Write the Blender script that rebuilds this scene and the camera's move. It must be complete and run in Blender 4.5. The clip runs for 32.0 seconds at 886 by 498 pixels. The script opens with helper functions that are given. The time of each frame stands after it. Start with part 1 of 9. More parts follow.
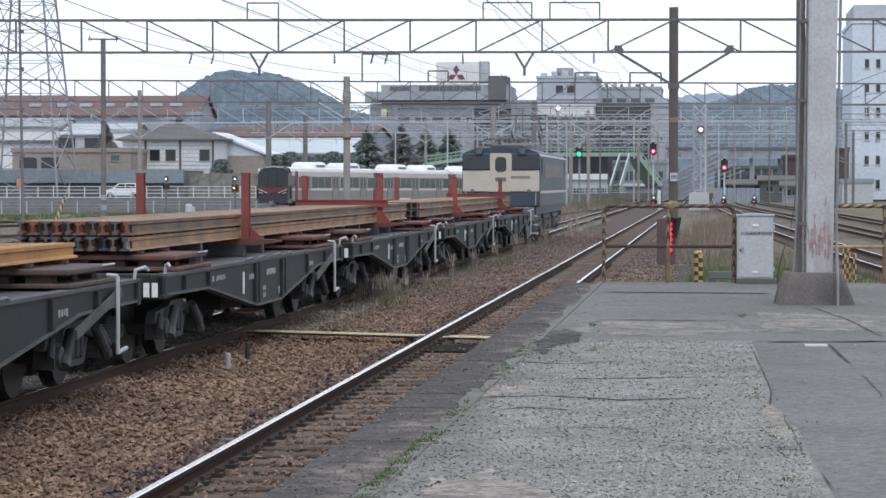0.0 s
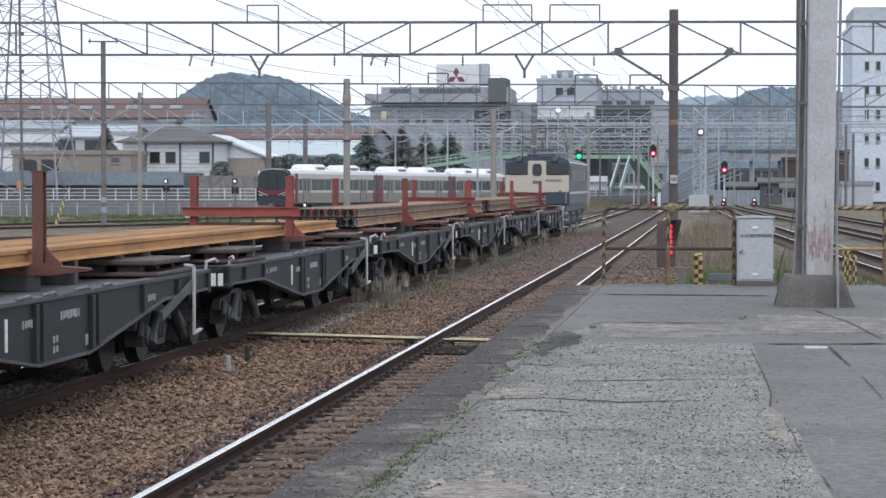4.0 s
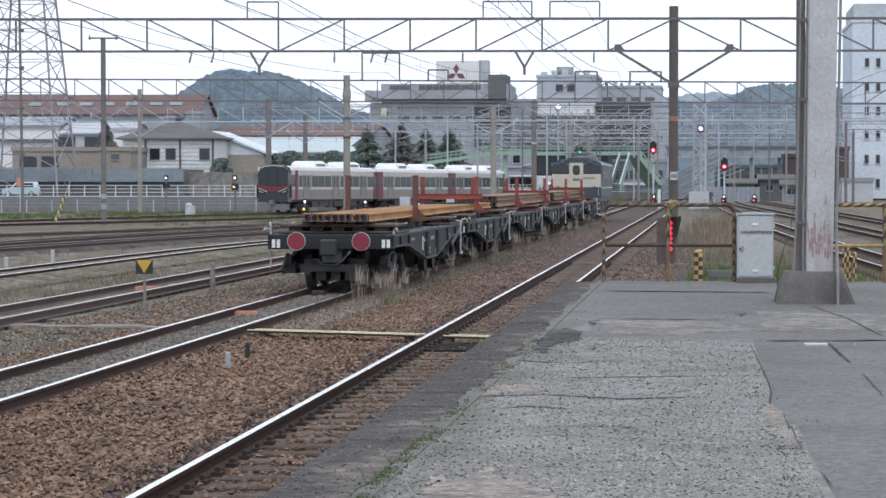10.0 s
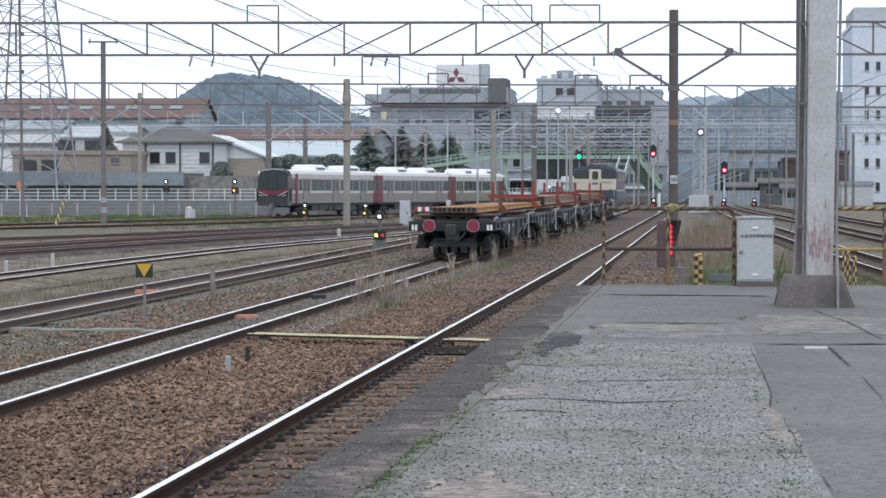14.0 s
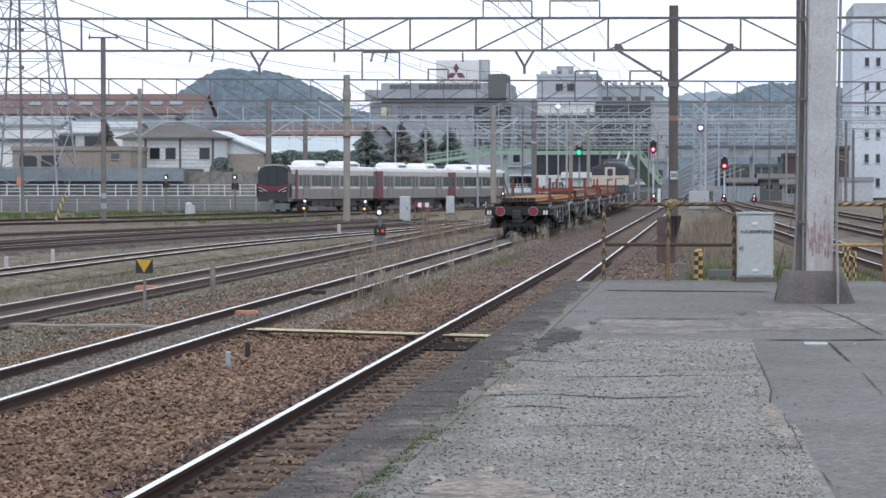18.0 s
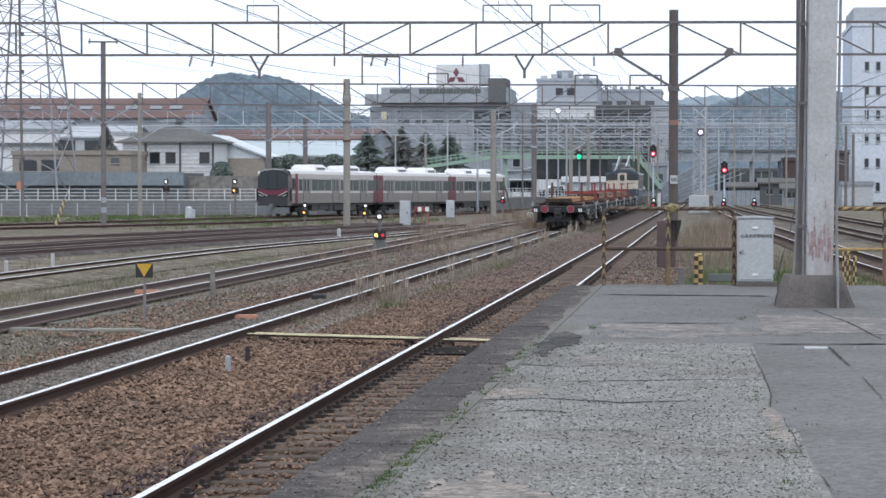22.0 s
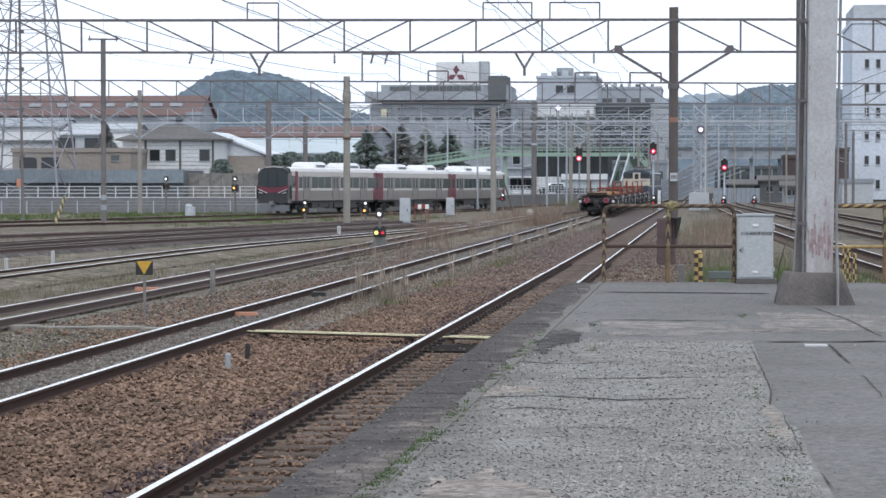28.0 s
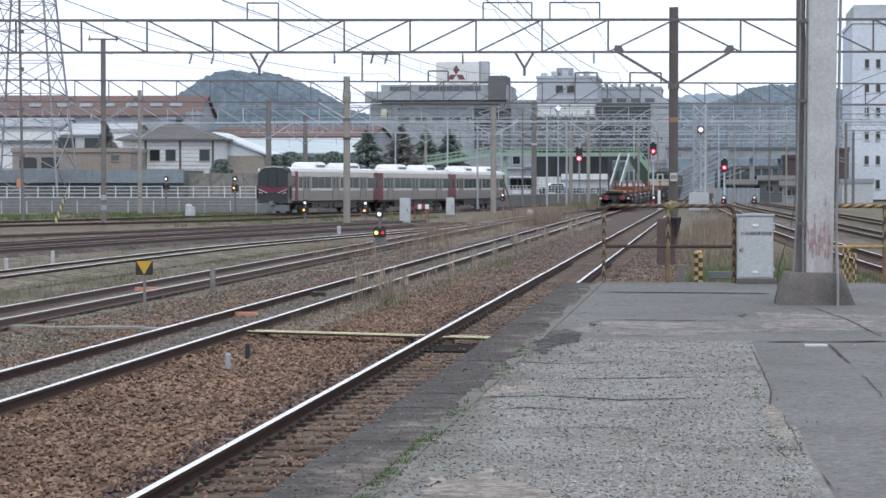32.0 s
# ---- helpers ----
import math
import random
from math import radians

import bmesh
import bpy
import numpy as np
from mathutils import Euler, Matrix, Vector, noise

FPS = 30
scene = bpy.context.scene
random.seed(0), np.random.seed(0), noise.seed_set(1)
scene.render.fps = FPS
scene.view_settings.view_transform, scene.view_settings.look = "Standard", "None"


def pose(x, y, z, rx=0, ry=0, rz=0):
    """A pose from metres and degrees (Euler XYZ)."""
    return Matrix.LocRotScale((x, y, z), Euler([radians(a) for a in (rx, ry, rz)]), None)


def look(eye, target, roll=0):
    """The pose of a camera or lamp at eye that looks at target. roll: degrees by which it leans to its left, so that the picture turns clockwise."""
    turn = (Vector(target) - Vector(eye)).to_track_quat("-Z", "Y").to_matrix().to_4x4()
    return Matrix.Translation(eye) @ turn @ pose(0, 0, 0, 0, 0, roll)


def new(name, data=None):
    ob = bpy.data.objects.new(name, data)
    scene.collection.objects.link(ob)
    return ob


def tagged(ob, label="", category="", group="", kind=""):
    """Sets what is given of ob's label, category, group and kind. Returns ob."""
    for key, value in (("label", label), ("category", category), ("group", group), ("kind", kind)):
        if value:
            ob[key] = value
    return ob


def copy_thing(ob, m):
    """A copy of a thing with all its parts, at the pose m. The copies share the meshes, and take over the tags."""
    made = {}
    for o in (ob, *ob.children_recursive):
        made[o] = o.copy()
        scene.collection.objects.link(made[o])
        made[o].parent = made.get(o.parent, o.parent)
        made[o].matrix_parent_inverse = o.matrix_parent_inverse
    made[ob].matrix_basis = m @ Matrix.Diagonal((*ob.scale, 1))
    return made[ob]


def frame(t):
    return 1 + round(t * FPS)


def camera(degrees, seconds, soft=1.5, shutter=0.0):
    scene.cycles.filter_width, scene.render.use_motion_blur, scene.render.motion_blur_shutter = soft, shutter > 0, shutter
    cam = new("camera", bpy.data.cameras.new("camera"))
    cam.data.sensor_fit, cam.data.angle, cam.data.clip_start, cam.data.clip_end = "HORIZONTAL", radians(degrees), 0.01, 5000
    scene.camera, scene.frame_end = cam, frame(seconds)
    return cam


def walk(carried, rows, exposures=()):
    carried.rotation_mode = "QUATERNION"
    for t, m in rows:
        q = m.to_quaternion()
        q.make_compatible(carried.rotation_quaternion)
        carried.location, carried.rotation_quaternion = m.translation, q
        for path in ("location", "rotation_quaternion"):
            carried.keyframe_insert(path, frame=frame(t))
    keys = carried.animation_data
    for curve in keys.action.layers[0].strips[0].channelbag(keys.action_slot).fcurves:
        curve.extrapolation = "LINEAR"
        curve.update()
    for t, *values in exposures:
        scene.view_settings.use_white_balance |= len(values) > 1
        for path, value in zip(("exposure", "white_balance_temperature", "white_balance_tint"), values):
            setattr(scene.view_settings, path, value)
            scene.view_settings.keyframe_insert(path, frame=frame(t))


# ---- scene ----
# the camera stands on the platform; x runs across the tracks, y along them, rail tops lie at z = 0
EYE = (0.0, 0.0, 2.2)
YAW = 6.2
DIP = 1.546
cam = camera(20.5, 32.0, soft=1.5)
# seconds and hundredths of a degree by which the camera nods
NODS = [(0, 0), (0.5, 0), (1, 4), (1.5, 4), (2, 5.5), (2.5, 0), (3, 0), (3.5, -5.5), (4.5, -5), (5.5, -4.8), (6, -4.8), (6.5, -2.5), (7, -6), (7.5, -2.7),
        (8, -6), (8.5, -12.5), (9, -10.5), (9.5, -7), (10, 2.5), (10.5, 5.5), (11, 5.3), (11.5, 2), (12, 0), (12.5, 0.3), (13, 0), (13.5, -4),
        (14, -6), (14.5, -2.6), (16.5, 0), (17, 0.3), (17.5, 2), (18, 4), (18.5, 3.2), (19, 4.5), (19.5, 1), (20, 0.6), (20.5, 2), (21, 2), (21.5, -4),
        (22, -6), (22.5, -4.8), (23, -4.6), (23.5, -0.7), (24, -2.4), (24.5, -4.6), (25, -4.6), (25.5, -2.4), (27.5, 0), (28, 0), (28.5, 0), (29, 2),
        (29.5, 2), (30, 0), (30.5, -2.4), (31, 0), (31.5, 0), (32, 0)]
walk(cam, [(t, pose(*EYE, 90 - DIP - n / 100, 0, YAW)) for t, n in NODS])

# ---- light: a bright overcast afternoon ----
world = bpy.data.worlds.new("overcast_sky")
scene.world = world
world.use_nodes = True
wn, wl = world.node_tree.nodes, world.node_tree.links
sky = wn.new("ShaderNodeTexSky")
sky.sky_type = "NISHITA"
sky.sun_disc = False
sky.sun_elevation, sky.sun_rotation = radians(52), radians(163)
sky.dust_density, sky.air_density = 4.0, 1.2
sky_strength = wn.new("ShaderNodeMix")
sky_strength.data_type, sky_strength.blend_type = "RGBA", "MIX"
sky_strength.inputs[0].default_value = 0.985
sky_strength.inputs[7].default_value = (0.872, 0.95, 1.085, 1)
wl.new(sky.outputs[0], sky_strength.inputs[6])
wl.new(sky_strength.outputs[2], wn["Background"].inputs[0])
wn["Background"].inputs[1].default_value = 1.14
sun_data = bpy.data.lights.new("sun", "SUN")
sun_data.energy, sun_data.angle, sun_data.color = 1.15, radians(30), (1.0, 0.985, 0.96)
sun = new("sun", sun_data)
sun.matrix_basis = look((0, 0, 60), (-12, 40, 0))
scene.view_settings.exposure = 0.0

# ---- tools for building ----


def nodes_of(name):
    m = bpy.data.materials.new(name)
    m.use_nodes = True
    return m, m.node_tree.nodes, m.node_tree.links, m.node_tree.nodes["Principled BSDF"]


def surface(name, base, second=None, rough=0.8, metal=0.0, scale=3.0, fine=40.0, bump=0.15, stain=0.5, per_object=0.0, per_island=0.0):
    """A paint, stone or metal with stains at two sizes, fine grain and relief."""
    m, n, l, p = nodes_of(name)
    second = second or tuple(c * 0.72 for c in base)
    co = n.new("ShaderNodeTexCoord")
    big, small = n.new("ShaderNodeTexNoise"), n.new("ShaderNodeTexNoise")
    big.inputs["Scale"].default_value, big.inputs["Detail"].default_value = scale, 6
    small.inputs["Scale"].default_value, small.inputs["Detail"].default_value = fine, 4
    l.new(co.outputs["Object"], big.inputs["Vector"])
    l.new(co.outputs["Object"], small.inputs["Vector"])
    ramp = n.new("ShaderNodeMapRange")
    ramp.inputs[1].default_value, ramp.inputs[2].default_value = 0.35, 0.7
    ramp.inputs[3].default_value, ramp.inputs[4].default_value = 0.0, stain
    l.new(big.outputs[0], ramp.inputs[0])
    mix = n.new("ShaderNodeMix")
    mix.data_type = "RGBA"
    mix.inputs[6].default_value, mix.inputs[7].default_value = (*base, 1), (*second, 1)
    l.new(ramp.outputs[0], mix.inputs[0])
    hsv = n.new("ShaderNodeHueSaturation")
    l.new(mix.outputs[2], hsv.inputs["Color"])
    val = n.new("ShaderNodeMapRange")
    val.inputs[1].default_value, val.inputs[2].default_value = 0.25, 0.75
    val.inputs[3].default_value, val.inputs[4].default_value = 0.86, 1.14
    l.new(small.outputs[0], val.inputs[0])
    last = val.outputs[0]
    for amount, node, socket in ((per_object, "ShaderNodeObjectInfo", "Random"), (per_island, "ShaderNodeNewGeometry", "Random Per Island")):
        if amount:
            info, scale_by, times = n.new(node), n.new("ShaderNodeMapRange"), n.new("ShaderNodeMath")
            scale_by.inputs[3].default_value, scale_by.inputs[4].default_value = 1 - amount, 1 + amount
            times.operation = "MULTIPLY"
            l.new(info.outputs[socket], scale_by.inputs[0])
            l.new(scale_by.outputs[0], times.inputs[0])
            l.new(last, times.inputs[1])
            last = times.outputs[0]
    l.new(last, hsv.inputs["Value"])
    l.new(hsv.outputs[0], p.inputs["Base Color"])
    p.inputs["Roughness"].default_value, p.inputs["Metallic"].default_value = rough, metal
    if rough >= 0.9:
        p.inputs["Specular IOR Level"].default_value = 0.1
    if bump:
        b = n.new("ShaderNodeBump")
        b.inputs["Strength"].default_value, b.inputs["Distance"].default_value = bump, 0.02
        l.new(small.outputs[0], b.inputs["Height"])
        l.new(b.outputs[0], p.inputs["Normal"])
    return m


def grit(name, base, second, cell=22.0, spread=0.45, rough=0.95, scale=0.5, bump=0.8, hue=0.02, patch_by=0.35, world_grain=False):
    """Loose or broken stone: cells that differ in tone, with stains of two sizes over them."""
    m, n, l, p = nodes_of(name)
    co = n.new("ShaderNodeTexCoord")
    cells, big, mid = n.new("ShaderNodeTexVoronoi"), n.new("ShaderNodeTexNoise"), n.new("ShaderNodeTexNoise")
    cells.inputs["Scale"].default_value = cell
    big.inputs["Scale"].default_value, big.inputs["Detail"].default_value = scale, 7
    mid.inputs["Scale"].default_value, mid.inputs["Detail"].default_value = cell * 0.22, 5
    place = n.new("ShaderNodeNewGeometry").outputs["Position"] if world_grain else co.outputs["Object"]
    for node in (cells, big, mid):
        l.new(place, node.inputs["Vector"])
    ramp = n.new("ShaderNodeMapRange")
    ramp.inputs[1].default_value, ramp.inputs[2].default_value = 0.38, 0.64
    l.new(big.outputs[0], ramp.inputs[0])
    mix = n.new("ShaderNodeMix")
    mix.data_type = "RGBA"
    mix.inputs[6].default_value, mix.inputs[7].default_value = (*base, 1), (*second, 1)
    l.new(ramp.outputs[0], mix.inputs[0])
    split = n.new("ShaderNodeSeparateColor")
    l.new(cells.outputs["Color"], split.inputs[0])
    tone, patch, times = n.new("ShaderNodeMapRange"), n.new("ShaderNodeMapRange"), n.new("ShaderNodeMath")
    tone.inputs[3].default_value, tone.inputs[4].default_value = 1 - spread, 1 + spread
    patch.inputs[1].default_value, patch.inputs[2].default_value = 0.3, 0.7
    patch.inputs[3].default_value, patch.inputs[4].default_value = 1 - patch_by, 1 + patch_by
    times.operation = "MULTIPLY"
    l.new(split.outputs[0], tone.inputs[0])
    l.new(mid.outputs[0], patch.inputs[0])
    l.new(tone.outputs[0], times.inputs[0])
    l.new(patch.outputs[0], times.inputs[1])
    shade = n.new("ShaderNodeHueSaturation")
    turn_by = n.new("ShaderNodeMapRange")
    turn_by.inputs[3].default_value, turn_by.inputs[4].default_value = 0.5 - hue, 0.5 + hue
    l.new(split.outputs[1], turn_by.inputs[0])
    l.new(turn_by.outputs[0], shade.inputs["Hue"])
    l.new(times.outputs[0], shade.inputs["Value"])
    l.new(mix.outputs[2], shade.inputs["Color"])
    l.new(shade.outputs[0], p.inputs["Base Color"])
    p.inputs["Roughness"].default_value = rough
    p.inputs["Specular IOR Level"].default_value = 0.08
    b = n.new("ShaderNodeBump")
    b.inputs["Strength"].default_value, b.inputs["Distance"].default_value = bump, 0.6 / cell
    l.new(cells.outputs["Distance"], b.inputs["Height"])
    b.invert = True
    l.new(b.outputs[0], p.inputs["Normal"])
    return m


def lit(name, colour, strength):
    m, n, l, p = nodes_of(name)
    p.inputs["Base Color"].default_value = (*colour, 1)
    p.inputs["Emission Color"].default_value = (*colour, 1)
    p.inputs["Emission Strength"].default_value = strength
    return m


def grimed(m, low, high, stretch, colour, axis="X", amount=0.85, ragged_by=0.3):
    """Lays a ragged stain over a material, from full at one coordinate to none at the other."""
    n, l = m.node_tree.nodes, m.node_tree.links
    socket = n["Principled BSDF"].inputs["Base Color"]
    source = socket.links[0].from_socket
    where, cut, span, cloud = n.new("ShaderNodeNewGeometry"), n.new("ShaderNodeSeparateXYZ"), n.new("ShaderNodeMapping"), n.new("ShaderNodeTexNoise")
    span.inputs["Scale"].default_value = stretch
    cloud.inputs["Scale"].default_value, cloud.inputs["Detail"].default_value = 1.0, 6
    l.new(where.outputs["Position"], cut.inputs[0])
    l.new(where.outputs["Position"], span.inputs[0])
    l.new(span.outputs[0], cloud.inputs["Vector"])
    shift, total, mask = n.new("ShaderNodeMapRange"), n.new("ShaderNodeMath"), n.new("ShaderNodeMapRange")
    shift.inputs[1].default_value, shift.inputs[2].default_value = 0.25, 0.75
    shift.inputs[3].default_value, shift.inputs[4].default_value = -ragged_by, ragged_by
    l.new(cloud.outputs[0], shift.inputs[0])
    l.new(shift.outputs[0], total.inputs[0])
    l.new(cut.outputs[axis], total.inputs[1])
    mask.inputs[1].default_value, mask.inputs[2].default_value = low, high
    mask.inputs[3].default_value, mask.inputs[4].default_value = amount, 0.0
    l.new(total.outputs[0], mask.inputs[0])
    mix = n.new("ShaderNodeMix")
    mix.data_type = "RGBA"
    mix.inputs[7].default_value = (*colour, 1)
    l.new(mask.outputs[0], mix.inputs[0])
    l.new(source, mix.inputs[6])
    l.new(mix.outputs[2], socket)
    return m


def pane_material(name, tint, rough=0.08, gloss=0.6):
    m, n, l, p = nodes_of(name)
    p.inputs["Base Color"].default_value = (*tint, 1)
    p.inputs["Roughness"].default_value = rough
    p.inputs["Specular IOR Level"].default_value = gloss
    return m


def bm_box(bm, x0, x1, y0, y1, z0, z1, m=None):
    made = bmesh.ops.create_cube(bm, size=1)["verts"]
    for v in made:
        v.co = Vector((x0 + (v.co.x + 0.5) * (x1 - x0), y0 + (v.co.y + 0.5) * (y1 - y0), z0 + (v.co.z + 0.5) * (z1 - z0)))
        if m:
            v.co = m @ v.co
    return made


def bm_rod(bm, a, b, r0, r1=None, n=8):
    a, b = Vector(a), Vector(b)
    d = b - a
    q = d.to_track_quat("Z", "Y").to_matrix().to_4x4()
    made = bmesh.ops.create_cone(bm, cap_ends=True, segments=n, radius1=r0, radius2=r0 if r1 is None else r1, depth=d.length)["verts"]
    bmesh.ops.transform(bm, matrix=Matrix.Translation((a + b) / 2) @ q, verts=made)
    return made


def disc(bm, centre, r, thick, axis="y", n=24):
    c = Vector(centre)
    d = Vector((0, thick / 2, 0)) if axis == "y" else Vector((thick / 2, 0, 0))
    return bm_rod(bm, c - d, c + d, r, None, n)


def bm_bar(bm, a, b, w, h=None):
    """A square bar from a to b."""
    a, b = Vector(a), Vector(b)
    d = b - a
    q = d.to_track_quat("Y", "Z").to_matrix().to_4x4()
    h = h or w
    return bm_box(bm, -w / 2, w / 2, -d.length / 2, d.length / 2, -h / 2, h / 2, Matrix.Translation((a + b) / 2) @ q)


def bm_prism(bm, outline, axis, lo, hi):
    """A flat outline of two coordinates, drawn out along the axis x, y or z."""
    def place(p, k):
        return {"x": (k, p[0], p[1]), "y": (p[0], k, p[1]), "z": (p[0], p[1], k)}[axis]
    low, high = [bm.verts.new(place(p, lo)) for p in outline], [bm.verts.new(place(p, hi)) for p in outline]
    bm.faces.new(low), bm.faces.new(high)
    for i in range(len(outline)):
        j = (i + 1) % len(outline)
        bm.faces.new((low[i], low[j], high[j], high[i]))
    return low + high


def bevel(bm, width, segments=1):
    bmesh.ops.bevel(bm, geom=[e for e in bm.edges if e.calc_face_angle(0) > 0.6], offset=width, segments=segments, affect="EDGES")


def mesh_of(name, bm, materials):
    bmesh.ops.recalc_face_normals(bm, faces=bm.faces[:])
    me = bpy.data.meshes.new(name)
    bm.to_mesh(me)
    bm.free()
    for m in materials if isinstance(materials, (list, tuple)) else [materials]:
        me.materials.append(m)
    return me


def part(name, bm, material, parent, label="", at=None):
    ob = new(name, mesh_of(name, bm, material))
    ob.parent = parent
    if at is not None:
        ob.matrix_basis = at
    if label:
        tagged(ob, label)
    return ob


def piece(name, mesh, parent, at):
    ob = new(name, mesh)
    ob.parent = parent
    ob.matrix_basis = at
    return ob


def thing(name, label, category, at=None, group="", kind=""):
    ob = new(name)
    ob.empty_display_size = 0.2
    if at is not None:
        ob.matrix_basis = at
    return tagged(ob, label, category, group, kind)


def solid(name, bm, material, label, category, at=None, group="", kind=""):
    ob = new(name, mesh_of(name, bm, material))
    if at is not None:
        ob.matrix_basis = at
    return tagged(ob, label, category, group, kind)


def box_part(name, x0, x1, y0, y1, z0, z1, material, parent, label="", edge=0.0):
    bm = bmesh.new()
    bm_box(bm, x0, x1, y0, y1, z0, z1)
    if edge:
        bevel(bm, edge)
    return part(name, bm, material, parent, label)


def rod_part(name, a, b, r, material, parent, label="", r1=None, n=8):
    bm = bmesh.new()
    bm_rod(bm, a, b, r, r1, n)
    return part(name, bm, material, parent, label)


def bar_part(name, a, b, w, material, parent, label="", h=None):
    bm = bmesh.new()
    bm_bar(bm, a, b, w, h)
    return part(name, bm, material, parent, label)


def smooth(a, b, x):
    k = min(1.0, max(0.0, (x - a) / (b - a)))
    return k * k * (3 - 2 * k)


def ground_z(x, y):
    """The yard falls gently away from the main line."""
    return -0.22 - 0.30 * smooth(-10, -24, x) * smooth(90, 190, y) - 0.35 * smooth(-12, -35, x) * smooth(185, 290, y)

# ---- materials ----
# ballast and its stones turn greyer with distance along the line
M_BALLAST = grimed(grit("brown_ballast", (0.152, 0.104, 0.078), (0.105, 0.079, 0.064), cell=15, spread=0.55, scale=0.4, bump=1.0, hue=0.03), 78, 36, (0.5, 0.12, 1.0), (0.106, 0.094, 0.096), "Y", 0.65, 9.0)
M_STONE = grimed(surface("ballast_stone", (0.222, 0.15, 0.11), (0.13, 0.095, 0.078), rough=0.95, scale=0.45, fine=30, bump=0.3, stain=0.7, per_island=0.5), 78, 36, (0.5, 0.12, 1.0), (0.14, 0.121, 0.122), "Y", 0.65, 9.0)
# dark for brake dust by the rail, and for shade between sleepers
M_STONE_OILY_SHADE = surface("brake_dust_and_shade_stone", (0.09, 0.064, 0.062), (0.06, 0.046, 0.05), rough=0.9, scale=0.45, fine=30, bump=0.3, stain=0.7, per_island=0.5)
M_YARD = grit("yard_soil", (0.19, 0.163, 0.137), (0.138, 0.128, 0.096), cell=9, spread=0.4, scale=0.3, bump=0.9, hue=0.03)
M_RAIL = surface("rusty_rail_web", (0.075, 0.05, 0.043), (0.05, 0.034, 0.03), rough=0.9, metal=0.0, scale=2, fine=40, bump=0.1)
M_YARD_DARK = grit("dark_yard_ballast", (0.118, 0.105, 0.102), (0.085, 0.077, 0.073), cell=9, spread=0.4, scale=0.3, bump=0.9, hue=0.02)
M_HEAD = surface("polished_rail_head", (0.98, 0.95, 0.91), rough=0.22, metal=1.0, scale=0.5, fine=10, bump=0.0, stain=0.2)
M_HEAD_DULL = surface("worn_rail_head", (0.4, 0.345, 0.31), (0.2, 0.15, 0.12), rough=0.45, metal=0.8, scale=0.4, fine=10, bump=0.0, stain=0.9)
M_SLEEPER = surface("weathered_sleeper", (0.162, 0.13, 0.11), (0.085, 0.068, 0.06), rough=0.95, scale=3.5, fine=30, bump=0.6, stain=0.9, per_object=0.3)
M_PLATE = surface("dark_fastening", (0.05, 0.04, 0.038), rough=0.7, metal=0.4)
M_ASPHALT = grimed(grit("rough_old_asphalt", (0.218, 0.218, 0.21), (0.182, 0.172, 0.16), cell=24, spread=0.14, scale=0.9, bump=0.06, hue=0.015, patch_by=0.2), -1.46, -1.12, (5.0, 0.9, 1.0), (0.13, 0.124, 0.112), "X", 0.6, 0.25)
M_ASPHALT_NEW = grit("smooth_asphalt", (0.176, 0.174, 0.171), (0.142, 0.14, 0.136), cell=45, spread=0.2, scale=0.6, bump=0.3, hue=0.01, patch_by=0.12)
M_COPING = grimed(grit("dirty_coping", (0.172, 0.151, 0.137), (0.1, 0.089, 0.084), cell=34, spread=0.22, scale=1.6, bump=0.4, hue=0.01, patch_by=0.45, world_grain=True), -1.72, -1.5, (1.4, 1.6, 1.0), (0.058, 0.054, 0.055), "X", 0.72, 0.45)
M_TAR = grit("dark_tar_patch", (0.062, 0.06, 0.06), (0.1, 0.098, 0.094), cell=30, spread=0.35, scale=1.1, bump=0.6, hue=0.01)
M_PATCH = grit("pale_mortar_patch", (0.285, 0.248, 0.22), (0.215, 0.195, 0.18), cell=30, spread=0.3, scale=2.0, bump=0.5, hue=0.01, patch_by=0.3)
M_PATCH_DULL = grit("dull_mortar_patch", (0.222, 0.203, 0.19), (0.18, 0.173, 0.167), cell=30, spread=0.25, scale=2.0, bump=0.3, hue=0.01, patch_by=0.3)
M_CRACK = surface("dark_crack", (0.06, 0.058, 0.055), rough=1.0)
M_CONCRETE = surface("stained_concrete", (0.26, 0.25, 0.235), (0.13, 0.125, 0.12), rough=0.95, scale=1.6, fine=30, bump=0.5, stain=0.9)
M_PLINTH = surface("grimy_plinth", (0.155, 0.142, 0.136), (0.075, 0.07, 0.068), rough=0.95, scale=1.8, fine=30, bump=0.6, stain=1.0)
M_PALE_STEEL = grimed(surface("peeling_grey_paint", (0.45, 0.46, 0.48), (0.35, 0.34, 0.345), rough=0.7, scale=2.2, fine=25, bump=0.2, stain=0.8), 1.0, 2.0, (9.0, 9.0, 0.9), (0.27, 0.225, 0.22), "Z", 0.5, 0.9)
M_BROWN_STEEL = surface("brown_grey_mast", (0.105, 0.09, 0.088), (0.07, 0.06, 0.058), rough=0.75, scale=1.5, fine=20, bump=0.1)
M_TRUSS = surface("weathered_truss_steel", (0.15, 0.14, 0.15), (0.1, 0.085, 0.085), rough=0.7, metal=0.2, scale=1.0, fine=20, bump=0.1)
# this steel colour includes a blue shift for haze on far gantries
M_TRUSS_PALE = surface("galvanised_steel", (0.36, 0.393, 0.435), (0.24, 0.26, 0.29), rough=0.6, metal=0.15, scale=0.8, fine=20, bump=0.1, per_object=0.35)
M_WIRE = surface("dark_wire", (0.09, 0.09, 0.1), rough=0.6, metal=0.3, bump=0.0)
M_INSULATOR = surface("brown_insulator", (0.1, 0.08, 0.075), rough=0.3, bump=0.0)
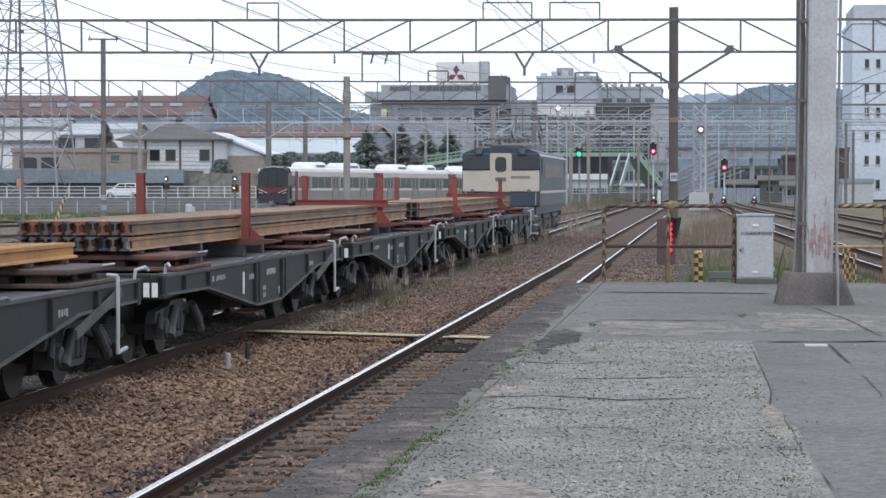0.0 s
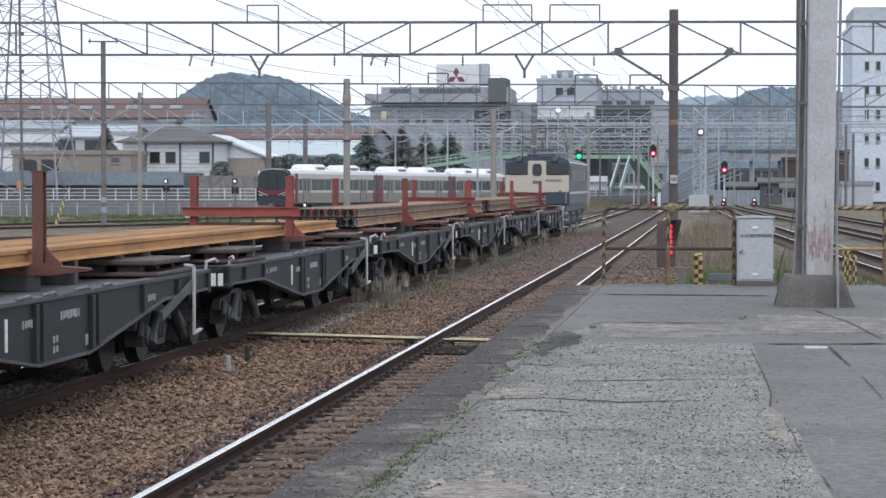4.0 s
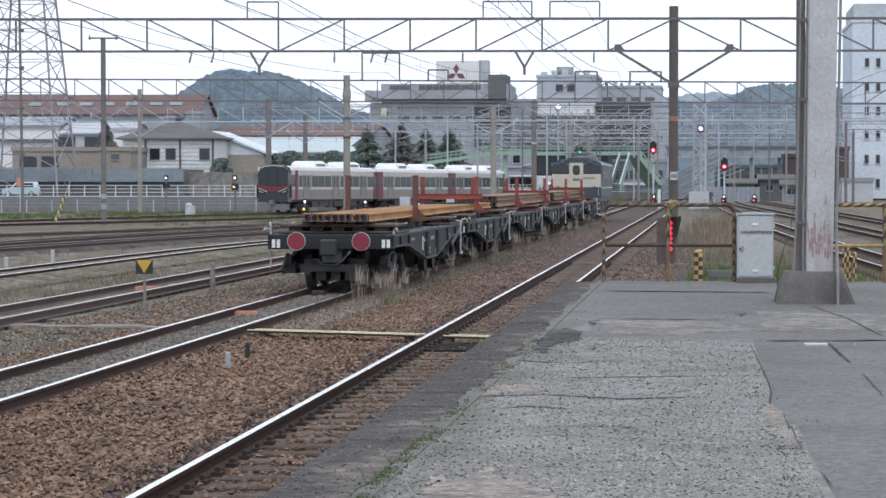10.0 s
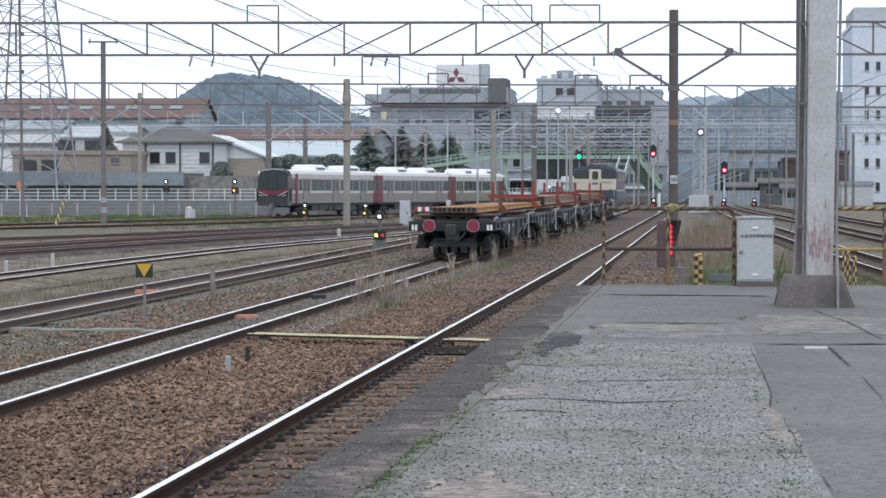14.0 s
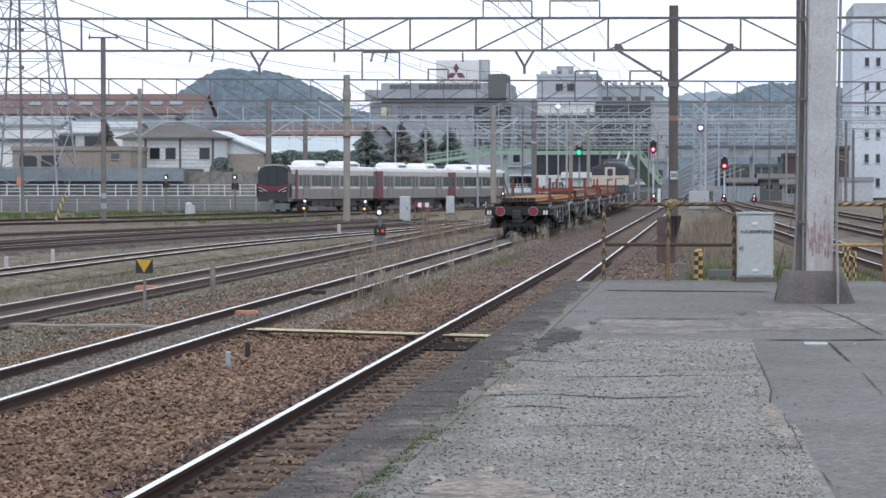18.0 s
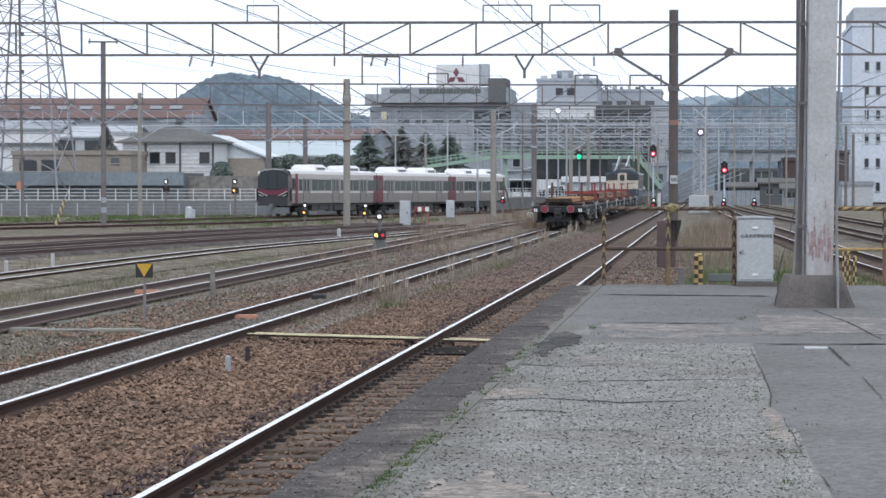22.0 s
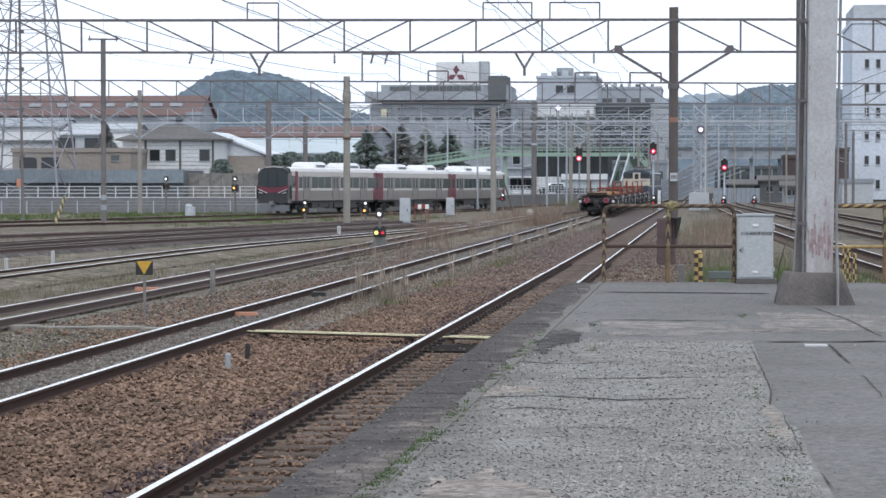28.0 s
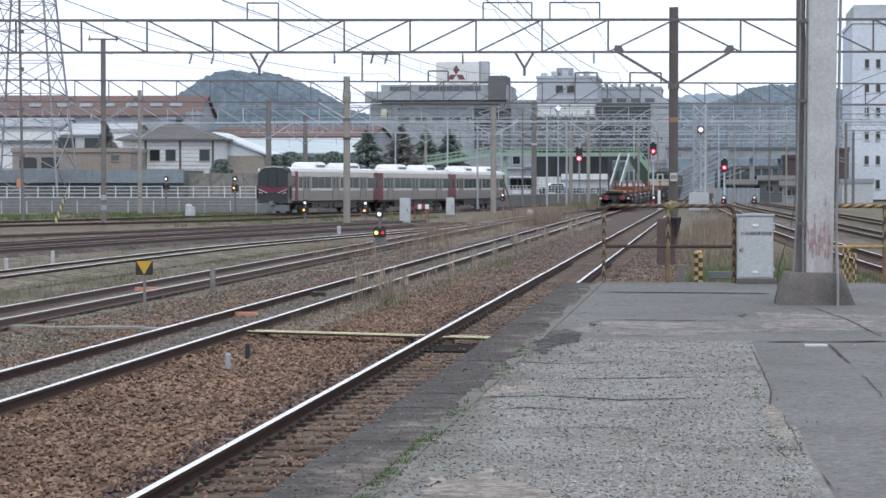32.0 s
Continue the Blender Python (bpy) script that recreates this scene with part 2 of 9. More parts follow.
M_WOOD_POLE = surface("grey_concrete_pole", (0.3, 0.285, 0.265), (0.2, 0.19, 0.175), rough=0.9, scale=1.2, fine=25, bump=0.2)
M_DARK_POLE = surface("dark_old_pole", (0.185, 0.175, 0.175), (0.12, 0.11, 0.11), rough=0.9, scale=1.2, fine=25, bump=0.2)
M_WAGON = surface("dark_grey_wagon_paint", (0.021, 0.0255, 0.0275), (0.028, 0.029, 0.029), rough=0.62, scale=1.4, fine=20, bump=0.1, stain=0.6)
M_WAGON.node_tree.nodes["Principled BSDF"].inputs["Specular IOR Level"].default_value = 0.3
# paleness combines dust with the sky's sheen on level surfaces
M_WAGON_TOP = surface("dusty_sky_sheen_deck", (0.085, 0.09, 0.096), (0.045, 0.044, 0.044), rough=0.75, scale=1.5, fine=20, bump=0.2, stain=0.9)
M_WAGON_EDGE = surface("scuffed_wagon_flange", (0.05, 0.054, 0.057), (0.11, 0.11, 0.108), rough=0.6, scale=2.2, fine=20, bump=0.1, stain=0.7)
# bogie colour is lifted to hold the haze over dark undersides
M_BOGIE = surface("haze_lifted_bogie", (0.047, 0.049, 0.053), (0.066, 0.063, 0.062), rough=0.75, scale=3, fine=20, bump=0.2)
M_WHEEL = surface("wheel_steel", (0.045, 0.043, 0.042), rough=0.6, metal=0.3, bump=0.0)
M_RUST_RAIL = surface("orange_rusty_rail", (0.40, 0.205, 0.074), (0.23, 0.122, 0.065), rough=0.85, scale=0.8, fine=15, bump=0.1, stain=0.8, per_object=0.3)
M_BROWN_RAIL = surface("brown_new_rail", (0.32, 0.185, 0.09), (0.13, 0.09, 0.07), rough=0.6, metal=0.1, scale=1.5, fine=15, bump=0.1, stain=1.0, per_object=0.4)
M_RED_STEEL = surface("faded_red_stanchion", (0.27, 0.064, 0.052), (0.15, 0.048, 0.042), rough=0.75, scale=2.5, fine=20, bump=0.1, stain=0.8, per_object=0.15)
M_CRADLE = surface("rust_brown_cradle", (0.06, 0.042, 0.037), (0.035, 0.028, 0.027), rough=0.85, scale=2.5, fine=20, bump=0.2)
M_WHITE = surface("off_white_paint", (0.72, 0.73, 0.74), (0.58, 0.58, 0.57), rough=0.6, scale=2, fine=20, bump=0.05, stain=0.5)
M_RED_DISC = surface("red_reflector_disc", (0.205, 0.02, 0.039), (0.16, 0.019, 0.034), rough=0.5, scale=4, bump=0.0)
M_LOCO_BLUE = surface("loco_dark_blue", (0.035, 0.054, 0.082), (0.046, 0.06, 0.08), rough=0.5, scale=1.5, fine=20, bump=0.03, stain=0.8)
M_LOCO_CREAM = surface("loco_cream", (0.52, 0.475, 0.41), (0.43, 0.385, 0.325), rough=0.55, scale=1.5, fine=20, bump=0.03, stain=0.6)
M_LOCO_GREY = surface("loco_grimy_grey", (0.15, 0.165, 0.18), (0.1, 0.11, 0.12), rough=0.6, scale=1.5, fine=20, bump=0.05)
M_GLASS = pane_material("dark_window_glass", (0.02, 0.024, 0.028))
M_GLASS_PALE = pane_material("grey_window_glass", (0.09, 0.105, 0.11), 0.15)
M_EMU_STEEL = surface("train_stainless_body", (0.26, 0.24, 0.225), (0.215, 0.2, 0.19), rough=0.4, metal=0.3, scale=0.8, fine=8, bump=0.0, stain=0.6)
M_EMU_PALE = surface("train_pale_band", (0.58, 0.565, 0.555), (0.52, 0.505, 0.5), rough=0.45, metal=0.1, scale=0.8, fine=8, bump=0.0)
M_EMU_RED = surface("train_dark_red", (0.15, 0.022, 0.042), (0.115, 0.02, 0.036), rough=0.45, scale=1, fine=8, bump=0.0)
M_EMU_ROOF = surface("train_white_roof", (0.74, 0.75, 0.76), (0.62, 0.63, 0.64), rough=0.6, scale=0.8, fine=8, bump=0.0)
M_EMU_DARK = surface("train_black_front", (0.02, 0.02, 0.024), rough=0.25, bump=0.0)
M_CABINET = surface("pale_grey_cabinet", (0.4, 0.425, 0.445), (0.385, 0.408, 0.425), rough=0.5, scale=0.8, fine=25, bump=0.01, stain=0.4)
M_BLACK = surface("black_paint", (0.026, 0.026, 0.027), rough=0.6, bump=0.0)
M_RED_LAMP = lit("red_signal_light", (1.0, 0.03, 0.1), 1.25)
M_RED_DIM = lit("dim_red_led", (1.0, 0.035, 0.08), 0.95)
M_GREEN_LAMP = lit("green_signal_light", (0.02, 0.6, 0.33), 0.8)
M_WHITE_LAMP = lit("white_signal_light", (0.95, 0.95, 1.0), 1.8)
M_BLUE_LAMP = lit("violet_white_light", (0.72, 0.7, 1.0), 1.9)
M_ORANGE_LAMP = lit("orange_signal_light", (1.0, 0.42, 0.1), 3.0)
M_YELLOW_LAMP = lit("yellow_signal_light", (1.0, 0.8, 0.2), 3.0)
M_SIGNAL_FOOT = surface("dark_green_grey_casting", (0.075, 0.09, 0.092), (0.11, 0.115, 0.115), rough=0.7, scale=4, fine=25, bump=0.15)
M_AMBER = surface("amber_sign_paint", (0.52, 0.32, 0.04), (0.42, 0.26, 0.05), rough=0.7, scale=9, fine=30, bump=0.1)
M_SIGN_POST = surface("grey_sign_post", (0.2, 0.19, 0.185), (0.14, 0.125, 0.12), rough=0.7, scale=5, fine=30, bump=0.1)
M_GUARD_PALE = surface("sun_bleached_yellow", (0.5, 0.44, 0.2), (0.4, 0.36, 0.2), rough=0.8, scale=6, fine=20, bump=0.1)
M_GUARD_DULL = surface("sun_bleached_brown", (0.14, 0.125, 0.11), (0.1, 0.09, 0.08), rough=0.8, scale=6, fine=20, bump=0.1)
M_YELLOW = surface("chipped_yellow_paint", (0.55, 0.4, 0.15), (0.34, 0.25, 0.12), rough=0.75, scale=9, fine=30, bump=0.15, stain=0.9)
M_STRIPE_DARK = surface("dark_stripe_rust", (0.05, 0.035, 0.03), (0.09, 0.05, 0.035), rough=0.8, scale=5, fine=30, bump=0.15)
M_RUST_PAINT = surface("rusty_faded_railing", (0.14, 0.085, 0.055), (0.21, 0.145, 0.075), rough=0.85, scale=5, fine=30, bump=0.2, stain=0.9)
M_ORANGE = surface("orange_marker_paint", (0.5, 0.22, 0.14), (0.42, 0.27, 0.21), rough=0.7, scale=3)
M_RING = surface("faded_orange_ring", (0.3, 0.165, 0.12), (0.2, 0.13, 0.11), rough=0.8, scale=6)
M_GREEN_STEEL = surface("mint_green_steel", (0.28, 0.4, 0.325), (0.23, 0.33, 0.27), rough=0.6, scale=0.5, fine=10, bump=0.0)
M_GREEN_DARK = surface("dark_green_mesh", (0.04, 0.07, 0.055), rough=0.7, scale=0.5, fine=10, bump=0.0)


def wall_paint(name, base, second=None, stain=0.7):
    return surface(name, base, second, rough=0.9, scale=0.12, fine=2.5, bump=0.1, stain=stain)


# the grey wall colours carry a small blue shift for distant haze
M_W_GREY = wall_paint("grey_render_wall", (0.33, 0.358, 0.39), (0.252, 0.275, 0.302))
M_W_DARK = wall_paint("dark_grey_wall", (0.142, 0.153, 0.16), (0.104, 0.109, 0.113))
M_W_PALE = wall_paint("pale_wall", (0.45, 0.48, 0.515), (0.362, 0.382, 0.405))
M_W_BLUE = wall_paint("bluish_grey_wall", (0.288, 0.322, 0.36), (0.23, 0.257, 0.288))
M_W_HAZE = wall_paint("hazed_grey_facade", (0.385, 0.418, 0.462), (0.316, 0.342, 0.38))
M_W_NIGHT = wall_paint("dark_glazed_facade", (0.062, 0.072, 0.078), (0.045, 0.05, 0.055))
M_W_MOSS = wall_paint("dull_green_grey_wall", (0.13, 0.15, 0.15), (0.1, 0.11, 0.105))
M_W_BRICK = wall_paint("dark_brick_wall", (0.1, 0.08, 0.08), (0.08, 0.066, 0.066))
M_W_WHITE = wall_paint("white_wall", (0.70, 0.72, 0.74), (0.6, 0.61, 0.62))
M_W_BEIGE = wall_paint("beige_stained_wall", (0.32, 0.29, 0.26), (0.23, 0.2, 0.175))
M_W_SLATE = wall_paint("slate_blue_sheet", (0.22, 0.26, 0.29), (0.19, 0.215, 0.235))
M_PYLON = surface("dull_galvanised_lattice", (0.29, 0.285, 0.315), (0.22, 0.215, 0.24), rough=0.7, metal=0.1, scale=0.8, fine=20, bump=0.1)
M_ROOF_RED = wall_paint("red_brown_sheet_roof", (0.175, 0.12, 0.112), (0.14, 0.104, 0.1))
M_ROOF_GREY = wall_paint("grey_tile_roof", (0.15, 0.15, 0.15), (0.11, 0.105, 0.1))
M_ROOF_PALE = wall_paint("pale_blue_sheet_roof", (0.46, 0.53, 0.56), (0.4, 0.44, 0.46))
M_ROOF_SILVER = wall_paint("silver_sheet_roof", (0.62, 0.66, 0.70), (0.5, 0.53, 0.56))
M_STREET_WALL = wall_paint("weathered_retaining_wall", (0.2, 0.207, 0.215), (0.15, 0.153, 0.155))
# hill colours are blued and paled to paint in the haze
M_HILL = grit("hazed_wooded_hill", (0.142, 0.182, 0.216), (0.115, 0.149, 0.18), cell=0.35, spread=0.18, scale=0.02, bump=0.0, hue=0.02, patch_by=0.12)
M_HILL_FAR = surface("hazed_distant_hill", (0.24, 0.29, 0.335), (0.21, 0.255, 0.295), rough=1.0, scale=0.01, fine=0.06, bump=0.0, stain=1.0)
# needle colours are lightened and greyed to hold the haze of distance
M_LEAF_BROWN_HAZED = surface("hazed_thin_needles", (0.22, 0.225, 0.22), (0.195, 0.2, 0.195), rough=1.0, scale=0.7, fine=5, bump=0.0, per_island=0.12)
M_LEAF_HAZED = surface("hazed_conifer_needles", (0.17, 0.212, 0.195), (0.195, 0.222, 0.205), rough=1.0, scale=0.7, fine=5, bump=0.0, per_island=0.12)
M_LEAF = surface("dull_green_leaves", (0.055, 0.075, 0.035), (0.085, 0.085, 0.04), rough=0.9, scale=0.7, fine=5, bump=0.0, per_island=0.45)
M_GRASS = surface("fresh_grass", (0.085, 0.13, 0.045), (0.12, 0.142, 0.066), rough=0.9, scale=2, fine=8, bump=0.0, per_island=0.4)
M_DRY = surface("dry_straw_weeds", (0.27, 0.228, 0.19), (0.18, 0.152, 0.13), rough=0.95, scale=2, fine=8, bump=0.0, per_island=0.4)
M_REED = surface("reddish_dry_reeds", (0.25, 0.192, 0.155), (0.175, 0.138, 0.115), rough=0.95, scale=2, fine=8, bump=0.0, per_island=0.45)
M_PLUME = surface("pale_reed_plumes", (0.36, 0.31, 0.26), (0.26, 0.22, 0.19), rough=0.95, scale=2, fine=8, bump=0.0, per_island=0.35)
M_BARK = surface("bark", (0.07, 0.055, 0.045), rough=0.95)
M_RUST_STREAK = surface("rust_streak", (0.27, 0.195, 0.195), (0.36, 0.31, 0.315), rough=0.9, scale=14, fine=40, bump=0.1, stain=1.0)
M_PALE_YELLOW = surface("worn_yellow_line", (0.8, 0.76, 0.5), (0.52, 0.49, 0.36), rough=0.9, scale=3, fine=30, bump=0.2, stain=0.8)
# red is muted in its colour for the haze before the sign
M_SIGN_RED = surface("hazed_sign_red", (0.17, 0.06, 0.085), (0.14, 0.055, 0.075), rough=0.7, scale=1, fine=5, bump=0.0)
M_CAR_WHITE = surface("white_car_paint", (0.75, 0.77, 0.8), rough=0.3, bump=0.0, stain=0.2)
M_CAR_BLUE = surface("pale_blue_car_paint", (0.38, 0.5, 0.57), rough=0.3, bump=0.0, stain=0.2)
M_WEED = surface("grey_green_weeds", (0.19, 0.178, 0.13), (0.14, 0.142, 0.097), rough=0.95, scale=0.6, fine=6, bump=0.0, per_island=0.35)
M_BAND_PALE = surface("faded_yellow_band", (0.27, 0.205, 0.125), (0.16, 0.115, 0.078), rough=0.85, scale=12, fine=40, bump=0.2, stain=1.0)
M_BAND_DULL = surface("worn_brown_band", (0.17, 0.125, 0.085), (0.1, 0.07, 0.05), rough=0.85, scale=12, fine=40, bump=0.2, stain=1.0)
M_BAND_OLIVE = surface("faded_olive_band", (0.27, 0.235, 0.115), (0.17, 0.14, 0.08), rough=0.85, scale=12, fine=40, bump=0.2, stain=1.0)
M_BAND_YELLOW = surface("worn_yellow_rail_paint", (0.4, 0.29, 0.12), (0.22, 0.14, 0.07), rough=0.8, scale=9, fine=40, bump=0.2, stain=0.9)
M_WARN_BOX = surface("faded_maroon_box", (0.13, 0.092, 0.092), (0.1, 0.07, 0.07), rough=0.8, scale=4, fine=20)
M_TIN = surface("dull_white_metal", (0.42, 0.43, 0.44), (0.3, 0.3, 0.3), rough=0.6, scale=4, fine=20, bump=0.05)
M_TROUGH = surface("pale_dusty_trough", (0.31, 0.298, 0.272), (0.21, 0.2, 0.182), rough=0.95, scale=1.2, fine=25, bump=0.3, stain=0.9)
M_FILL = grit("grey_gravel_fill", (0.155, 0.142, 0.13), (0.105, 0.097, 0.088), cell=18, spread=0.5, scale=0.5, bump=0.9, hue=0.02)
M_DUSTY = grit("dusty_concrete", (0.185, 0.174, 0.155), (0.13, 0.125, 0.105), cell=10, spread=0.25, scale=0.8, bump=0.5, hue=0.01)
M_RUST_POST = surface("rust_brown_stanchion", (0.135, 0.058, 0.045), (0.085, 0.045, 0.04), rough=0.8, scale=3, fine=20, bump=0.1)
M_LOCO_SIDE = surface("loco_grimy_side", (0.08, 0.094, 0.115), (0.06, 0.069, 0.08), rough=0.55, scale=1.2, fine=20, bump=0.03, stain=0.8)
M_HEAD_MID = surface("part_polished_rail_head", (0.68, 0.63, 0.61), (0.42, 0.36, 0.33), rough=0.32, metal=0.9, scale=0.35, fine=6, bump=0.0, stain=0.8)
M_GRIT = grimed(surface("asphalt_aggregate", (0.288, 0.29, 0.278), (0.208, 0.2, 0.19), rough=0.95, scale=1.3, fine=30, bump=0.0, stain=1.0, per_island=0.22), -1.44, -1.1, (5.0, 0.9, 1.0), (0.14, 0.135, 0.122), "X", 0.6, 0.25)
M_GRIT_DARK = surface("dark_asphalt_aggregate", (0.175, 0.175, 0.172), (0.12, 0.12, 0.118), rough=0.95, scale=1.1, fine=30, bump=0.0, stain=1.0, per_island=0.3)
# pale colour holds the sky light falling on the coach roof
M_EMU_TOP_LIT = surface("train_sky_lit_roof", (0.66, 0.66, 0.665), (0.52, 0.515, 0.51), rough=0.6, scale=0.8, fine=8, bump=0.0)
M_CONDUIT = surface("dull_grey_conduit", (0.22, 0.222, 0.228), (0.15, 0.15, 0.153), rough=0.7, scale=4, fine=20, bump=0.1)
M_CABLE = surface("grey_cable", (0.12, 0.12, 0.12), rough=0.7, bump=0.0)
M_GLASS_MID = pane_material("train_window_glass", (0.06, 0.078, 0.076), 0.15, 0.2)
M_RAIL_RUST = surface("red_rust_rail_web", (0.098, 0.067, 0.06), (0.066, 0.049, 0.046), rough=0.85, scale=2, fine=40, bump=0.1)
M_BOLSTER = surface("red_brown_bolster", (0.15, 0.058, 0.048), (0.07, 0.04, 0.038), rough=0.8, scale=3, fine=20, bump=0.15, stain=0.9)
M_STONE_GREY = surface("dusty_grey_stone", (0.215, 0.19, 0.168), (0.135, 0.118, 0.105), rough=0.95, scale=0.6, fine=30, bump=0.3, stain=0.7, per_island=0.45)
M_END_RED = surface("red_painted_rail_end", (0.2, 0.06, 0.05), rough=0.7, scale=6)
M_END_BLUE = surface("blue_painted_rail_end", (0.045, 0.07, 0.1), rough=0.7, scale=6)
M_END_DARK = surface("dark_sawn_rail_end", (0.09, 0.085, 0.085), rough=0.6, scale=6)
M_LOCO_BOGIE = surface("dusty_grey_loco_bogie", (0.13, 0.14, 0.148), (0.05, 0.052, 0.055), rough=0.7, scale=3, fine=20, bump=0.2)
M_HOLLOW_SHADE = surface("hollow_shade", (0.018, 0.016, 0.015), rough=1.0, bump=0.0)
M_TOWER = wall_paint("bluish_white_tower_wall", (0.6, 0.66, 0.74), (0.5, 0.55, 0.62))
M_MOSS = surface("dull_moss", (0.105, 0.14, 0.08), (0.135, 0.145, 0.1), rough=0.95, scale=6, fine=30, bump=0.3, per_island=0.3)
M_BOLSTER_DARK = surface("dark_brown_bolster", (0.085, 0.058, 0.052), (0.05, 0.04, 0.038), rough=0.8, scale=3, fine=20, bump=0.15, stain=0.9)
M_STENCIL = surface("worn_white_stencil", (0.4, 0.42, 0.43), (0.2, 0.21, 0.22), rough=0.7, scale=8, fine=30, bump=0.0, stain=0.9)
M_GLASS_CAB = pane_material("cab_window_glass", (0.03, 0.04, 0.045), 0.12, 0.35)
M_EMU_NOSE = surface("dull_silver_cab_front", (0.16, 0.15, 0.15), (0.12, 0.115, 0.115), rough=0.45, metal=0.2, scale=1, fine=8, bump=0.0)
M_EMU_WINE = surface("dark_wine_flash", (0.12, 0.02, 0.04), (0.16, 0.03, 0.06), rough=0.4, scale=1, fine=8, bump=0.0)
# near white, to paint the sky's reflection along the cantrail
M_EMU_GLINT = surface("cantrail_sky_glint", (0.86, 0.87, 0.88), (0.8, 0.8, 0.8), rough=0.4, scale=1, fine=8, bump=0.0)
M_EMU_UPPER = surface("train_upper_panel", (0.52, 0.5, 0.485), (0.46, 0.44, 0.43), rough=0.45, metal=0.2, scale=1, fine=8, bump=0.0)
M_LAMP_CORE = lit("bright_lamp_core", (1.0, 0.72, 0.78), 1.6)
# white is dulled and blued in the paint to suggest haze
M_FENCE = surface("hazed_white_fence_paint", (0.56, 0.59, 0.61), (0.46, 0.48, 0.5), rough=0.6, scale=2, fine=20, bump=0.0, stain=0.6)

# ---- ground and tracks ----


def grid_lines(lo, hi, step):
    n = max(1, round((hi - lo) / step))
    return [lo + (hi - lo) * i / n for i in range(n)]


xs = grid_lines(-3000, -200, 400) + grid_lines(-200, -60, 20) + grid_lines(-60, 30, 3) + grid_lines(30, 200, 17) + grid_lines(200, 3001, 400)
ys = grid_lines(-400, -20, 95) + grid_lines(-20, 320, 6) + grid_lines(320, 600, 40) + grid_lines(600, 4001, 425)
bm = bmesh.new()
grid = [[bm.verts.new((x, y, ground_z(x, y) - 0.03 + (0.05 * noise.noise(Vector((x * 0.3, y * 0.2, 0))) if -60 < x < 30 else 0))) for y in ys] for x in xs]
for i in range(len(xs) - 1):
    for j in range(len(ys) - 1):
        bm.faces.new((grid[i][j], grid[i + 1][j], grid[i + 1][j + 1], grid[i][j + 1]))
solid("ground", bm, M_YARD, "weedy grey-brown railway yard soil with dry grass", "ground", kind="structure")


def along(points, step=4.0):
    """Points of a smooth line through the given ones."""
    pts = [Vector(p) for p in points]
    out = []
    for i in range(len(pts) - 1):
        p0, p1, p2, p3 = pts[max(i - 1, 0)], pts[i], pts[i + 1], pts[min(i + 2, len(pts) - 1)]
        n = max(1, int((p2 - p1).length / step))
        for k in range(n):
            t = k / n
            out.append(0.5 * ((2 * p1) + (p2 - p0) * t + (2 * p0 - 5 * p1 + 4 * p2 - p3) * t * t + (3 * p1 - p0 - 3 * p2 + p3) * t ** 3))
    return out + [pts[-1]]


def sweep(bm, line, outline, shift=0.0, material=0):
    """Draws an outline (across, up) along a line on the ground."""
    rings = []
    for i, p in enumerate(line):
        d = line[min(i + 1, len(line) - 1)] - line[max(i - 1, 0)]
        d.z = 0
        d.normalize()
        side = Vector((d.y, -d.x, 0))
        rings.append([bm.verts.new(p + side * (shift + u) + Vector((0, 0, v))) for u, v in outline])
    n = len(outline)
    for a, b in zip(rings, rings[1:]):
        for k in range(n):
            bm.faces.new((a[k], a[(k + 1) % n], b[(k + 1) % n], b[k])).material_index = material
    bm.faces.new(rings[0]), bm.faces.new(rings[-1][::-1])


RAIL_FOOT = [(-0.064, -0.153), (0.064, -0.153), (0.06, -0.14), (0.01, -0.12), (0.009, -0.05), (0.032, -0.038), (0.0325, -0.006), (-0.0325, -0.006), (-0.032, -0.038), (-0.009, -0.05), (-0.01, -0.12), (-0.06, -0.14)]
RAIL_HEAD = [(-0.031, -0.006), (0.031, -0.006), (0.026, 0.0), (-0.026, 0.0)]
sleeper_bm = bmesh.new()
bm_box(sleeper_bm, -1.05, 1.05, -0.11, 0.11, -0.17, 0.0)
bevel(sleeper_bm, 0.015)
SLEEPER = mesh_of("sleeper", sleeper_bm, M_SLEEPER)
plate_bm = bmesh.new()
for sx in (-0.1, 0.1):
    bm_box(plate_bm, sx - 0.045, sx + 0.045, -0.06, 0.06, 0.0, 0.035)
    bm_box(plate_bm, sx - 0.02, sx + 0.02, -0.02, 0.02, 0.035, 0.075)
PLATE = mesh_of("rail_fastening", plate_bm, M_PLATE)


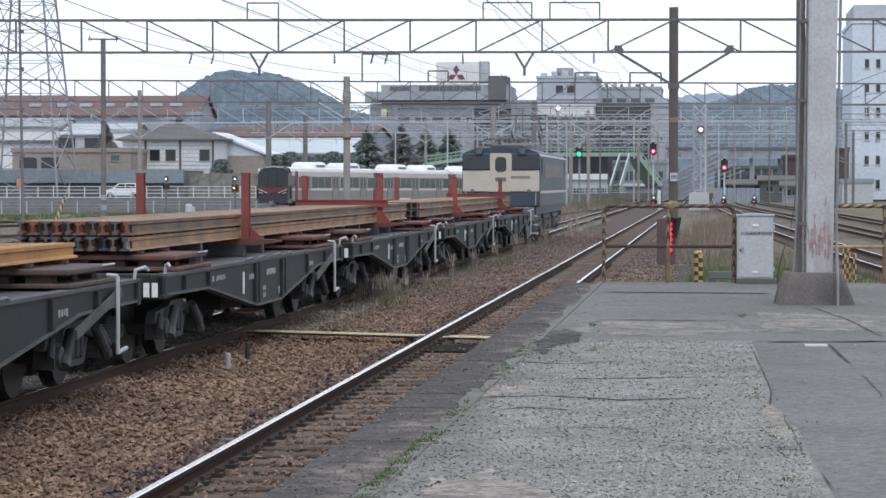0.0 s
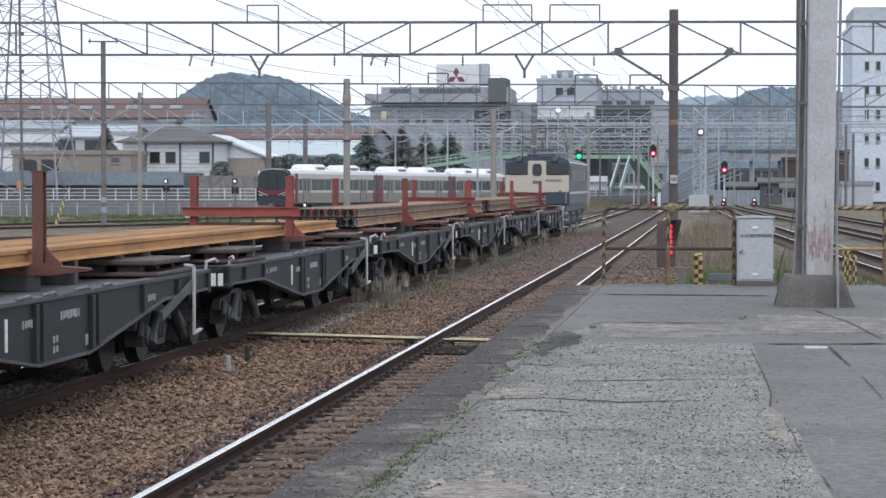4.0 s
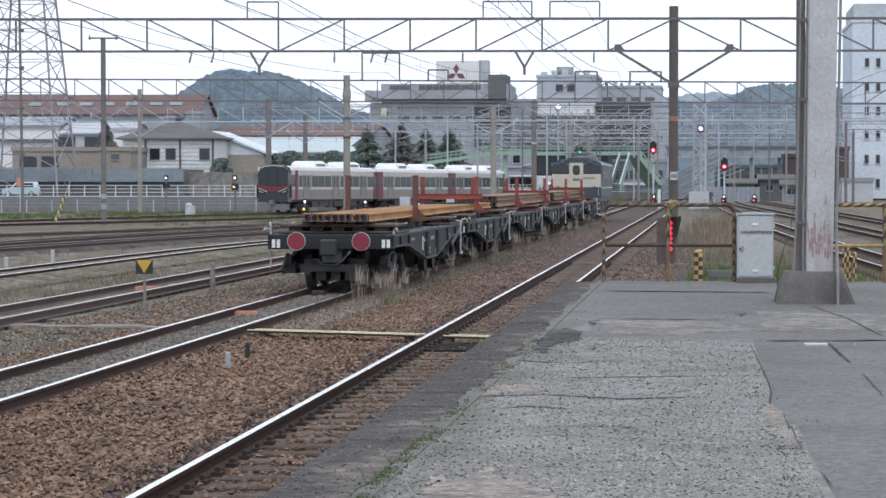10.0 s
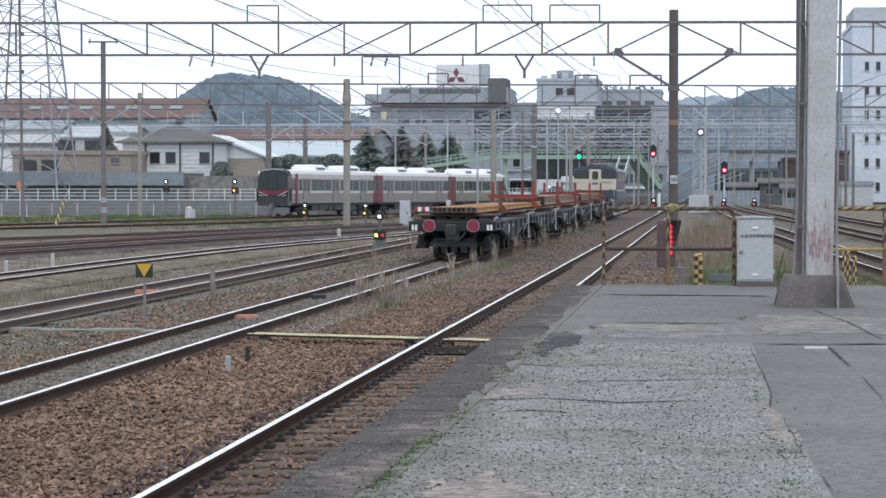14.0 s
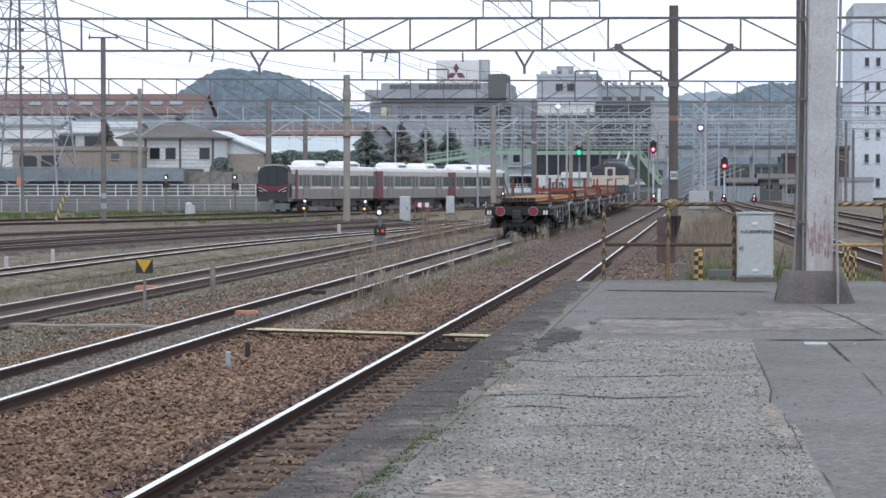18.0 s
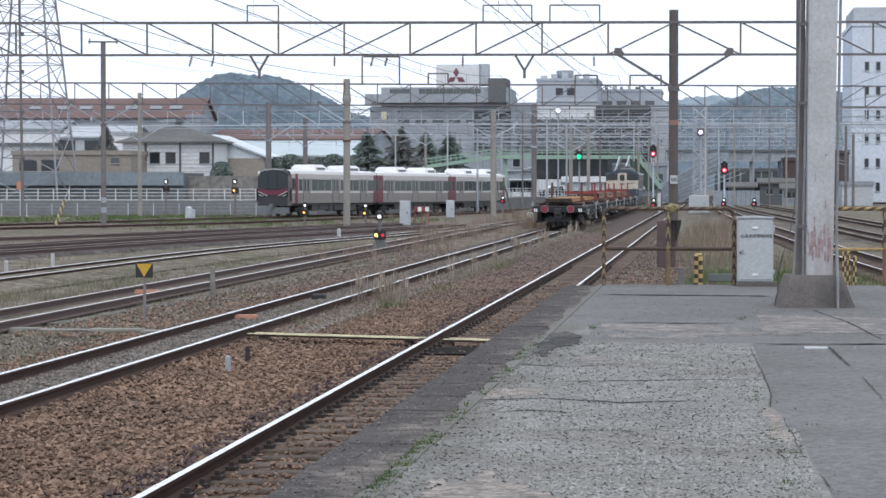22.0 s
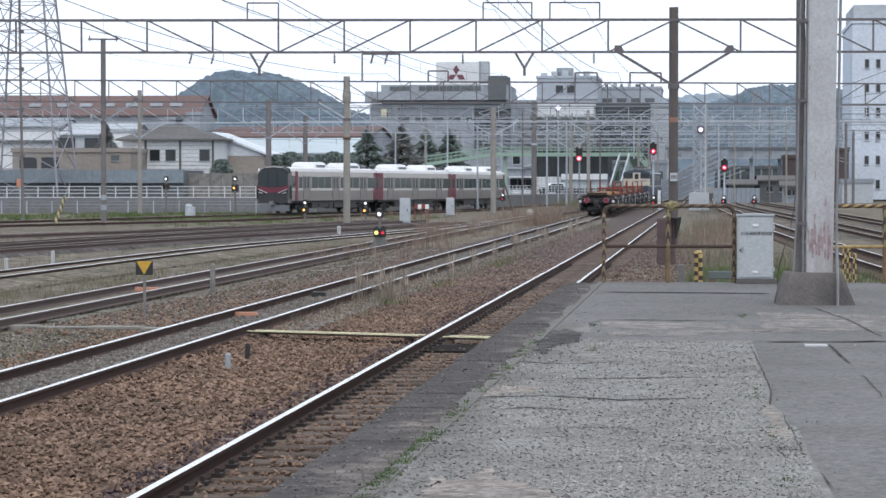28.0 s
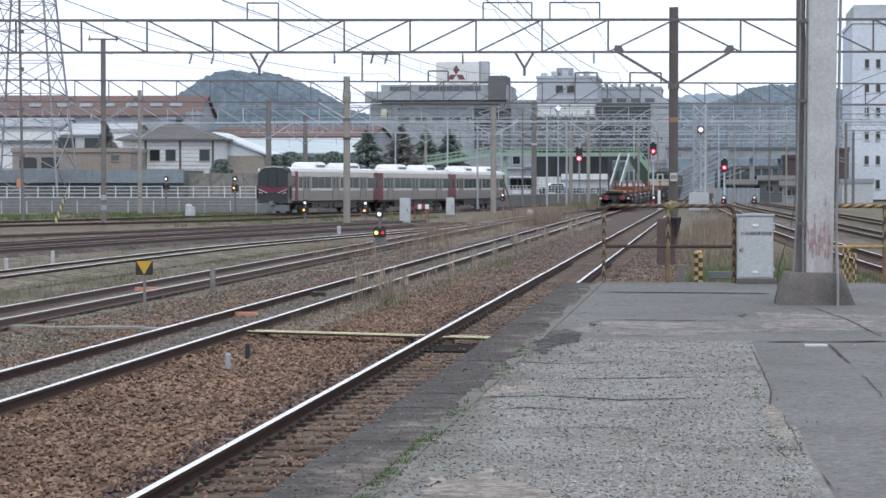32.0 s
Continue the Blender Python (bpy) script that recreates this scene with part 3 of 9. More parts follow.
def track(label, points, head, pieces=None, joined=None, spacing=0.58, web=None):
    """A track of two rails on sleepers; pieces and joined: the stretches in y whose sleepers are single or of one mesh."""
    line = along([(x, y, ground_z(x, y) + 0.22 if z is None else z) for x, y, z in points])
    base = thing("railway_track", label, "railway track", kind="structure")
    for s in (-0.5665, 0.5665):
        bm = bmesh.new()
        sweep(bm, line, RAIL_FOOT, s)
        sweep(bm, line, RAIL_HEAD, s, 1)
        part("rail", bm, [web or M_RAIL, head], base)
    rest = bmesh.new()
    carry = 0.0
    for a, b in zip(line, line[1:]):
        d = b - a
        k = carry
        turn = math.atan2(-d.x, d.y)
        while k < d.length:
            p = a + d * (k / d.length)
            m = Matrix.Translation(p + Vector((0, 0, -0.155))) @ Matrix.Rotation(turn, 4, "Z")
            if pieces and pieces[0] < p.y < pieces[1]:
                wob = pose(0, random.uniform(-0.02, 0.02), random.uniform(-0.006, 0.0), 0, 0, random.uniform(-0.8, 0.8))
                s = piece("sleeper", SLEEPER, base, m @ wob)
                for r in (-0.5665, 0.5665):
                    piece("rail_fastening", PLATE, s, pose(r, 0, 0))
            elif joined and joined[0] < p.y < joined[1]:
                bm_box(rest, -1.05, 1.05, -0.11, 0.11, -0.15, 0, m)
            k += spacing
        carry = k - d.length
    if rest.verts:
        tagged(part("sleepers", rest, M_SLEEPER, base), kind="stuff")
    else:
        rest.free()
    return base


NEAR, FAR = -3.45, -7.68


def way_x(y):
    """Where the train's line runs: straight, then over the points towards the platform line."""
    if y < 255:
        return FAR
    if y < 272:
        return FAR + 0.00186 * (y - 255) ** 2
    return min(FAR + 0.5375 + 0.0632 * (y - 272), NEAR)


track("bright-railed main line track beside the platform", [(NEAR, -30, 0), (NEAR, 60, 0), (NEAR, 200, 0), (NEAR, 420, 0)], M_HEAD, (9, 70), (70, 140))
track("main line track carrying the freight train", [(FAR, -30, 0), (FAR, 60, 0), (FAR, 236, 0), (FAR, 330, 0)], M_HEAD)
track("crossover track between the two main lines", [(way_x(y), y, 0) for y in range(252, 336, 6)], M_HEAD_DULL)
track("rusty siding track in the weedy yard", [(-11.95, 10, 0), (-11.95, 60, 0), (-11.98, 110, 0), (-11.8, 140, 0), (-11.1, 180, 0), (-8.6, 232, 0)], M_HEAD_MID, web=M_RAIL_RUST)
track("yard track curving towards the siding", [(-17.9, 20, None), (-17.45, 44, None), (-17.2, 58, None), (-17.05, 70, None), (-16.55, 84, None), (-15.5, 96, None), (-14.3, 108, None), (-12.9, 124, None), (-12.0, 142, None)], M_HEAD)
track("rusty yard track with weeds", [(-26.6, 62, None), (-23.7, 80, None), (-22.1, 92, None), (-20.5, 103, None), (-19.2, 111, None), (-17.4, 122, None), (-14.6, 142, None)], M_HEAD_DULL, web=M_RAIL_RUST)
track("dull yard track with dark rails", [(-28.5, 62, None), (-25.9, 87, None), (-24.6, 100, None), (-23.0, 115, None), (-21.9, 128, None), (-18.6, 156, None)], M_HEAD_DULL, web=M_RAIL_RUST)
track("outer yard track with rusty rails", [(-40, 68, None), (-30.2, 101.6, None), (-27.0, 115, None), (-24.2, 137, None), (-21.5, 160, None)], M_HEAD_DULL, web=M_RAIL_RUST)
track("grassy yard track before the fence", [(-60, 75, None), (-40.4, 128, None), (-34.5, 152, None), (-31, 170, None), (-19, 235, None)], M_HEAD_DULL)
track("stabling track under the parked passenger train", [(-45.104, 142, None), (-35.513, 199, None), (-31.04, 218.5, None), (-26.4, 237.95, None), (-22.922, 258.2, None), (-9.0, 322, None)], M_HEAD_DULL)
track("main line track on the far side of the platform", [(6.5, 38, 0), (5.3, 60, 0), (4.5, 80, 0), (3.82, 103, 0), (3.3, 120, 0), (2.55, 150, 0), (1.8, 190, 0), (1.2, 240, 0), (0.9, 400, 0)], M_HEAD_MID, None, (55, 130))
track("second track beyond the platform", [(9.3, 60, 0), (8.2, 85, 0), (7.2, 110, 0), (6.4, 137, 0), (5.6, 160, 0), (5.0, 178, 0), (3.2, 235, 0), (2.5, 290, 0), (2.3, 400, 0)], M_HEAD_DULL)
track("third track beyond the platform with rusty rails", [(13, 70, 0), (11.3, 100, 0), (9.9, 136, 0), (8.9, 174, 0), (7.2, 225, 0), (5.6, 290, 0), (5, 400, 0)], M_HEAD_DULL)


def bed(name, label, points, width, crown, material):
    line = along([(x, y, (ground_z(x, y) if z is None else z)) for x, y, z in points])
    bm = bmesh.new()
    sweep(bm, line, [(-width - 0.9, -0.45), (width + 0.9, -0.45), (width, crown), (-width, crown)])
    return solid(name, bm, material, label, "ballast", kind="structure")


bed("ballast_bed", "brown stone ballast under the main lines", [(-6.25, -30, -0.19), (-6.25, 120, -0.19), (-6.25, 420, -0.19)], 3.2, 0.0, M_BALLAST)
bm = bmesh.new()
bm_box(bm, -3.2, -1.9, -30, 60, -0.4, -0.213)
solid("ballast_bed", bm, M_BALLAST, "low dusty ballast between the rail and the platform wall", "ballast", kind="structure")
bed("ballast_bed", "grey-brown ballast under the siding", [(-11.85, 10, -0.24), (-11.85, 120, -0.24), (-11.3, 180, -0.24)], 1.3, 0.03, M_YARD)
for pts in (((-26.6, 62), (-23.7, 80), (-22.1, 92), (-20.5, 103), (-19.2, 111), (-17.4, 122)), ((-28.5, 62), (-25.9, 87), (-24.6, 100), (-23.0, 115), (-21.9, 128), (-18.6, 156))):
    bed("ballast_bed", "dark grey-violet ballast under a yard track", [(x, y, None) for x, y in pts], 1.15, 0.07 if pts[0][0] > -27 else 0.06, M_YARD_DARK)
bed("ballast_bed", "brown ballast of the tracks beyond the platform", [(9, 45, -0.27), (7.6, 80, -0.26), (6.2, 120, -0.25), (4.6, 180, -0.25), (3.4, 240, -0.25), (3, 420, -0.25)], 6, 0.0, M_FILL)


def fill(label, points, half, top, material):
    """Gravel and soil that bury the sleepers, between the rails and beside them."""
    line = along([(x, y, 0) for x, y in points])
    for lo, hi in ((-0.49, 0.49),):
        bm = bmesh.new()
        sweep(bm, line, [(lo, -0.3), (hi, -0.3), (hi, top if abs(hi) < half else top - 0.08), (lo, top if abs(lo) < half else top - 0.08)])
        solid("track_fill", bm, material, label, "gravel", kind="structure")


fill("dark grey gravel between the freight line's rails", [(FAR, -30), (FAR, 60), (FAR, 235)], 1.0, -0.125, M_FILL)
fill("grey-brown soil between the siding's rails", [(-11.85, 10), (-11.85, 60), (-11.85, 125)], 1.2, -0.15, M_YARD)
for lo, hi in ((-1.7, -0.62), (-0.5, 0.5), (0.62, 1.7)):
    bm = bmesh.new()
    sweep(bm, along([(x, y, ground_z(x, y) + 0.22) for x, y in ((-17.9, 20), (-17.45, 44), (-17.2, 58), (-17.05, 70), (-16.55, 84), (-15.5, 96), (-14.3, 108), (-12.9, 124), (-12.0, 142))]), [(lo, -0.4), (hi, -0.4), (hi, -0.21 if hi > 1 else -0.07), (lo, -0.21 if lo < -1 else -0.07)])
    solid("track_fill", bm, M_YARD, "grey-brown weedy soil that half buries a yard track", "soil", kind="structure")
bm = bmesh.new()
sweep(bm, along([(-6.72, 38, -0.16), (-6.68, 80, -0.16), (-6.7, 160, -0.16)]), [(-0.3, -0.1), (0.5, -0.1), (0.3, 0.0), (-0.3, 0.01)])
solid("track_fill", bm, M_DUSTY, "pale dusty gravel strip beside the freight line", "gravel", kind="structure")

# ---- platform ----
P_TOP, P_END, P_EDGE = 0.82, 34.35, -1.98
bm = bmesh.new()
bm_prism(bm, [(P_EDGE + 0.12, -25), (P_EDGE + 0.12, P_END), (9.5, P_END), (9.5, -25)], "z", -0.4, P_TOP - 0.02)
platform = solid("platform", bm, M_CONCRETE, "old concrete railway platform with patched asphalt top", "platform", kind="structure")


def slab(name, outline, z0, z1, material, label="", parent=platform):
    bm = bmesh.new()
    bm_prism(bm, outline, "z", z0, z1)
    return part(name, bm, material, parent, label)


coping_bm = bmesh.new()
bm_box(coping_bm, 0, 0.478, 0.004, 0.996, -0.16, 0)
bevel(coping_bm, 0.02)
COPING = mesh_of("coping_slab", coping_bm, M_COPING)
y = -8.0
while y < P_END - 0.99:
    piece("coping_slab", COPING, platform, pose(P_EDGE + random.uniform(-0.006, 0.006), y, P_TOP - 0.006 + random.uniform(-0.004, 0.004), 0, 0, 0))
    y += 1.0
E1 = P_EDGE + 0.452
slab("asphalt_sheet", [(E1, -25), (E1, 21.6), (0.381, 21.6), (0.381, 21.213), (0.389, 19.687), (0.397, 18.201), (0.408, 16.462), (0.377, 15.486), (0.445, 14.809), (0.457, 13.921), (0.498, 13.253), (0.527, 11.922), (0.55, 10.816), (0.55, -25)], P_TOP - 0.06, P_TOP, M_ASPHALT, "coarse worn grey asphalt")
slab("asphalt_strip", [(0.2, -25), (0.2, 21.6), (9.5, 21.6), (9.5, -25)], P_TOP - 0.05, P_TOP - 0.005, M_ASPHALT_NEW, "smoother darker asphalt")
slab("asphalt_end", [(E1, 21.605), (E1, P_END), (9.5, P_END), (9.5, 21.605)], P_TOP - 0.06, P_TOP - 0.003, M_ASPHALT_NEW, "smooth asphalt at the platform end")


def worn_patch(pts, seed, z, material, label):
    """A thin worn skin inside an outline, with a frayed edge and holes."""
    xs_, ys_ = [p[0] for p in pts], [p[1] for p in pts]
    dx, dy = 0.013, 0.055
    bm = bmesh.new()
    grid = {}

    def inside(x, y):
        best, odd = 9.0, False
        for (ax, ay), (bx, by) in zip(pts, pts[1:] + pts[:1]):
            if (ay > y) != (by > y) and x < (bx - ax) * (y - ay) / (by - ay) + ax:
                odd = not odd
            ux, uy, px, py = (bx - ax) * 5, by - ay, (x - ax) * 5, y - ay
            t = max(0.0, min(1.0, (ux * px + uy * py) / (ux * ux + uy * uy)))
            best = min(best, math.hypot(px - ux * t, py - uy * t))
        fray = noise.noise(Vector((x * 6 + seed, y * 1.2, 0))) + 0.7 * noise.noise(Vector((x * 22, y * 5, seed)))
        return (best if odd else -best) * 1.6 + fray * 0.55 - 0.1 > 0

    def corner(i, j):
        if (i, j) not in grid:
            grid[i, j] = bm.verts.new((min(xs_) - 0.1 + i * dx + 0.005 * math.sin(i * 7.1 + j * 3.3), min(ys_) - 0.4 + j * dy + 0.02 * math.sin(i * 5.7 + j * 9.1), z))
        return grid[i, j]
    for i in range(int((max(xs_) - min(xs_) + 0.2) / dx)):
        for j in range(int((max(ys_) - min(ys_) + 0.8) / dy)):
            if inside(min(xs_) - 0.1 + (i + 0.5) * dx, min(ys_) - 0.4 + (j + 0.5) * dy):
                bm.faces.new((corner(i, j), corner(i + 1, j), corner(i + 1, j + 1), corner(i, j + 1)))
    return part("worn_patch", bm, material, platform, label)


def crack(pts, width, seed, material=None, name="crack"):
    rnd = random.Random(seed)
    line = []
    for a, b in zip(pts, pts[1:]):
        a, b = Vector(a), Vector(b)
        n = max(2, int((b - a).length / 0.12))
        line += [a + (b - a) * (k / n) + Vector((rnd.uniform(-0.007, 0.007), rnd.uniform(-0.03, 0.03))) for k in range(n)]
    line.append(Vector(pts[-1]))
    bm = bmesh.new()
    rows_ = []
    for i, q in enumerate(line):
        d = (line[min(i + 1, len(line) - 1)] - line[max(i - 1, 0)]).normalized()
        s_ = Vector((-d.y, d.x)) * width * rnd.uniform(0.3, 1.0) * (0.4 if i in (0, len(line) - 1) else 1)
        rows_.append([bm.verts.new((q.x + s_.x, q.y + s_.y, P_TOP + 0.004)), bm.verts.new((q.x - s_.x, q.y - s_.y, P_TOP + 0.004))])
    for a, b in zip(rows_, rows_[1:]):
        bm.faces.new((a[0], a[1], b[1], b[0]))
    return part(name, bm, material or M_CRACK, platform)


for k, (pts, m, lab) in enumerate((
        ([(-1.1, 24.6), (0.3, 24.3), (0.32, 23.0), (-1.0, 23.2)], M_PATCH_DULL, "pale worn mortar patch"),
        ([(-1.45, 24.2), (-1.12, 24.2), (-1.1, 22.8), (-1.45, 22.9)], M_ASPHALT, "coarse asphalt patch"),
        ([(-1.457, 20.014), (-1.306, 19.697), (-1.274, 20.663), (-1.131, 21.196), (-1.144, 22.31), (-1.301, 22.984), (-1.483, 22.527), (-1.472, 21.235)], M_TAR, "dark tar patch"),
        ([(-1.3, 9.3), (-0.68, 9.3), (-0.62, 10.6), (-0.8, 11.3), (-1.05, 11.7), (-1.28, 11.2)], M_PATCH, "pinkish worn mortar patch"),
        ([(-0.3, 23.4), (0.9, 23.4), (0.9, 22.7), (-0.3, 22.6)], M_PATCH_DULL, "pale worn mortar patch"),
        ([(0.5, 26.2), (2.4, 26.0), (2.6, 23.4), (1.2, 23.0), (0.5, 23.4)], M_PATCH_DULL, "pale worn mortar patch"),
        ([(0.296, 15.477), (0.404, 15.569), (0.445, 14.809), (0.477, 13.956), (0.477, 13.251), (0.389, 13.126), (0.364, 13.752), (0.327, 14.652)], M_PATCH, "broken pale mortar edge"),
        ([(-1.496, 15.732), (-1.12, 15.901), (-1.14, 16.568), (-1.434, 16.629), (-1.523, 16.252)], M_PATCH, "pale worn mortar patch"),
        ([(-0.93, 22.003), (-0.123, 22.09), (-0.096, 22.764), (-0.907, 22.676)], M_PATCH_DULL, "pale worn mortar strip"),
        ([(-1.061, 18.906), (-0.713, 18.943), (-0.769, 19.821), (-1.026, 19.926)], M_PATCH_DULL, "dusty worn patch"))):
    worn_patch(pts, k, P_TOP + (-0.0012 if pts[0][1] > 21.9 else 0.0065 if k in (2, 3) else 0.002) + 0.0001 * k, m, lab)
# the asphalt's broken edge laps over the coping
rnd = random.Random(8)
edge_pts = [(-1.46, 8.0)]
y = 8.0
while y < 34:
    edge_pts.append((-1.535 + 0.035 * math.sin(y * 1.7) * math.sin(y * 0.6 + 1) + rnd.gauss(0, 0.016) - (0.03 if rnd.random() < 0.12 else 0), y))
    y += rnd.uniform(0.06, 0.3)
slab("broken_edge", edge_pts + [(-1.46, 34.0)], P_TOP - 0.02, P_TOP + 0.006, M_ASPHALT)
for k, (pts, w_) in enumerate((
        ([(-1.488, 15.65), (-1.071, 15.822), (-0.549, 15.546), (-0.05, 15.723)], 0.035), ([(-1.345, 14.798), (-1.117, 14.974), (-0.831, 14.817)], 0.03), ([(-1.129, 17.146), (-0.611, 17.303), (0.143, 17.486)], 0.035),
        ([(-0.509, 12.074), (-0.233, 12.154)], 0.016), ([(0.5, 21.45), (1.0, 21.5), (1.565, 21.6)], 0.06), ([(-1.625, 18.845), (-1.087, 18.607), (-0.836, 18.752)], 0.04),
        ([(0.351, 20.913), (0.395, 17.93), (0.412, 16.463), (0.38, 15.29)], 0.006), ([(0.441, 14.772), (0.461, 13.669), (0.479, 12.667)], 0.004), ([(0.395, 11.861), (0.526, 11.783), (0.563, 11.136)], 0.005),
        ([(1.025, 21.132), (1.046, 19.888), (1.075, 18.9)], 0.016), ([(1.101, 17.796), (1.109, 16.813), (1.119, 15.933)], 0.006), ([(1.152, 27.34), (1.392, 25.001), (1.542, 22.272)], 0.011),
        ([(-1.1, 24.75), (-0.2, 24.6), (0.3, 24.7)], 0.05), ([(-1.3, 31.0), (-0.4, 30.9), (0.76, 30.8)], 0.13), ([(-0.862, 13.682), (-0.551, 13.812), (-0.388, 13.671)], 0.015), ([(-1.489, 13.305), (-1.226, 13.486)], 0.015))):
    crack(pts, w_, k)
bm = bmesh.new()
bm_prism(bm, [(0.81, 20.9), (1.0, 20.9), (1.0, 21.12), (0.81, 21.12)], "z", P_TOP - 0.02, P_TOP + 0.006)
part("survey_plate", bm, M_TIN, platform, "small white marker plate let into the asphalt")
rnd = random.Random(4)
for k in range(18):
    x, y = rnd.choice(((rnd.uniform(-1.45, -1.0), rnd.uniform(14.5, 22)), (rnd.uniform(-0.9, 0.3), rnd.uniform(10, 22)), (rnd.uniform(0.9, 2), rnd.uniform(11, 22))))
    bm = bmesh.new()
    bmesh.ops.create_icosphere(bm, subdivisions=1, radius=rnd.uniform(0.006, 0.014))
    for v in bm.verts:
        v.co.z = v.co.z * 0.5 + 0.004
    part("pale_chip", bm, M_TIN, platform, at=pose(x, y, P_TOP))

# ---- things at the platform's end ----
F_Y = 34.1


def tube(bm, pts, r, n=8):
    for a, b in zip(pts, pts[1:]):
        bm_rod(bm, a, b, r, None, n)
    for p in pts[1:-1]:
        made = bmesh.ops.create_uvsphere(bm, u_segments=n, v_segments=6, radius=r)["verts"]
        bmesh.ops.translate(bm, verts=made, vec=p)


def striped_tube(base, a, b, r, step=0.1, pale=None, name="painted_post", checked=False, dark=None):
    """A tube painted in two tones: bands that wind round it, or staggered squares."""
    a, b = Vector(a), Vector(b)
    d = b - a
    q = d.to_track_quat("Z", "Y").to_matrix()
    m, rows = 12, max(4, int(d.length / step * 4))
    bm = bmesh.new()
    rings = [[bm.verts.new(a + d * (k / rows) + q @ Vector((r * math.cos(2 * math.pi * i / m), r * math.sin(2 * math.pi * i / m), 0))) for i in range(m)] for k in range(rows + 1)]
    for k in range(rows):
        for i in range(m):
            f = bm.faces.new((rings[k][i], rings[k][(i + 1) % m], rings[k + 1][(i + 1) % m], rings[k + 1][i]))
            f.smooth = True
            turn = i * 4 // m + k // 4 if checked else int(k / 4 + 2 * abs(((i + 0.5) / m * 2 + 0.5) % 2 - 1))
            f.material_index = turn % 2
    bm.faces.new(rings[0][::-1]), bm.faces.new(rings[-1])
    return part(name, bm, [pale or M_YELLOW, dark or M_STRIPE_DARK], base)


def railing(x0, x1, mids, label, low=None, pale=None):
    base = thing("railing", label, "railing", pose(0, F_Y, 0.82))
    h, r = 1.06, 0.027
    for x, k in ((x0, 1), (x1, -1)):
        bm = bmesh.new()
        tube(bm, [(x, 0, h - 0.11), (x + k * 0.012, 0, h - 0.065), (x + k * 0.04, 0, h - 0.03), (x + k * 0.075, 0, h - 0.007), (x + k * 0.12, 0, h)], r, 10)
        part("rail_bend", bm, M_STRIPE_DARK, base)
        striped_tube(base, (x, 0, 0.0), (x, 0, h - 0.1), r, 0.075, M_BAND_PALE)
    striped_tube(base, (x0 + 0.11, 0, h), (x1 - 0.11, 0, h), r, 0.075, pale or M_BAND_DULL, "top_rail")
    for x in mids:
        rod_part("post", (x, 0, -0.1), (x, 0, 0.5), 0.032, M_RUST_PAINT, base)
        striped_tube(base, (x, 0, 0.5), (x, 0, h - 0.02), 0.032, 0.1, M_BAND_OLIVE)
    rod_part("middle_rail", (x0 + 0.03, 0, 0.5), (x1 - 0.03, 0, 0.5), 0.024, low or M_STRIPE_DARK, base)
    return base


railing(-1.455, 0.343, [-0.565], "rusty tubular railing with faded yellow bands across the platform end")
railing(1.62, 3.6, [2.4], "rusty tubular railing with a yellow middle rail beside the pillar", M_BAND_YELLOW, M_BAND_YELLOW)

# relay cabinet
cx0, cx1 = 0.385, 0.874
cab = thing("relay_cabinet", "pale grey steel relay cabinet standing by the railing", "cabinet", pose((cx0 + cx1) / 2, F_Y - 0.3, P_TOP))
hw = (cx1 - cx0) / 2
bm = bmesh.new()
bm_box(bm, -hw, hw, 0, 0.32, 0.06, 0.93)
bevel(bm, 0.012)
part("body", bm, M_CABINET, cab)
box_part("base_frame", -hw - 0.01, hw + 0.05, -0.01, 0.34, 0.0, 0.06, M_PLINTH, cab)
bm = bmesh.new()
bm_prism(bm, [(-hw - 0.02, 0.93), (hw + 0.02, 0.93), (hw + 0.02, 0.945), (0, 0.965), (-hw - 0.02, 0.945)], "y", -0.02, 0.35)
part("lid", bm, M_CABINET, cab)
box_part("door", -hw + 0.02, hw - 0.02, -0.012, 0.0, 0.09, 0.91, M_CABINET, cab, edge=0.004)
for z in (0.16, 0.8):
    bm = bmesh.new()
    bm_box(bm, -0.045, 0.045, -0.03, -0.012, z - 0.018, z + 0.018)
    bevel(bm, 0.012, 2)
    part("vent_cover", bm, M_WHITE, cab)
box_part("handle", -hw + 0.05, -hw + 0.085, -0.035, -0.012, 0.44, 0.5, M_TRUSS_PALE, cab, "small metal handle")
box_part("lock", -hw + 0.03, -hw + 0.05, -0.022, -0.012, 0.445, 0.475, M_BLACK, cab)
for z in (0.2, 0.78):
    box_part("hinge", hw - 0.002, hw + 0.02, -0.01, 0.02, z - 0.03, z + 0.03, M_CABINET, cab)
for text, x0 in (("社員", -0.205), ("通路警報装置", -0.09)):
    words = bpy.data.curves.new("lettering", "FONT")
    words.body, words.size = text, 0.054
    holder = new("lettering", words)
    holder.matrix_basis = pose(x0, -0.0145, 0.668, 90, 0, 0)
    bpy.context.view_layer.update()
    me = bpy.data.meshes.new_from_object(holder.evaluated_get(bpy.context.evaluated_depsgraph_get()))
    me.materials.append(M_BLACK)
    bpy.data.objects.remove(holder)
    for shift in (0.0, 0.0016):
        o = new("lettering", me)
        o.parent, o.matrix_basis = cab, pose(x0 + shift, -0.0145 - shift * 0.3, 0.668, 90, 0, 0)

# track warning light with a hood, on a rusty post behind the railing
wx = -0.54
warn = thing("warning_light", "brown warning light box with a lit red strip and black hood", "warning light", pose(wx, F_Y + 0.35, 0.0))
rod_part("post", (-0.04, 0.05, -0.2), (-0.04, 0.05, 1.1), 0.035, M_RUST_PAINT, warn)
box_part("box", -0.19, 0.08, -0.03, 0.16, 1.06, 1.71, M_WARN_BOX, warn, edge=0.01)
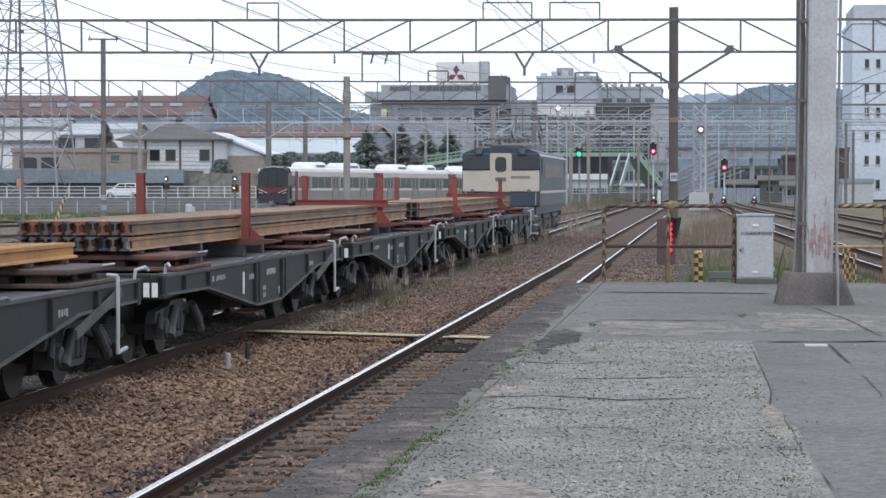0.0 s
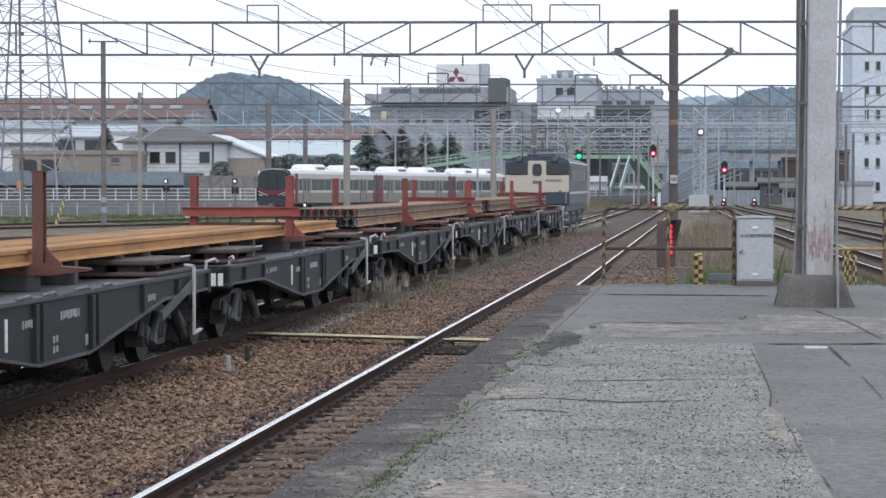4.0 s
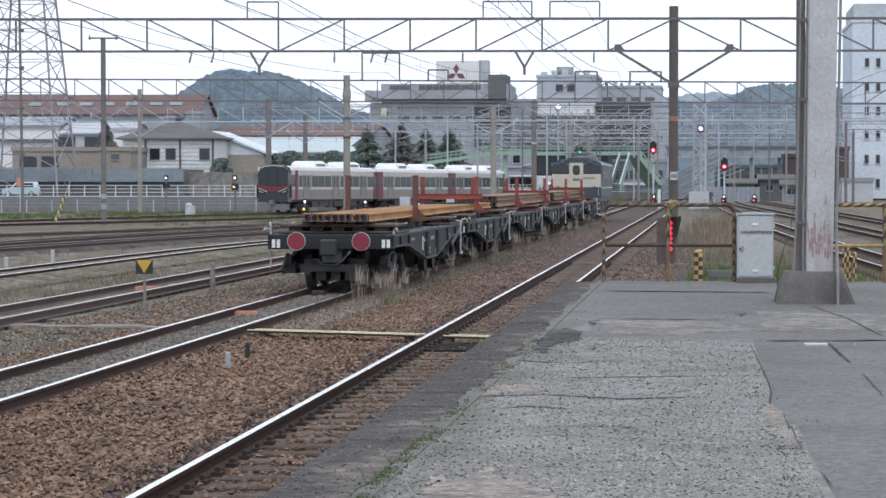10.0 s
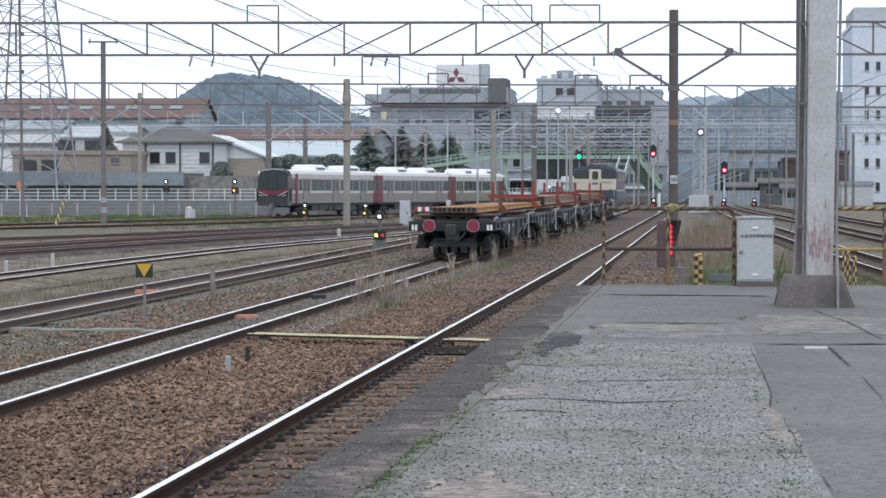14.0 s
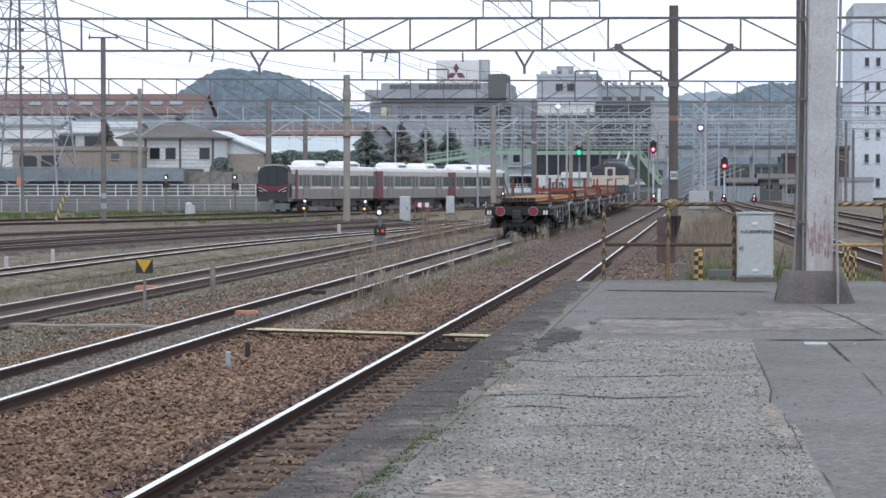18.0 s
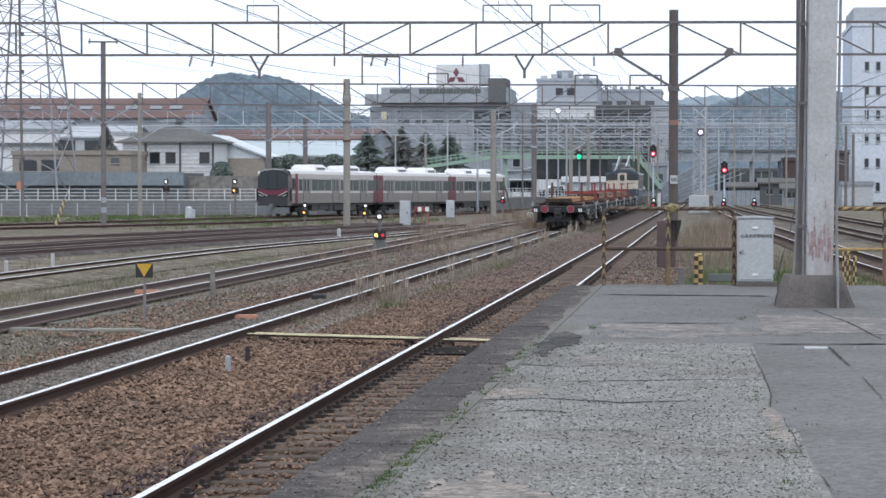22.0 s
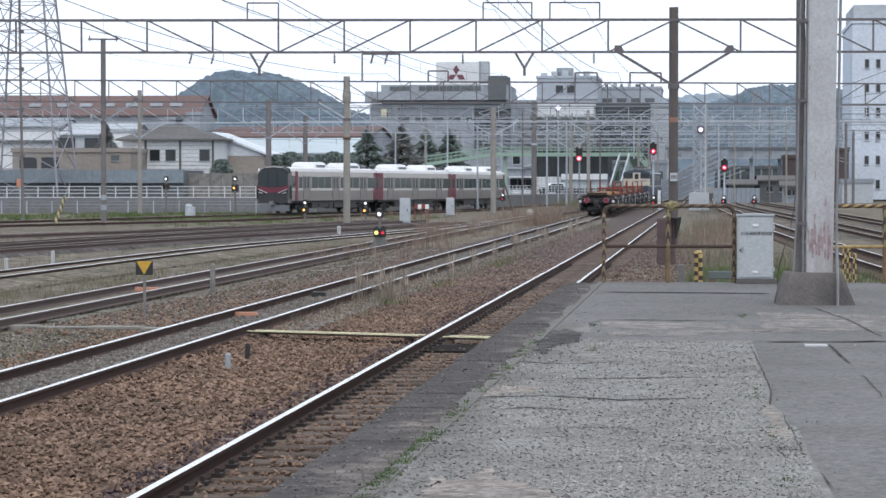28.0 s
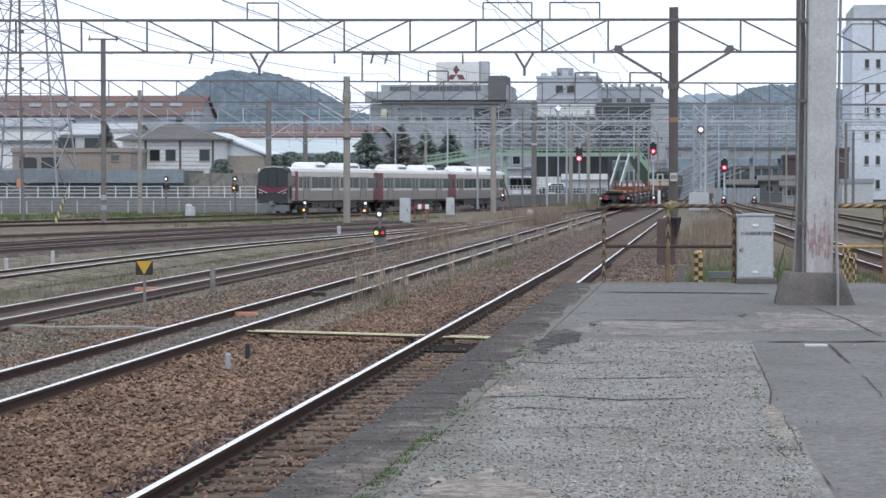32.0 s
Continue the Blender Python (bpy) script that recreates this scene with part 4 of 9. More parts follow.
bm = bmesh.new()
bm_prism(bm, [(-0.0, 1.69), (0.0, 1.715), (0.155, 1.72), (0.15, 1.66), (0.095, 1.43), (0.082, 1.43), (0.082, 1.69)], "y", -0.13, -0.02)
part("hood", bm, M_BLACK, warn, "black hood")
box_part("lamp_recess", -0.034, 0.031, -0.036, -0.03, 1.21, 1.68, M_BLACK, warn)
bm = bmesh.new()
bm_box(bm, -0.026, 0.026, -0.014, 0.004, 1.22, 1.67)
LAMP_BOARD = pose(-0.002, -0.037, 0)
strip = part("light_strip", bm, M_WARN_BOX, warn, "lamp board that turns to imitate flashing", LAMP_BOARD)
for k in range(6):
    bm = bmesh.new()
    disc(bm, (0, -0.018, 1.26 + k * 0.073), 0.033, 0.03, "y", 12)
    bevel(bm, 0.006)
    part("red_lens", bm, M_RED_DIM, strip, "lit red lens")
bm = bmesh.new()
made = bmesh.ops.create_icosphere(bm, subdivisions=3, radius=0.075)["verts"]
for v in made:
    v.co *= 1 + 0.45 * noise.noise(v.co * 30)
    v.co = Vector((v.co.x * 1.35 + 0.02, v.co.y, v.co.z * (0.62 if v.co.z > 0 else 1.1)))
solid("rope_bundle", bm, M_BAND_OLIVE, "old mossy rope bundle tied on the railing", "rope", pose(-0.528, F_Y, 0.82 + 1.08))

# striped bollards in the grass behind
for x, y, h in ((-0.15, 0, 0.53),):
    b = thing("striped_bollard", "yellow and black striped steel marker post in the grass", "bollard", pose(x, F_Y + 0.9 + y, -0.3), group="marker posts")
    striped_tube(b, (0, 0, 0), (0, 0, h + 0.98), 0.06, 0.062, checked=True)
    bm = bmesh.new()
    bm_rod(bm, (0, 0, h + 0.98), (0, 0, h + 1.01), 0.06, 0.04, 10)
    part("cap", bm, M_YELLOW, b)
old = thing("old_post", "short dark weathered wooden post in the grass", "post", pose(-0.396, 35.6, -0.3))
box_part("stake", -0.05, 0.05, -0.05, 0.05, 0.0, 1.32, M_DARK_POLE, old, edge=0.012)
beam = thing("timber_beam", "grey timber beam lying on posts behind the cabinet", "timber", pose(0.178, 38.5, -0.3))
box_part("beam", -0.2, 0.8, -0.06, 0.06, 1.0, 1.12, M_W_MOSS, beam, edge=0.01)
for x in (-0.12, 0.7):
    box_part("leg", x - 0.06, x + 0.06, -0.05, 0.05, 0.0, 1.0, M_SLEEPER, beam)
for x, y, h in ((1.898, 0, 0.6), (1.973, 0.2, 0.575), (2.05, 0.05, 0.51)):
    b = thing("striped_bollard", "thin yellow and black striped marker post in the grass", "bollard", pose(x, F_Y + 0.9 + y, -0.3), group="marker posts")
    striped_tube(b, (0, 0, 0), (0, 0, h + 0.98), 0.024, 0.075, checked=True)
    rod_part("cap", (0, 0, h + 0.98), (0, 0, h + 1.0), 0.024, M_YELLOW, b, r1=0.016)

# the steel pillar on its concrete block
px0, px1, py = 1.0955, 1.4004, 28.3
pil = thing("platform_pillar", "pale grey peeling steel pillar on a concrete block", "pillar", pose((px0 + px1) / 2, py, P_TOP))
w = (px1 - px0) / 2
bm = bmesh.new()
bm_prism(bm, [(-w, -w * 0.9), (-w * 0.9, -w), (w * 0.9, -w), (w, -w * 0.9), (w, w), (-w, w)], "z", 0.28, 8.0)
for v in bm.verts:
    if v.co.z > 5:
        v.co.x = v.co.x * 1.2 + 0.078
part("shaft", bm, M_PALE_STEEL, pil)
r3 = random.Random(33)
for k in range(22):
    x, z = r3.uniform(-w * 0.88, w * 0.82), r3.uniform(0.5, 0.72) if k < 16 else r3.uniform(0.8, 3.2)
    h, b_ = (r3.uniform(0.08, 0.26), r3.uniform(0.01, 0.024)) if k < 16 else (r3.uniform(0.02, 0.1), r3.uniform(0.004, 0.01))
    bm = bmesh.new()
    lo = [bm.verts.new((x + b_ * r3.uniform(0.3, 1.0), -w - 0.0015 - 0.0004 * k, z + h * q / 5 + r3.uniform(-0.006, 0.006))) for q in range(6)]
    hi = [bm.verts.new((x - b_ * r3.uniform(0.3, 1.0), -w - 0.0015 - 0.0004 * k, z + h * q / 5 + r3.uniform(-0.006, 0.006))) for q in range(6)]
    for q in range(5):
        bm.faces.new((lo[q], lo[q + 1], hi[q + 1], hi[q]))
    part("rust_scar", bm, M_RUST_STREAK, pil)
bm = bmesh.new()
foot = [(-0.495, -0.2), (-0.43, -0.36), (0.36, -0.36), (0.41, -0.25), (0.41, 0.5), (-0.495, 0.5)]
crown = [(-0.4, -0.13), (-0.33, -0.22), (0.2, -0.22), (0.26, -0.15), (0.26, 0.38), (-0.4, 0.38)]
rings = []
for k, (t, z) in enumerate(((0, -0.01), (0.3, 0.11), (0.66, 0.235), (0.93, 0.325), (1.02, 0.352), (1.2, 0.362))):
    rings.append([bm.verts.new((a[0] + (b[0] - a[0]) * t, a[1] + (b[1] - a[1]) * t, z)) for a, b in zip(foot, crown)])
for a, b in zip(rings, rings[1:]):
    for k in range(6):
        bm.faces.new((a[k], a[(k + 1) % 6], b[(k + 1) % 6], b[k]))
bm.faces.new(rings[0][::-1]), bm.faces.new(rings[-1])
bmesh.ops.subdivide_edges(bm, edges=[e for e in bm.edges if e.calc_length() > 0.3], cuts=4, use_grid_fill=True)
for v in bm.verts:
    v.co += Vector((noise.noise(v.co * 4.0), noise.noise(v.co * 4.0 + Vector((7, 0, 0))), 0)) * 0.018
part("concrete_block", bm, M_PLINTH, pil, "grimy sloping concrete block")
# dark duct box also stands for the shaded recess left of the shaft
bm = bmesh.new()
bm_box(bm, -w - 0.11, -w - 0.01, -0.02, 0.13, 0.3, 8)
part("cable_duct", bm, M_DARK_POLE, pil)
for x, r, z0 in ((-w - 0.105, 0.012, 0.2), (-w - 0.03, 0.014, 0.3), (w + 0.04, 0.017, -0.03)):
    bm = bmesh.new()
    tube(bm, [(x - (0.04 if x < -w - 0.1 else 0), -0.12, z0), (x, -0.12, 1.0), (x + 0.06, -0.1, 5.0), (x + 0.1, -0.1, 8)], r, 6)
    part("conduit", bm, M_CONDUIT, pil)
bm = bmesh.new()
tube(bm, [(w + 0.045, -0.4, -0.01), (w + 0.045, -0.37, 0.3), (w + 0.042, -0.14, 0.75)], 0.017, 6)
part("conduit", bm, M_CONDUIT, pil)
for z in (0.9, 2.3, 3.2):
    box_part("conduit_clamp", -w - 0.09, -w + 0.01, -0.15, -0.08, z, z + 0.035, M_TRUSS, pil)
bm = bmesh.new()
tube(bm, [(-w - 0.1, 0.0, 1.5), (-w - 0.13, 0.0, 1.1), (-w - 0.18, 0.03, 0.8), (-w - 0.25, 0.1, 0.6), (-w - 0.3, 0.35, 0.35), (-w - 0.3, 0.6, 0.0)], 0.006, 6)
part("cable", bm, M_CABLE, pil)

# ---- the freight train: six rail wagons behind an electric locomotive ----
PITCH = 15.33
SILL = [(0.0, 0.88), (2.6, 0.86), (6.0, 0.47), (7.97, 0.47), (11.5, 0.86), (14.1, 0.88), (14.1, 1.1), (0.0, 1.1)]


wheel_bm = bmesh.new()
for s in (-0.56, 0.56):
    disc(wheel_bm, (s, 0, 0.43), 0.43, 0.13, "x", 20)
    disc(wheel_bm, (s * 0.88, 0, 0.43), 0.46, 0.03, "x", 20)
bm_rod(wheel_bm, (-1.0, 0, 0.43), (1.0, 0, 0.43), 0.075, None, 8)
WHEELSET = mesh_of("wheelset", wheel_bm, [M_WHEEL])


def bogie(parent, y, gap=0.9, mat=None):
    bm = bmesh.new()
    for s in (-0.98, 0.98):
        bm_prism(bm, [(y - 1.22, 0.5), (y - 1.15, 0.64), (y - 0.5, 0.68), (y - 0.3, 0.74), (y + 0.3, 0.74), (y + 0.5, 0.68), (y + 1.15, 0.64), (y + 1.22, 0.5), (y + 0.62, 0.54), (y + 0.4, 0.58), (y - 0.4, 0.58), (y - 0.62, 0.54)], "x", s - 0.055, s + 0.055)
        bm_prism(bm, [(y - 0.55, 0.54), (y - 0.36, 0.27), (y + 0.36, 0.27), (y + 0.55, 0.54), (y + 0.45, 0.54), (y + 0.3, 0.34), (y - 0.3, 0.34), (y - 0.45, 0.54)], "x", s - 0.05, s + 0.05)
        for k in (-gap, gap):
            bm_box(bm, s - 0.11, s + 0.11, y + k - 0.15, y + k + 0.15, 0.3, 0.56)
        for k in (-0.28, -0.1, 0.1, 0.28):
            bm_rod(bm, (s * 1.02, y + k, 0.36), (s * 1.02, y + k, 0.66), 0.055, None, 8)
    bm_box(bm, -0.95, 0.95, y - 0.2, y + 0.2, 0.45, 0.8)
    bm_box(bm, -0.4, 0.4, y - 1.1, y + 1.1, 0.4, 0.6)
    for s in (-0.42, 0.42):
        bm_box(bm, s - 0.1, s + 0.1, y - 1.35, y + 1.35, 0.5, 0.62)
    b = part("bogie", bm, mat or M_BOGIE, parent)
    for s in (-1.1, 1.1):
        for k in (-gap, gap):
            bm = bmesh.new()
            disc(bm, (s, y + k, 0.43), 0.11, 0.06, "x", 14)
            part("axle_cover", bm, M_WAGON_TOP, b)
    for sx in (-1, 1):
        for k in (-1, 1):
            bm = bmesh.new()
            bm_rod(bm, (sx * 1.05, y + k * 1.0, 0.6), (sx * 1.09, y + k * 1.2, 0.42), 0.04, None, 8)
            part("brake_gear", bm, M_BOGIE, b)
            if gap < 1:
                dm = bmesh.new()
                bm_rod(dm, (sx * 1.12, y + k * 0.5, 0.66), (sx * 1.14, y + k * 0.86, 0.36), 0.06, None, 10)
                d_ = part("damper", dm, M_BOGIE, b)
                rod_part("damper_end", (sx * 1.14, y + k * 0.8, 0.41), (sx * 1.145, y + k * 0.9, 0.325), 0.07, M_WAGON_EDGE, d_)
    for k in (-gap, gap):
        piece("wheelset", WHEELSET, b, pose(0, y + k, 0))
    for k in (-1, 1):
        bm = bmesh.new()
        bm_box(bm, -0.7, 0.7, y + k * 1.4 - 0.05, y + k * 1.4 + 0.05, 0.35, 0.5)
        for s in (-0.56, 0.56):
            bm_box(bm, s - 0.06, s + 0.06, y + k * 1.4 - 0.04, y + k * 1.4 + 0.06, 0.28, 0.6)
        part("brake_beam", bm, M_BOGIE, b)
    if gap < 1:
        bm = bmesh.new()
        for k in (-0.45, 0.45):
            bm_box(bm, -0.46, 0.46, y + k - 0.08, y + k + 0.08, 0.13, 0.5)
        for x in (-0.3, 0.0, 0.3):
            bm_box(bm, x - 0.1, x + 0.1, y - 1.25, y + 1.25, 0.17, 0.42)
        part("brake_rigging", bm, M_BOGIE, b)
    return b


def wagon(plate_material):
    w = thing("flat_wagon", "dark grey bogie flat wagon loaded with long rails", "freight wagon", group="wagons of the rail train")
    for s, a, b in ((1, 1.16, 1.3), (-1, -1.3, -1.16)):
        bm = bmesh.new()
        bm_prism(bm, SILL, "x", a + 0.05, b - 0.03)
        part("side_sill", bm, M_WAGON, w)
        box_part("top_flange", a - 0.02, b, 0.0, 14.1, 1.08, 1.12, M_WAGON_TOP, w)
        for ya, yb in ((5.3, 5.75), (6.2, 6.65), (7.4, 7.95), (8.6, 8.9)):
            bm = bmesh.new()
            bm_rod(bm, (s * 1.27, ya, 1.135), (s * 1.27, yb, 1.145), 0.016, None, 6)
            bm_rod(bm, (s * 1.27, yb, 1.145), (s * 1.29, yb + 0.1, 1.11), 0.02, None, 6)
            part("lashing_hook", bm, M_LOCO_GREY, w)
        bm = bmesh.new()
        bm_prism(bm, [(0.0, 0.86), (2.6, 0.84), (6.0, 0.45), (7.97, 0.45), (11.5, 0.84), (14.1, 0.86), (14.1, 0.89), (11.5, 0.87), (7.97, 0.48), (6.0, 0.48), (2.6, 0.87), (0.0, 0.89)], "x", a, b)
        part("bottom_flange", bm, M_WAGON_EDGE, w)
        for y in (1.2, 2.65, 5.9, 6.15, 8.05, 8.3, 10.4, 12.2):
            depth = np.interp(y, [p[0] for p in SILL[:6]], [p[1] for p in SILL[:6]])
            bm = bmesh.new()
            outer = s * 1.315
            bm_box(bm, min(s * 1.24, outer), max(s * 1.24, outer), y - 0.06, y + 0.06, depth + 0.03, 1.06)
            part("stake_pocket", bm, M_WAGON, w)
    bm = bmesh.new()
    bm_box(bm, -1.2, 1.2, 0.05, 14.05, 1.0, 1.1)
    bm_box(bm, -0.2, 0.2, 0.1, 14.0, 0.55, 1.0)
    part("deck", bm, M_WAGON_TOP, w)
    for y in (0.0, 13.96):
        bm = bmesh.new()
        bm_box(bm, -1.31, 1.31, y, y + 0.14, 0.82, 1.125)
        bevel(bm, 0.015)
        part("end_beam", bm, M_WAGON, w)
    for y, k in ((0.0, -1), (14.1, 1)):
        bm = bmesh.new()
        bm_box(bm, -0.11, 0.11, y + k * 0.1 - 0.2, y + k * 0.1 + 0.2, 0.76, 0.98)
        bm_box(bm, -0.17, 0.17, y + k * 0.3 - 0.13, y + k * 0.3 + 0.13, 0.7, 1.03)
        bevel(bm, 0.03)
        part("coupler", bm, M_BLACK, w)
        bm = bmesh.new()
        tube(bm, [(-0.24 * -k, y + k * 0.1, 0.6), (-0.16 * -k, y + k * 0.2, 0.53), (0.0, y + k * 0.26, 0.49), (0.14 * -k, y + k * 0.26, 0.51), (0.27 * -k, y + k * 0.2, 0.6), (0.38 * -k, y + k * 0.08, 0.74)], 0.02, 8)
        part("brake_hose", bm, M_BLACK, w)
        rod_part("hose_end", (0.37 * -k, y + k * 0.09, 0.72), (0.4 * -k, y + k * 0.06, 0.78), 0.028, M_WAGON_EDGE, w)
        # corner step and grab rail
        for s in (1, -1):
            c = s * 1.37
            if k == 1:
                bm = bmesh.new()
                bm_rod(bm, (c, y - 1.35, 0.36), (c, y - 1.35, 1.2), 0.023, None, 8)
                bm_rod(bm, (c, y - 1.35, 1.2), (c - s * 0.12, y - 1.35, 1.215), 0.021, None, 8)
                bm_rod(bm, (c, y - 1.35, 0.38), (c, y - 0.97, 0.4), 0.026, None, 8)
                part("grab_rail", bm, M_TIN, w)
            elif s < 0:
                bm = bmesh.new()
                tube(bm, [(-1.3, 0.3, 0.42), (-1.3, 0.3, 1.36), (-1.3, 0.18, 1.37), (-1.26, 0.06, 1.3)], 0.017, 8)
                part("grab_rail", bm, M_TIN, w)
            bm = bmesh.new()
            tube(bm, [(c - s * 0.1, y - k * 0.16, 1.12), (c - s * 0.09, y - k * 0.16, 1.22), (c - s * 0.02, y + k * 0.02, 1.25), (c + s * 0.01, y + k * 0.06, 1.21)], 0.019, 8)
            part("hand_loop", bm, M_TIN, w)
            bm = bmesh.new()
            bm_box(bm, s * 1.085 - 0.035, s * 1.085 + 0.035, y + k * 0.004 - 0.012, y + k * 0.004 + 0.012, 0.852, 1.02)
            bm_box(bm, s * 1.185 - 0.035, s * 1.185 + 0.035, y + k * 0.004 - 0.012, y + k * 0.004 + 0.012, 0.852, 1.02)
            part("white_plate", bm, M_WHITE, w)
    for y0 in (0.85, 11.2):
        bm = bmesh.new()
        bm_box(bm, -1.27, 1.27, y0, y0 + 2.05, 1.125, 1.175)
        bevel(bm, 0.012)
        part("bolster_plate", bm, plate_material, w)
        for y in (y0 + 0.22, y0 + 1.02, y0 + 1.83):
            for x in (-0.9, -0.45, 0.0, 0.45, 0.9):
                box_part("bolster_block", x - 0.14, x + 0.14, y - 0.1, y + 0.1, 1.175, 1.255, M_CRADLE, w)
        bm = bmesh.new()
        bm_box(bm, -1.22, 1.22, y0 + 0.05, y0 + 2.0, 1.255, 1.32)
        bevel(bm, 0.015)
        part("bolster_plate", bm, plate_material, w)
        for y in (y0 + 0.3, y0 + 1.7):
            box_part("packing_bar", -0.78, 0.78, y - 0.06, y + 0.06, 1.32, 1.37, M_CRADLE, w)
        for s in (-1, 1):
            rod_part("edge_strip", (s * 1.225, y0 + 1.45, 1.318), (s * 1.225, y0 + 1.98, 1.318), 0.012, M_TIN, w)
    for y in (4.9, 9.6):
        box_part("rail_cradle", -0.72, 0.72, y - 0.07, y + 0.07, 1.105, 1.368, M_BOGIE, w)
    for s in (-1, 1):
        bar_part("brake_lever", (s * 1.34, 13.0, 1.02), (s * 1.3, 11.25, 0.66), 0.04, M_WAGON_EDGE, w, h=0.1)
    for s in (1, -1):
        x = s * 1.325
        for y, wd, h, z in ((3.5, 0.6, 0.07, 0.95), (3.0, 0.12, 0.08, 0.95), (5.75, 0.5, 0.08, 0.88), (7.25, 0.75, 0.09, 0.9), (6.7, 0.22, 0.07, 0.68), (6.7, 0.22, 0.07, 0.58), (7.9, 0.12, 0.12, 0.6), (10.9, 0.4, 0.08, 0.9)):
            n = max(2, round(wd / 0.1))
            for q in range(n):
                a = y - wd / 2 + wd * q / n
                lift = 0.3 * h * ((q * 7) % 3) / 3
                bm = bmesh.new()
                bm_box(bm, x - s * 0.052 - 0.004, x - s * 0.052 + 0.004, a, a + wd / n * (0.5 + 0.1 * (q % 3)), z - h / 2 + lift, z + h / 2)
                part("stencil_bar", bm, M_STENCIL, w)
        bm = bmesh.new()
        bm_rod(bm, (s * 1.335, 4.75, 0.68), (s * 1.335, 4.75, 0.98), 0.016, None, 6)
        part("door_pin", bm, M_WHITE, w)
    bm = bmesh.new()
    bm_rod(bm, (-0.6, 6.3, 0.55), (-0.6, 8.2, 0.55), 0.2, None, 12)
    bm_box(bm, 0.3, 0.8, 5.8, 6.6, 0.4, 0.8)
    part("brake_cylinder", bm, M_BOGIE, w)
    bogie(w, 1.85)
    bogie(w, 12.25)
    return w


def stanchions(beam, mat, hue):
    f = thing("load_stanchion", hue + " steel stanchion frame holding the rail load", "stanchion", group="stanchions of the rail train")
    box_part("support", -0.78, 0.78, -0.1, 0.1, 1.105, 1.27, M_BOGIE, f)
    bm = bmesh.new()
    bm_prism(bm, [(-1.33, 1.32), (-0.95, 1.27), (0.95, 1.27), (1.33, 1.32), (1.33, 1.345), (0.95, 1.37), (-0.95, 1.37), (-1.33, 1.345)], "y", -0.11, 0.11)
    bevel(bm, 0.012)
    part("base_beam", bm, M_BOLSTER, f)
    for s in (-1, 1):
        bm = bmesh.new()
        for k in (-0.07, 0.056):
            bm_box(bm, s * 0.8 - 0.058, s * 0.8 + 0.058, k, k + 0.014, 1.365, 2.345)
        bm_box(bm, s * 0.8 - 0.02, s * 0.8 + 0.02, -0.058, 0.058, 1.365, 2.34)
        bm_box(bm, s * 0.8 - 0.075, s * 0.8 + 0.075, -0.075, 0.075, 2.335, 2.35)
        part("post", bm, mat, f)
        bm = bmesh.new()
        bm_prism(bm, [(s * 0.865, 1.37), (s * 1.04, 1.37), (s * 1.03, 1.4), (s * 0.92, 1.5), (s * 0.865, 1.58)], "y", -0.02, 0.02)
        bm_box(bm, s * 0.8 - 0.12, s * 0.8 + 0.12, -0.1, 0.1, 1.366, 1.39)
        part("foot", bm, mat, f)
    if beam:
        bm = bmesh.new()
        bm_box(bm, -0.98, 0.98, -0.1, -0.072, 1.69, 1.84)
        bm_box(bm, -0.98, 0.98, -0.13, -0.06, 1.825, 1.845)
        bm_box(bm, -0.98, 0.98, -0.13, -0.06, 1.685, 1.7)
        part("cross_beam", bm, M_RED_STEEL, f)
        for x in (-0.56, -0.18, 0.2, 0.6):
            bm = bmesh.new()
            bm_rod(bm, (x, -0.09, 1.56), (x, -0.09, 1.69), 0.016, None, 8)
            bm_rod(bm, (x, -0.09, 1.575), (x, -0.09, 1.62), 0.055, 0.02, 8)
            part("clamp_bolt", bm, M_CRADLE, f)
        bar_part("clamp_bar", (-0.74, -0.09, 1.565), (0.74, -0.09, 1.565), 0.06, M_CRADLE, f, h=0.05)
    return f


LOAD_RAIL = [(-0.066, 0.0), (0.066, 0.0), (0.062, 0.018), (0.014, 0.032), (0.011, 0.11), (0.036, 0.125), (0.036, 0.165), (-0.036, 0.165), (-0.036, 0.125), (-0.011, 0.11), (-0.014, 0.032), (-0.062, 0.018)]
FLIPPED = [(-x, 0.165 - z) for x, z in LOAD_RAIL]


def rail_load(layers, material, label, start=0.0):
    """Rails lie upright and head down by turns, so that they nest."""
    f = thing("rail_bundle", label, "steel rails", group="loads of the rail train")
    line = [Vector((0, y, 0)) for y in (start, 13.65, 27.3)]
    for k in range(layers):
        z = 1.374 + k * 0.192
        if k:
            for y in (1.2, 7, 13, 19.5, 26.0):
                box_part("spacer", -0.7, 0.7, y - 0.05, y + 0.05, z - 0.026, z - 0.001, M_CRADLE, f)
        for i in range(10):
            x_ = -0.657 + i * 0.146
            jut = random.uniform(-0.1, 0.1)
            shape = FLIPPED if i % 2 == 0 else LOAD_RAIL
            bm = bmesh.new()
            sweep(bm, [p + Vector((x_, jut, z)) for p in line], shape)
            r_ = part("steel_rail", bm, material, f)
            bm = bmesh.new()
            sweep(bm, [Vector((x_, start + jut - 0.02, z)), Vector((x_, start + jut - 0.001, z))], shape)
            part("rail_end", bm, M_END_DARK if layers == 1 or i % 2 == 0 else (M_END_RED if k else M_END_BLUE), r_)
    # added board darkens the gaps between the rail ends
    box_part("gap_dark_board", -0.69, 0.69, start + 0.13, start + 0.15, 1.374, 1.374 + 0.192 * layers - 0.03, M_CRADLE, f)
    return f


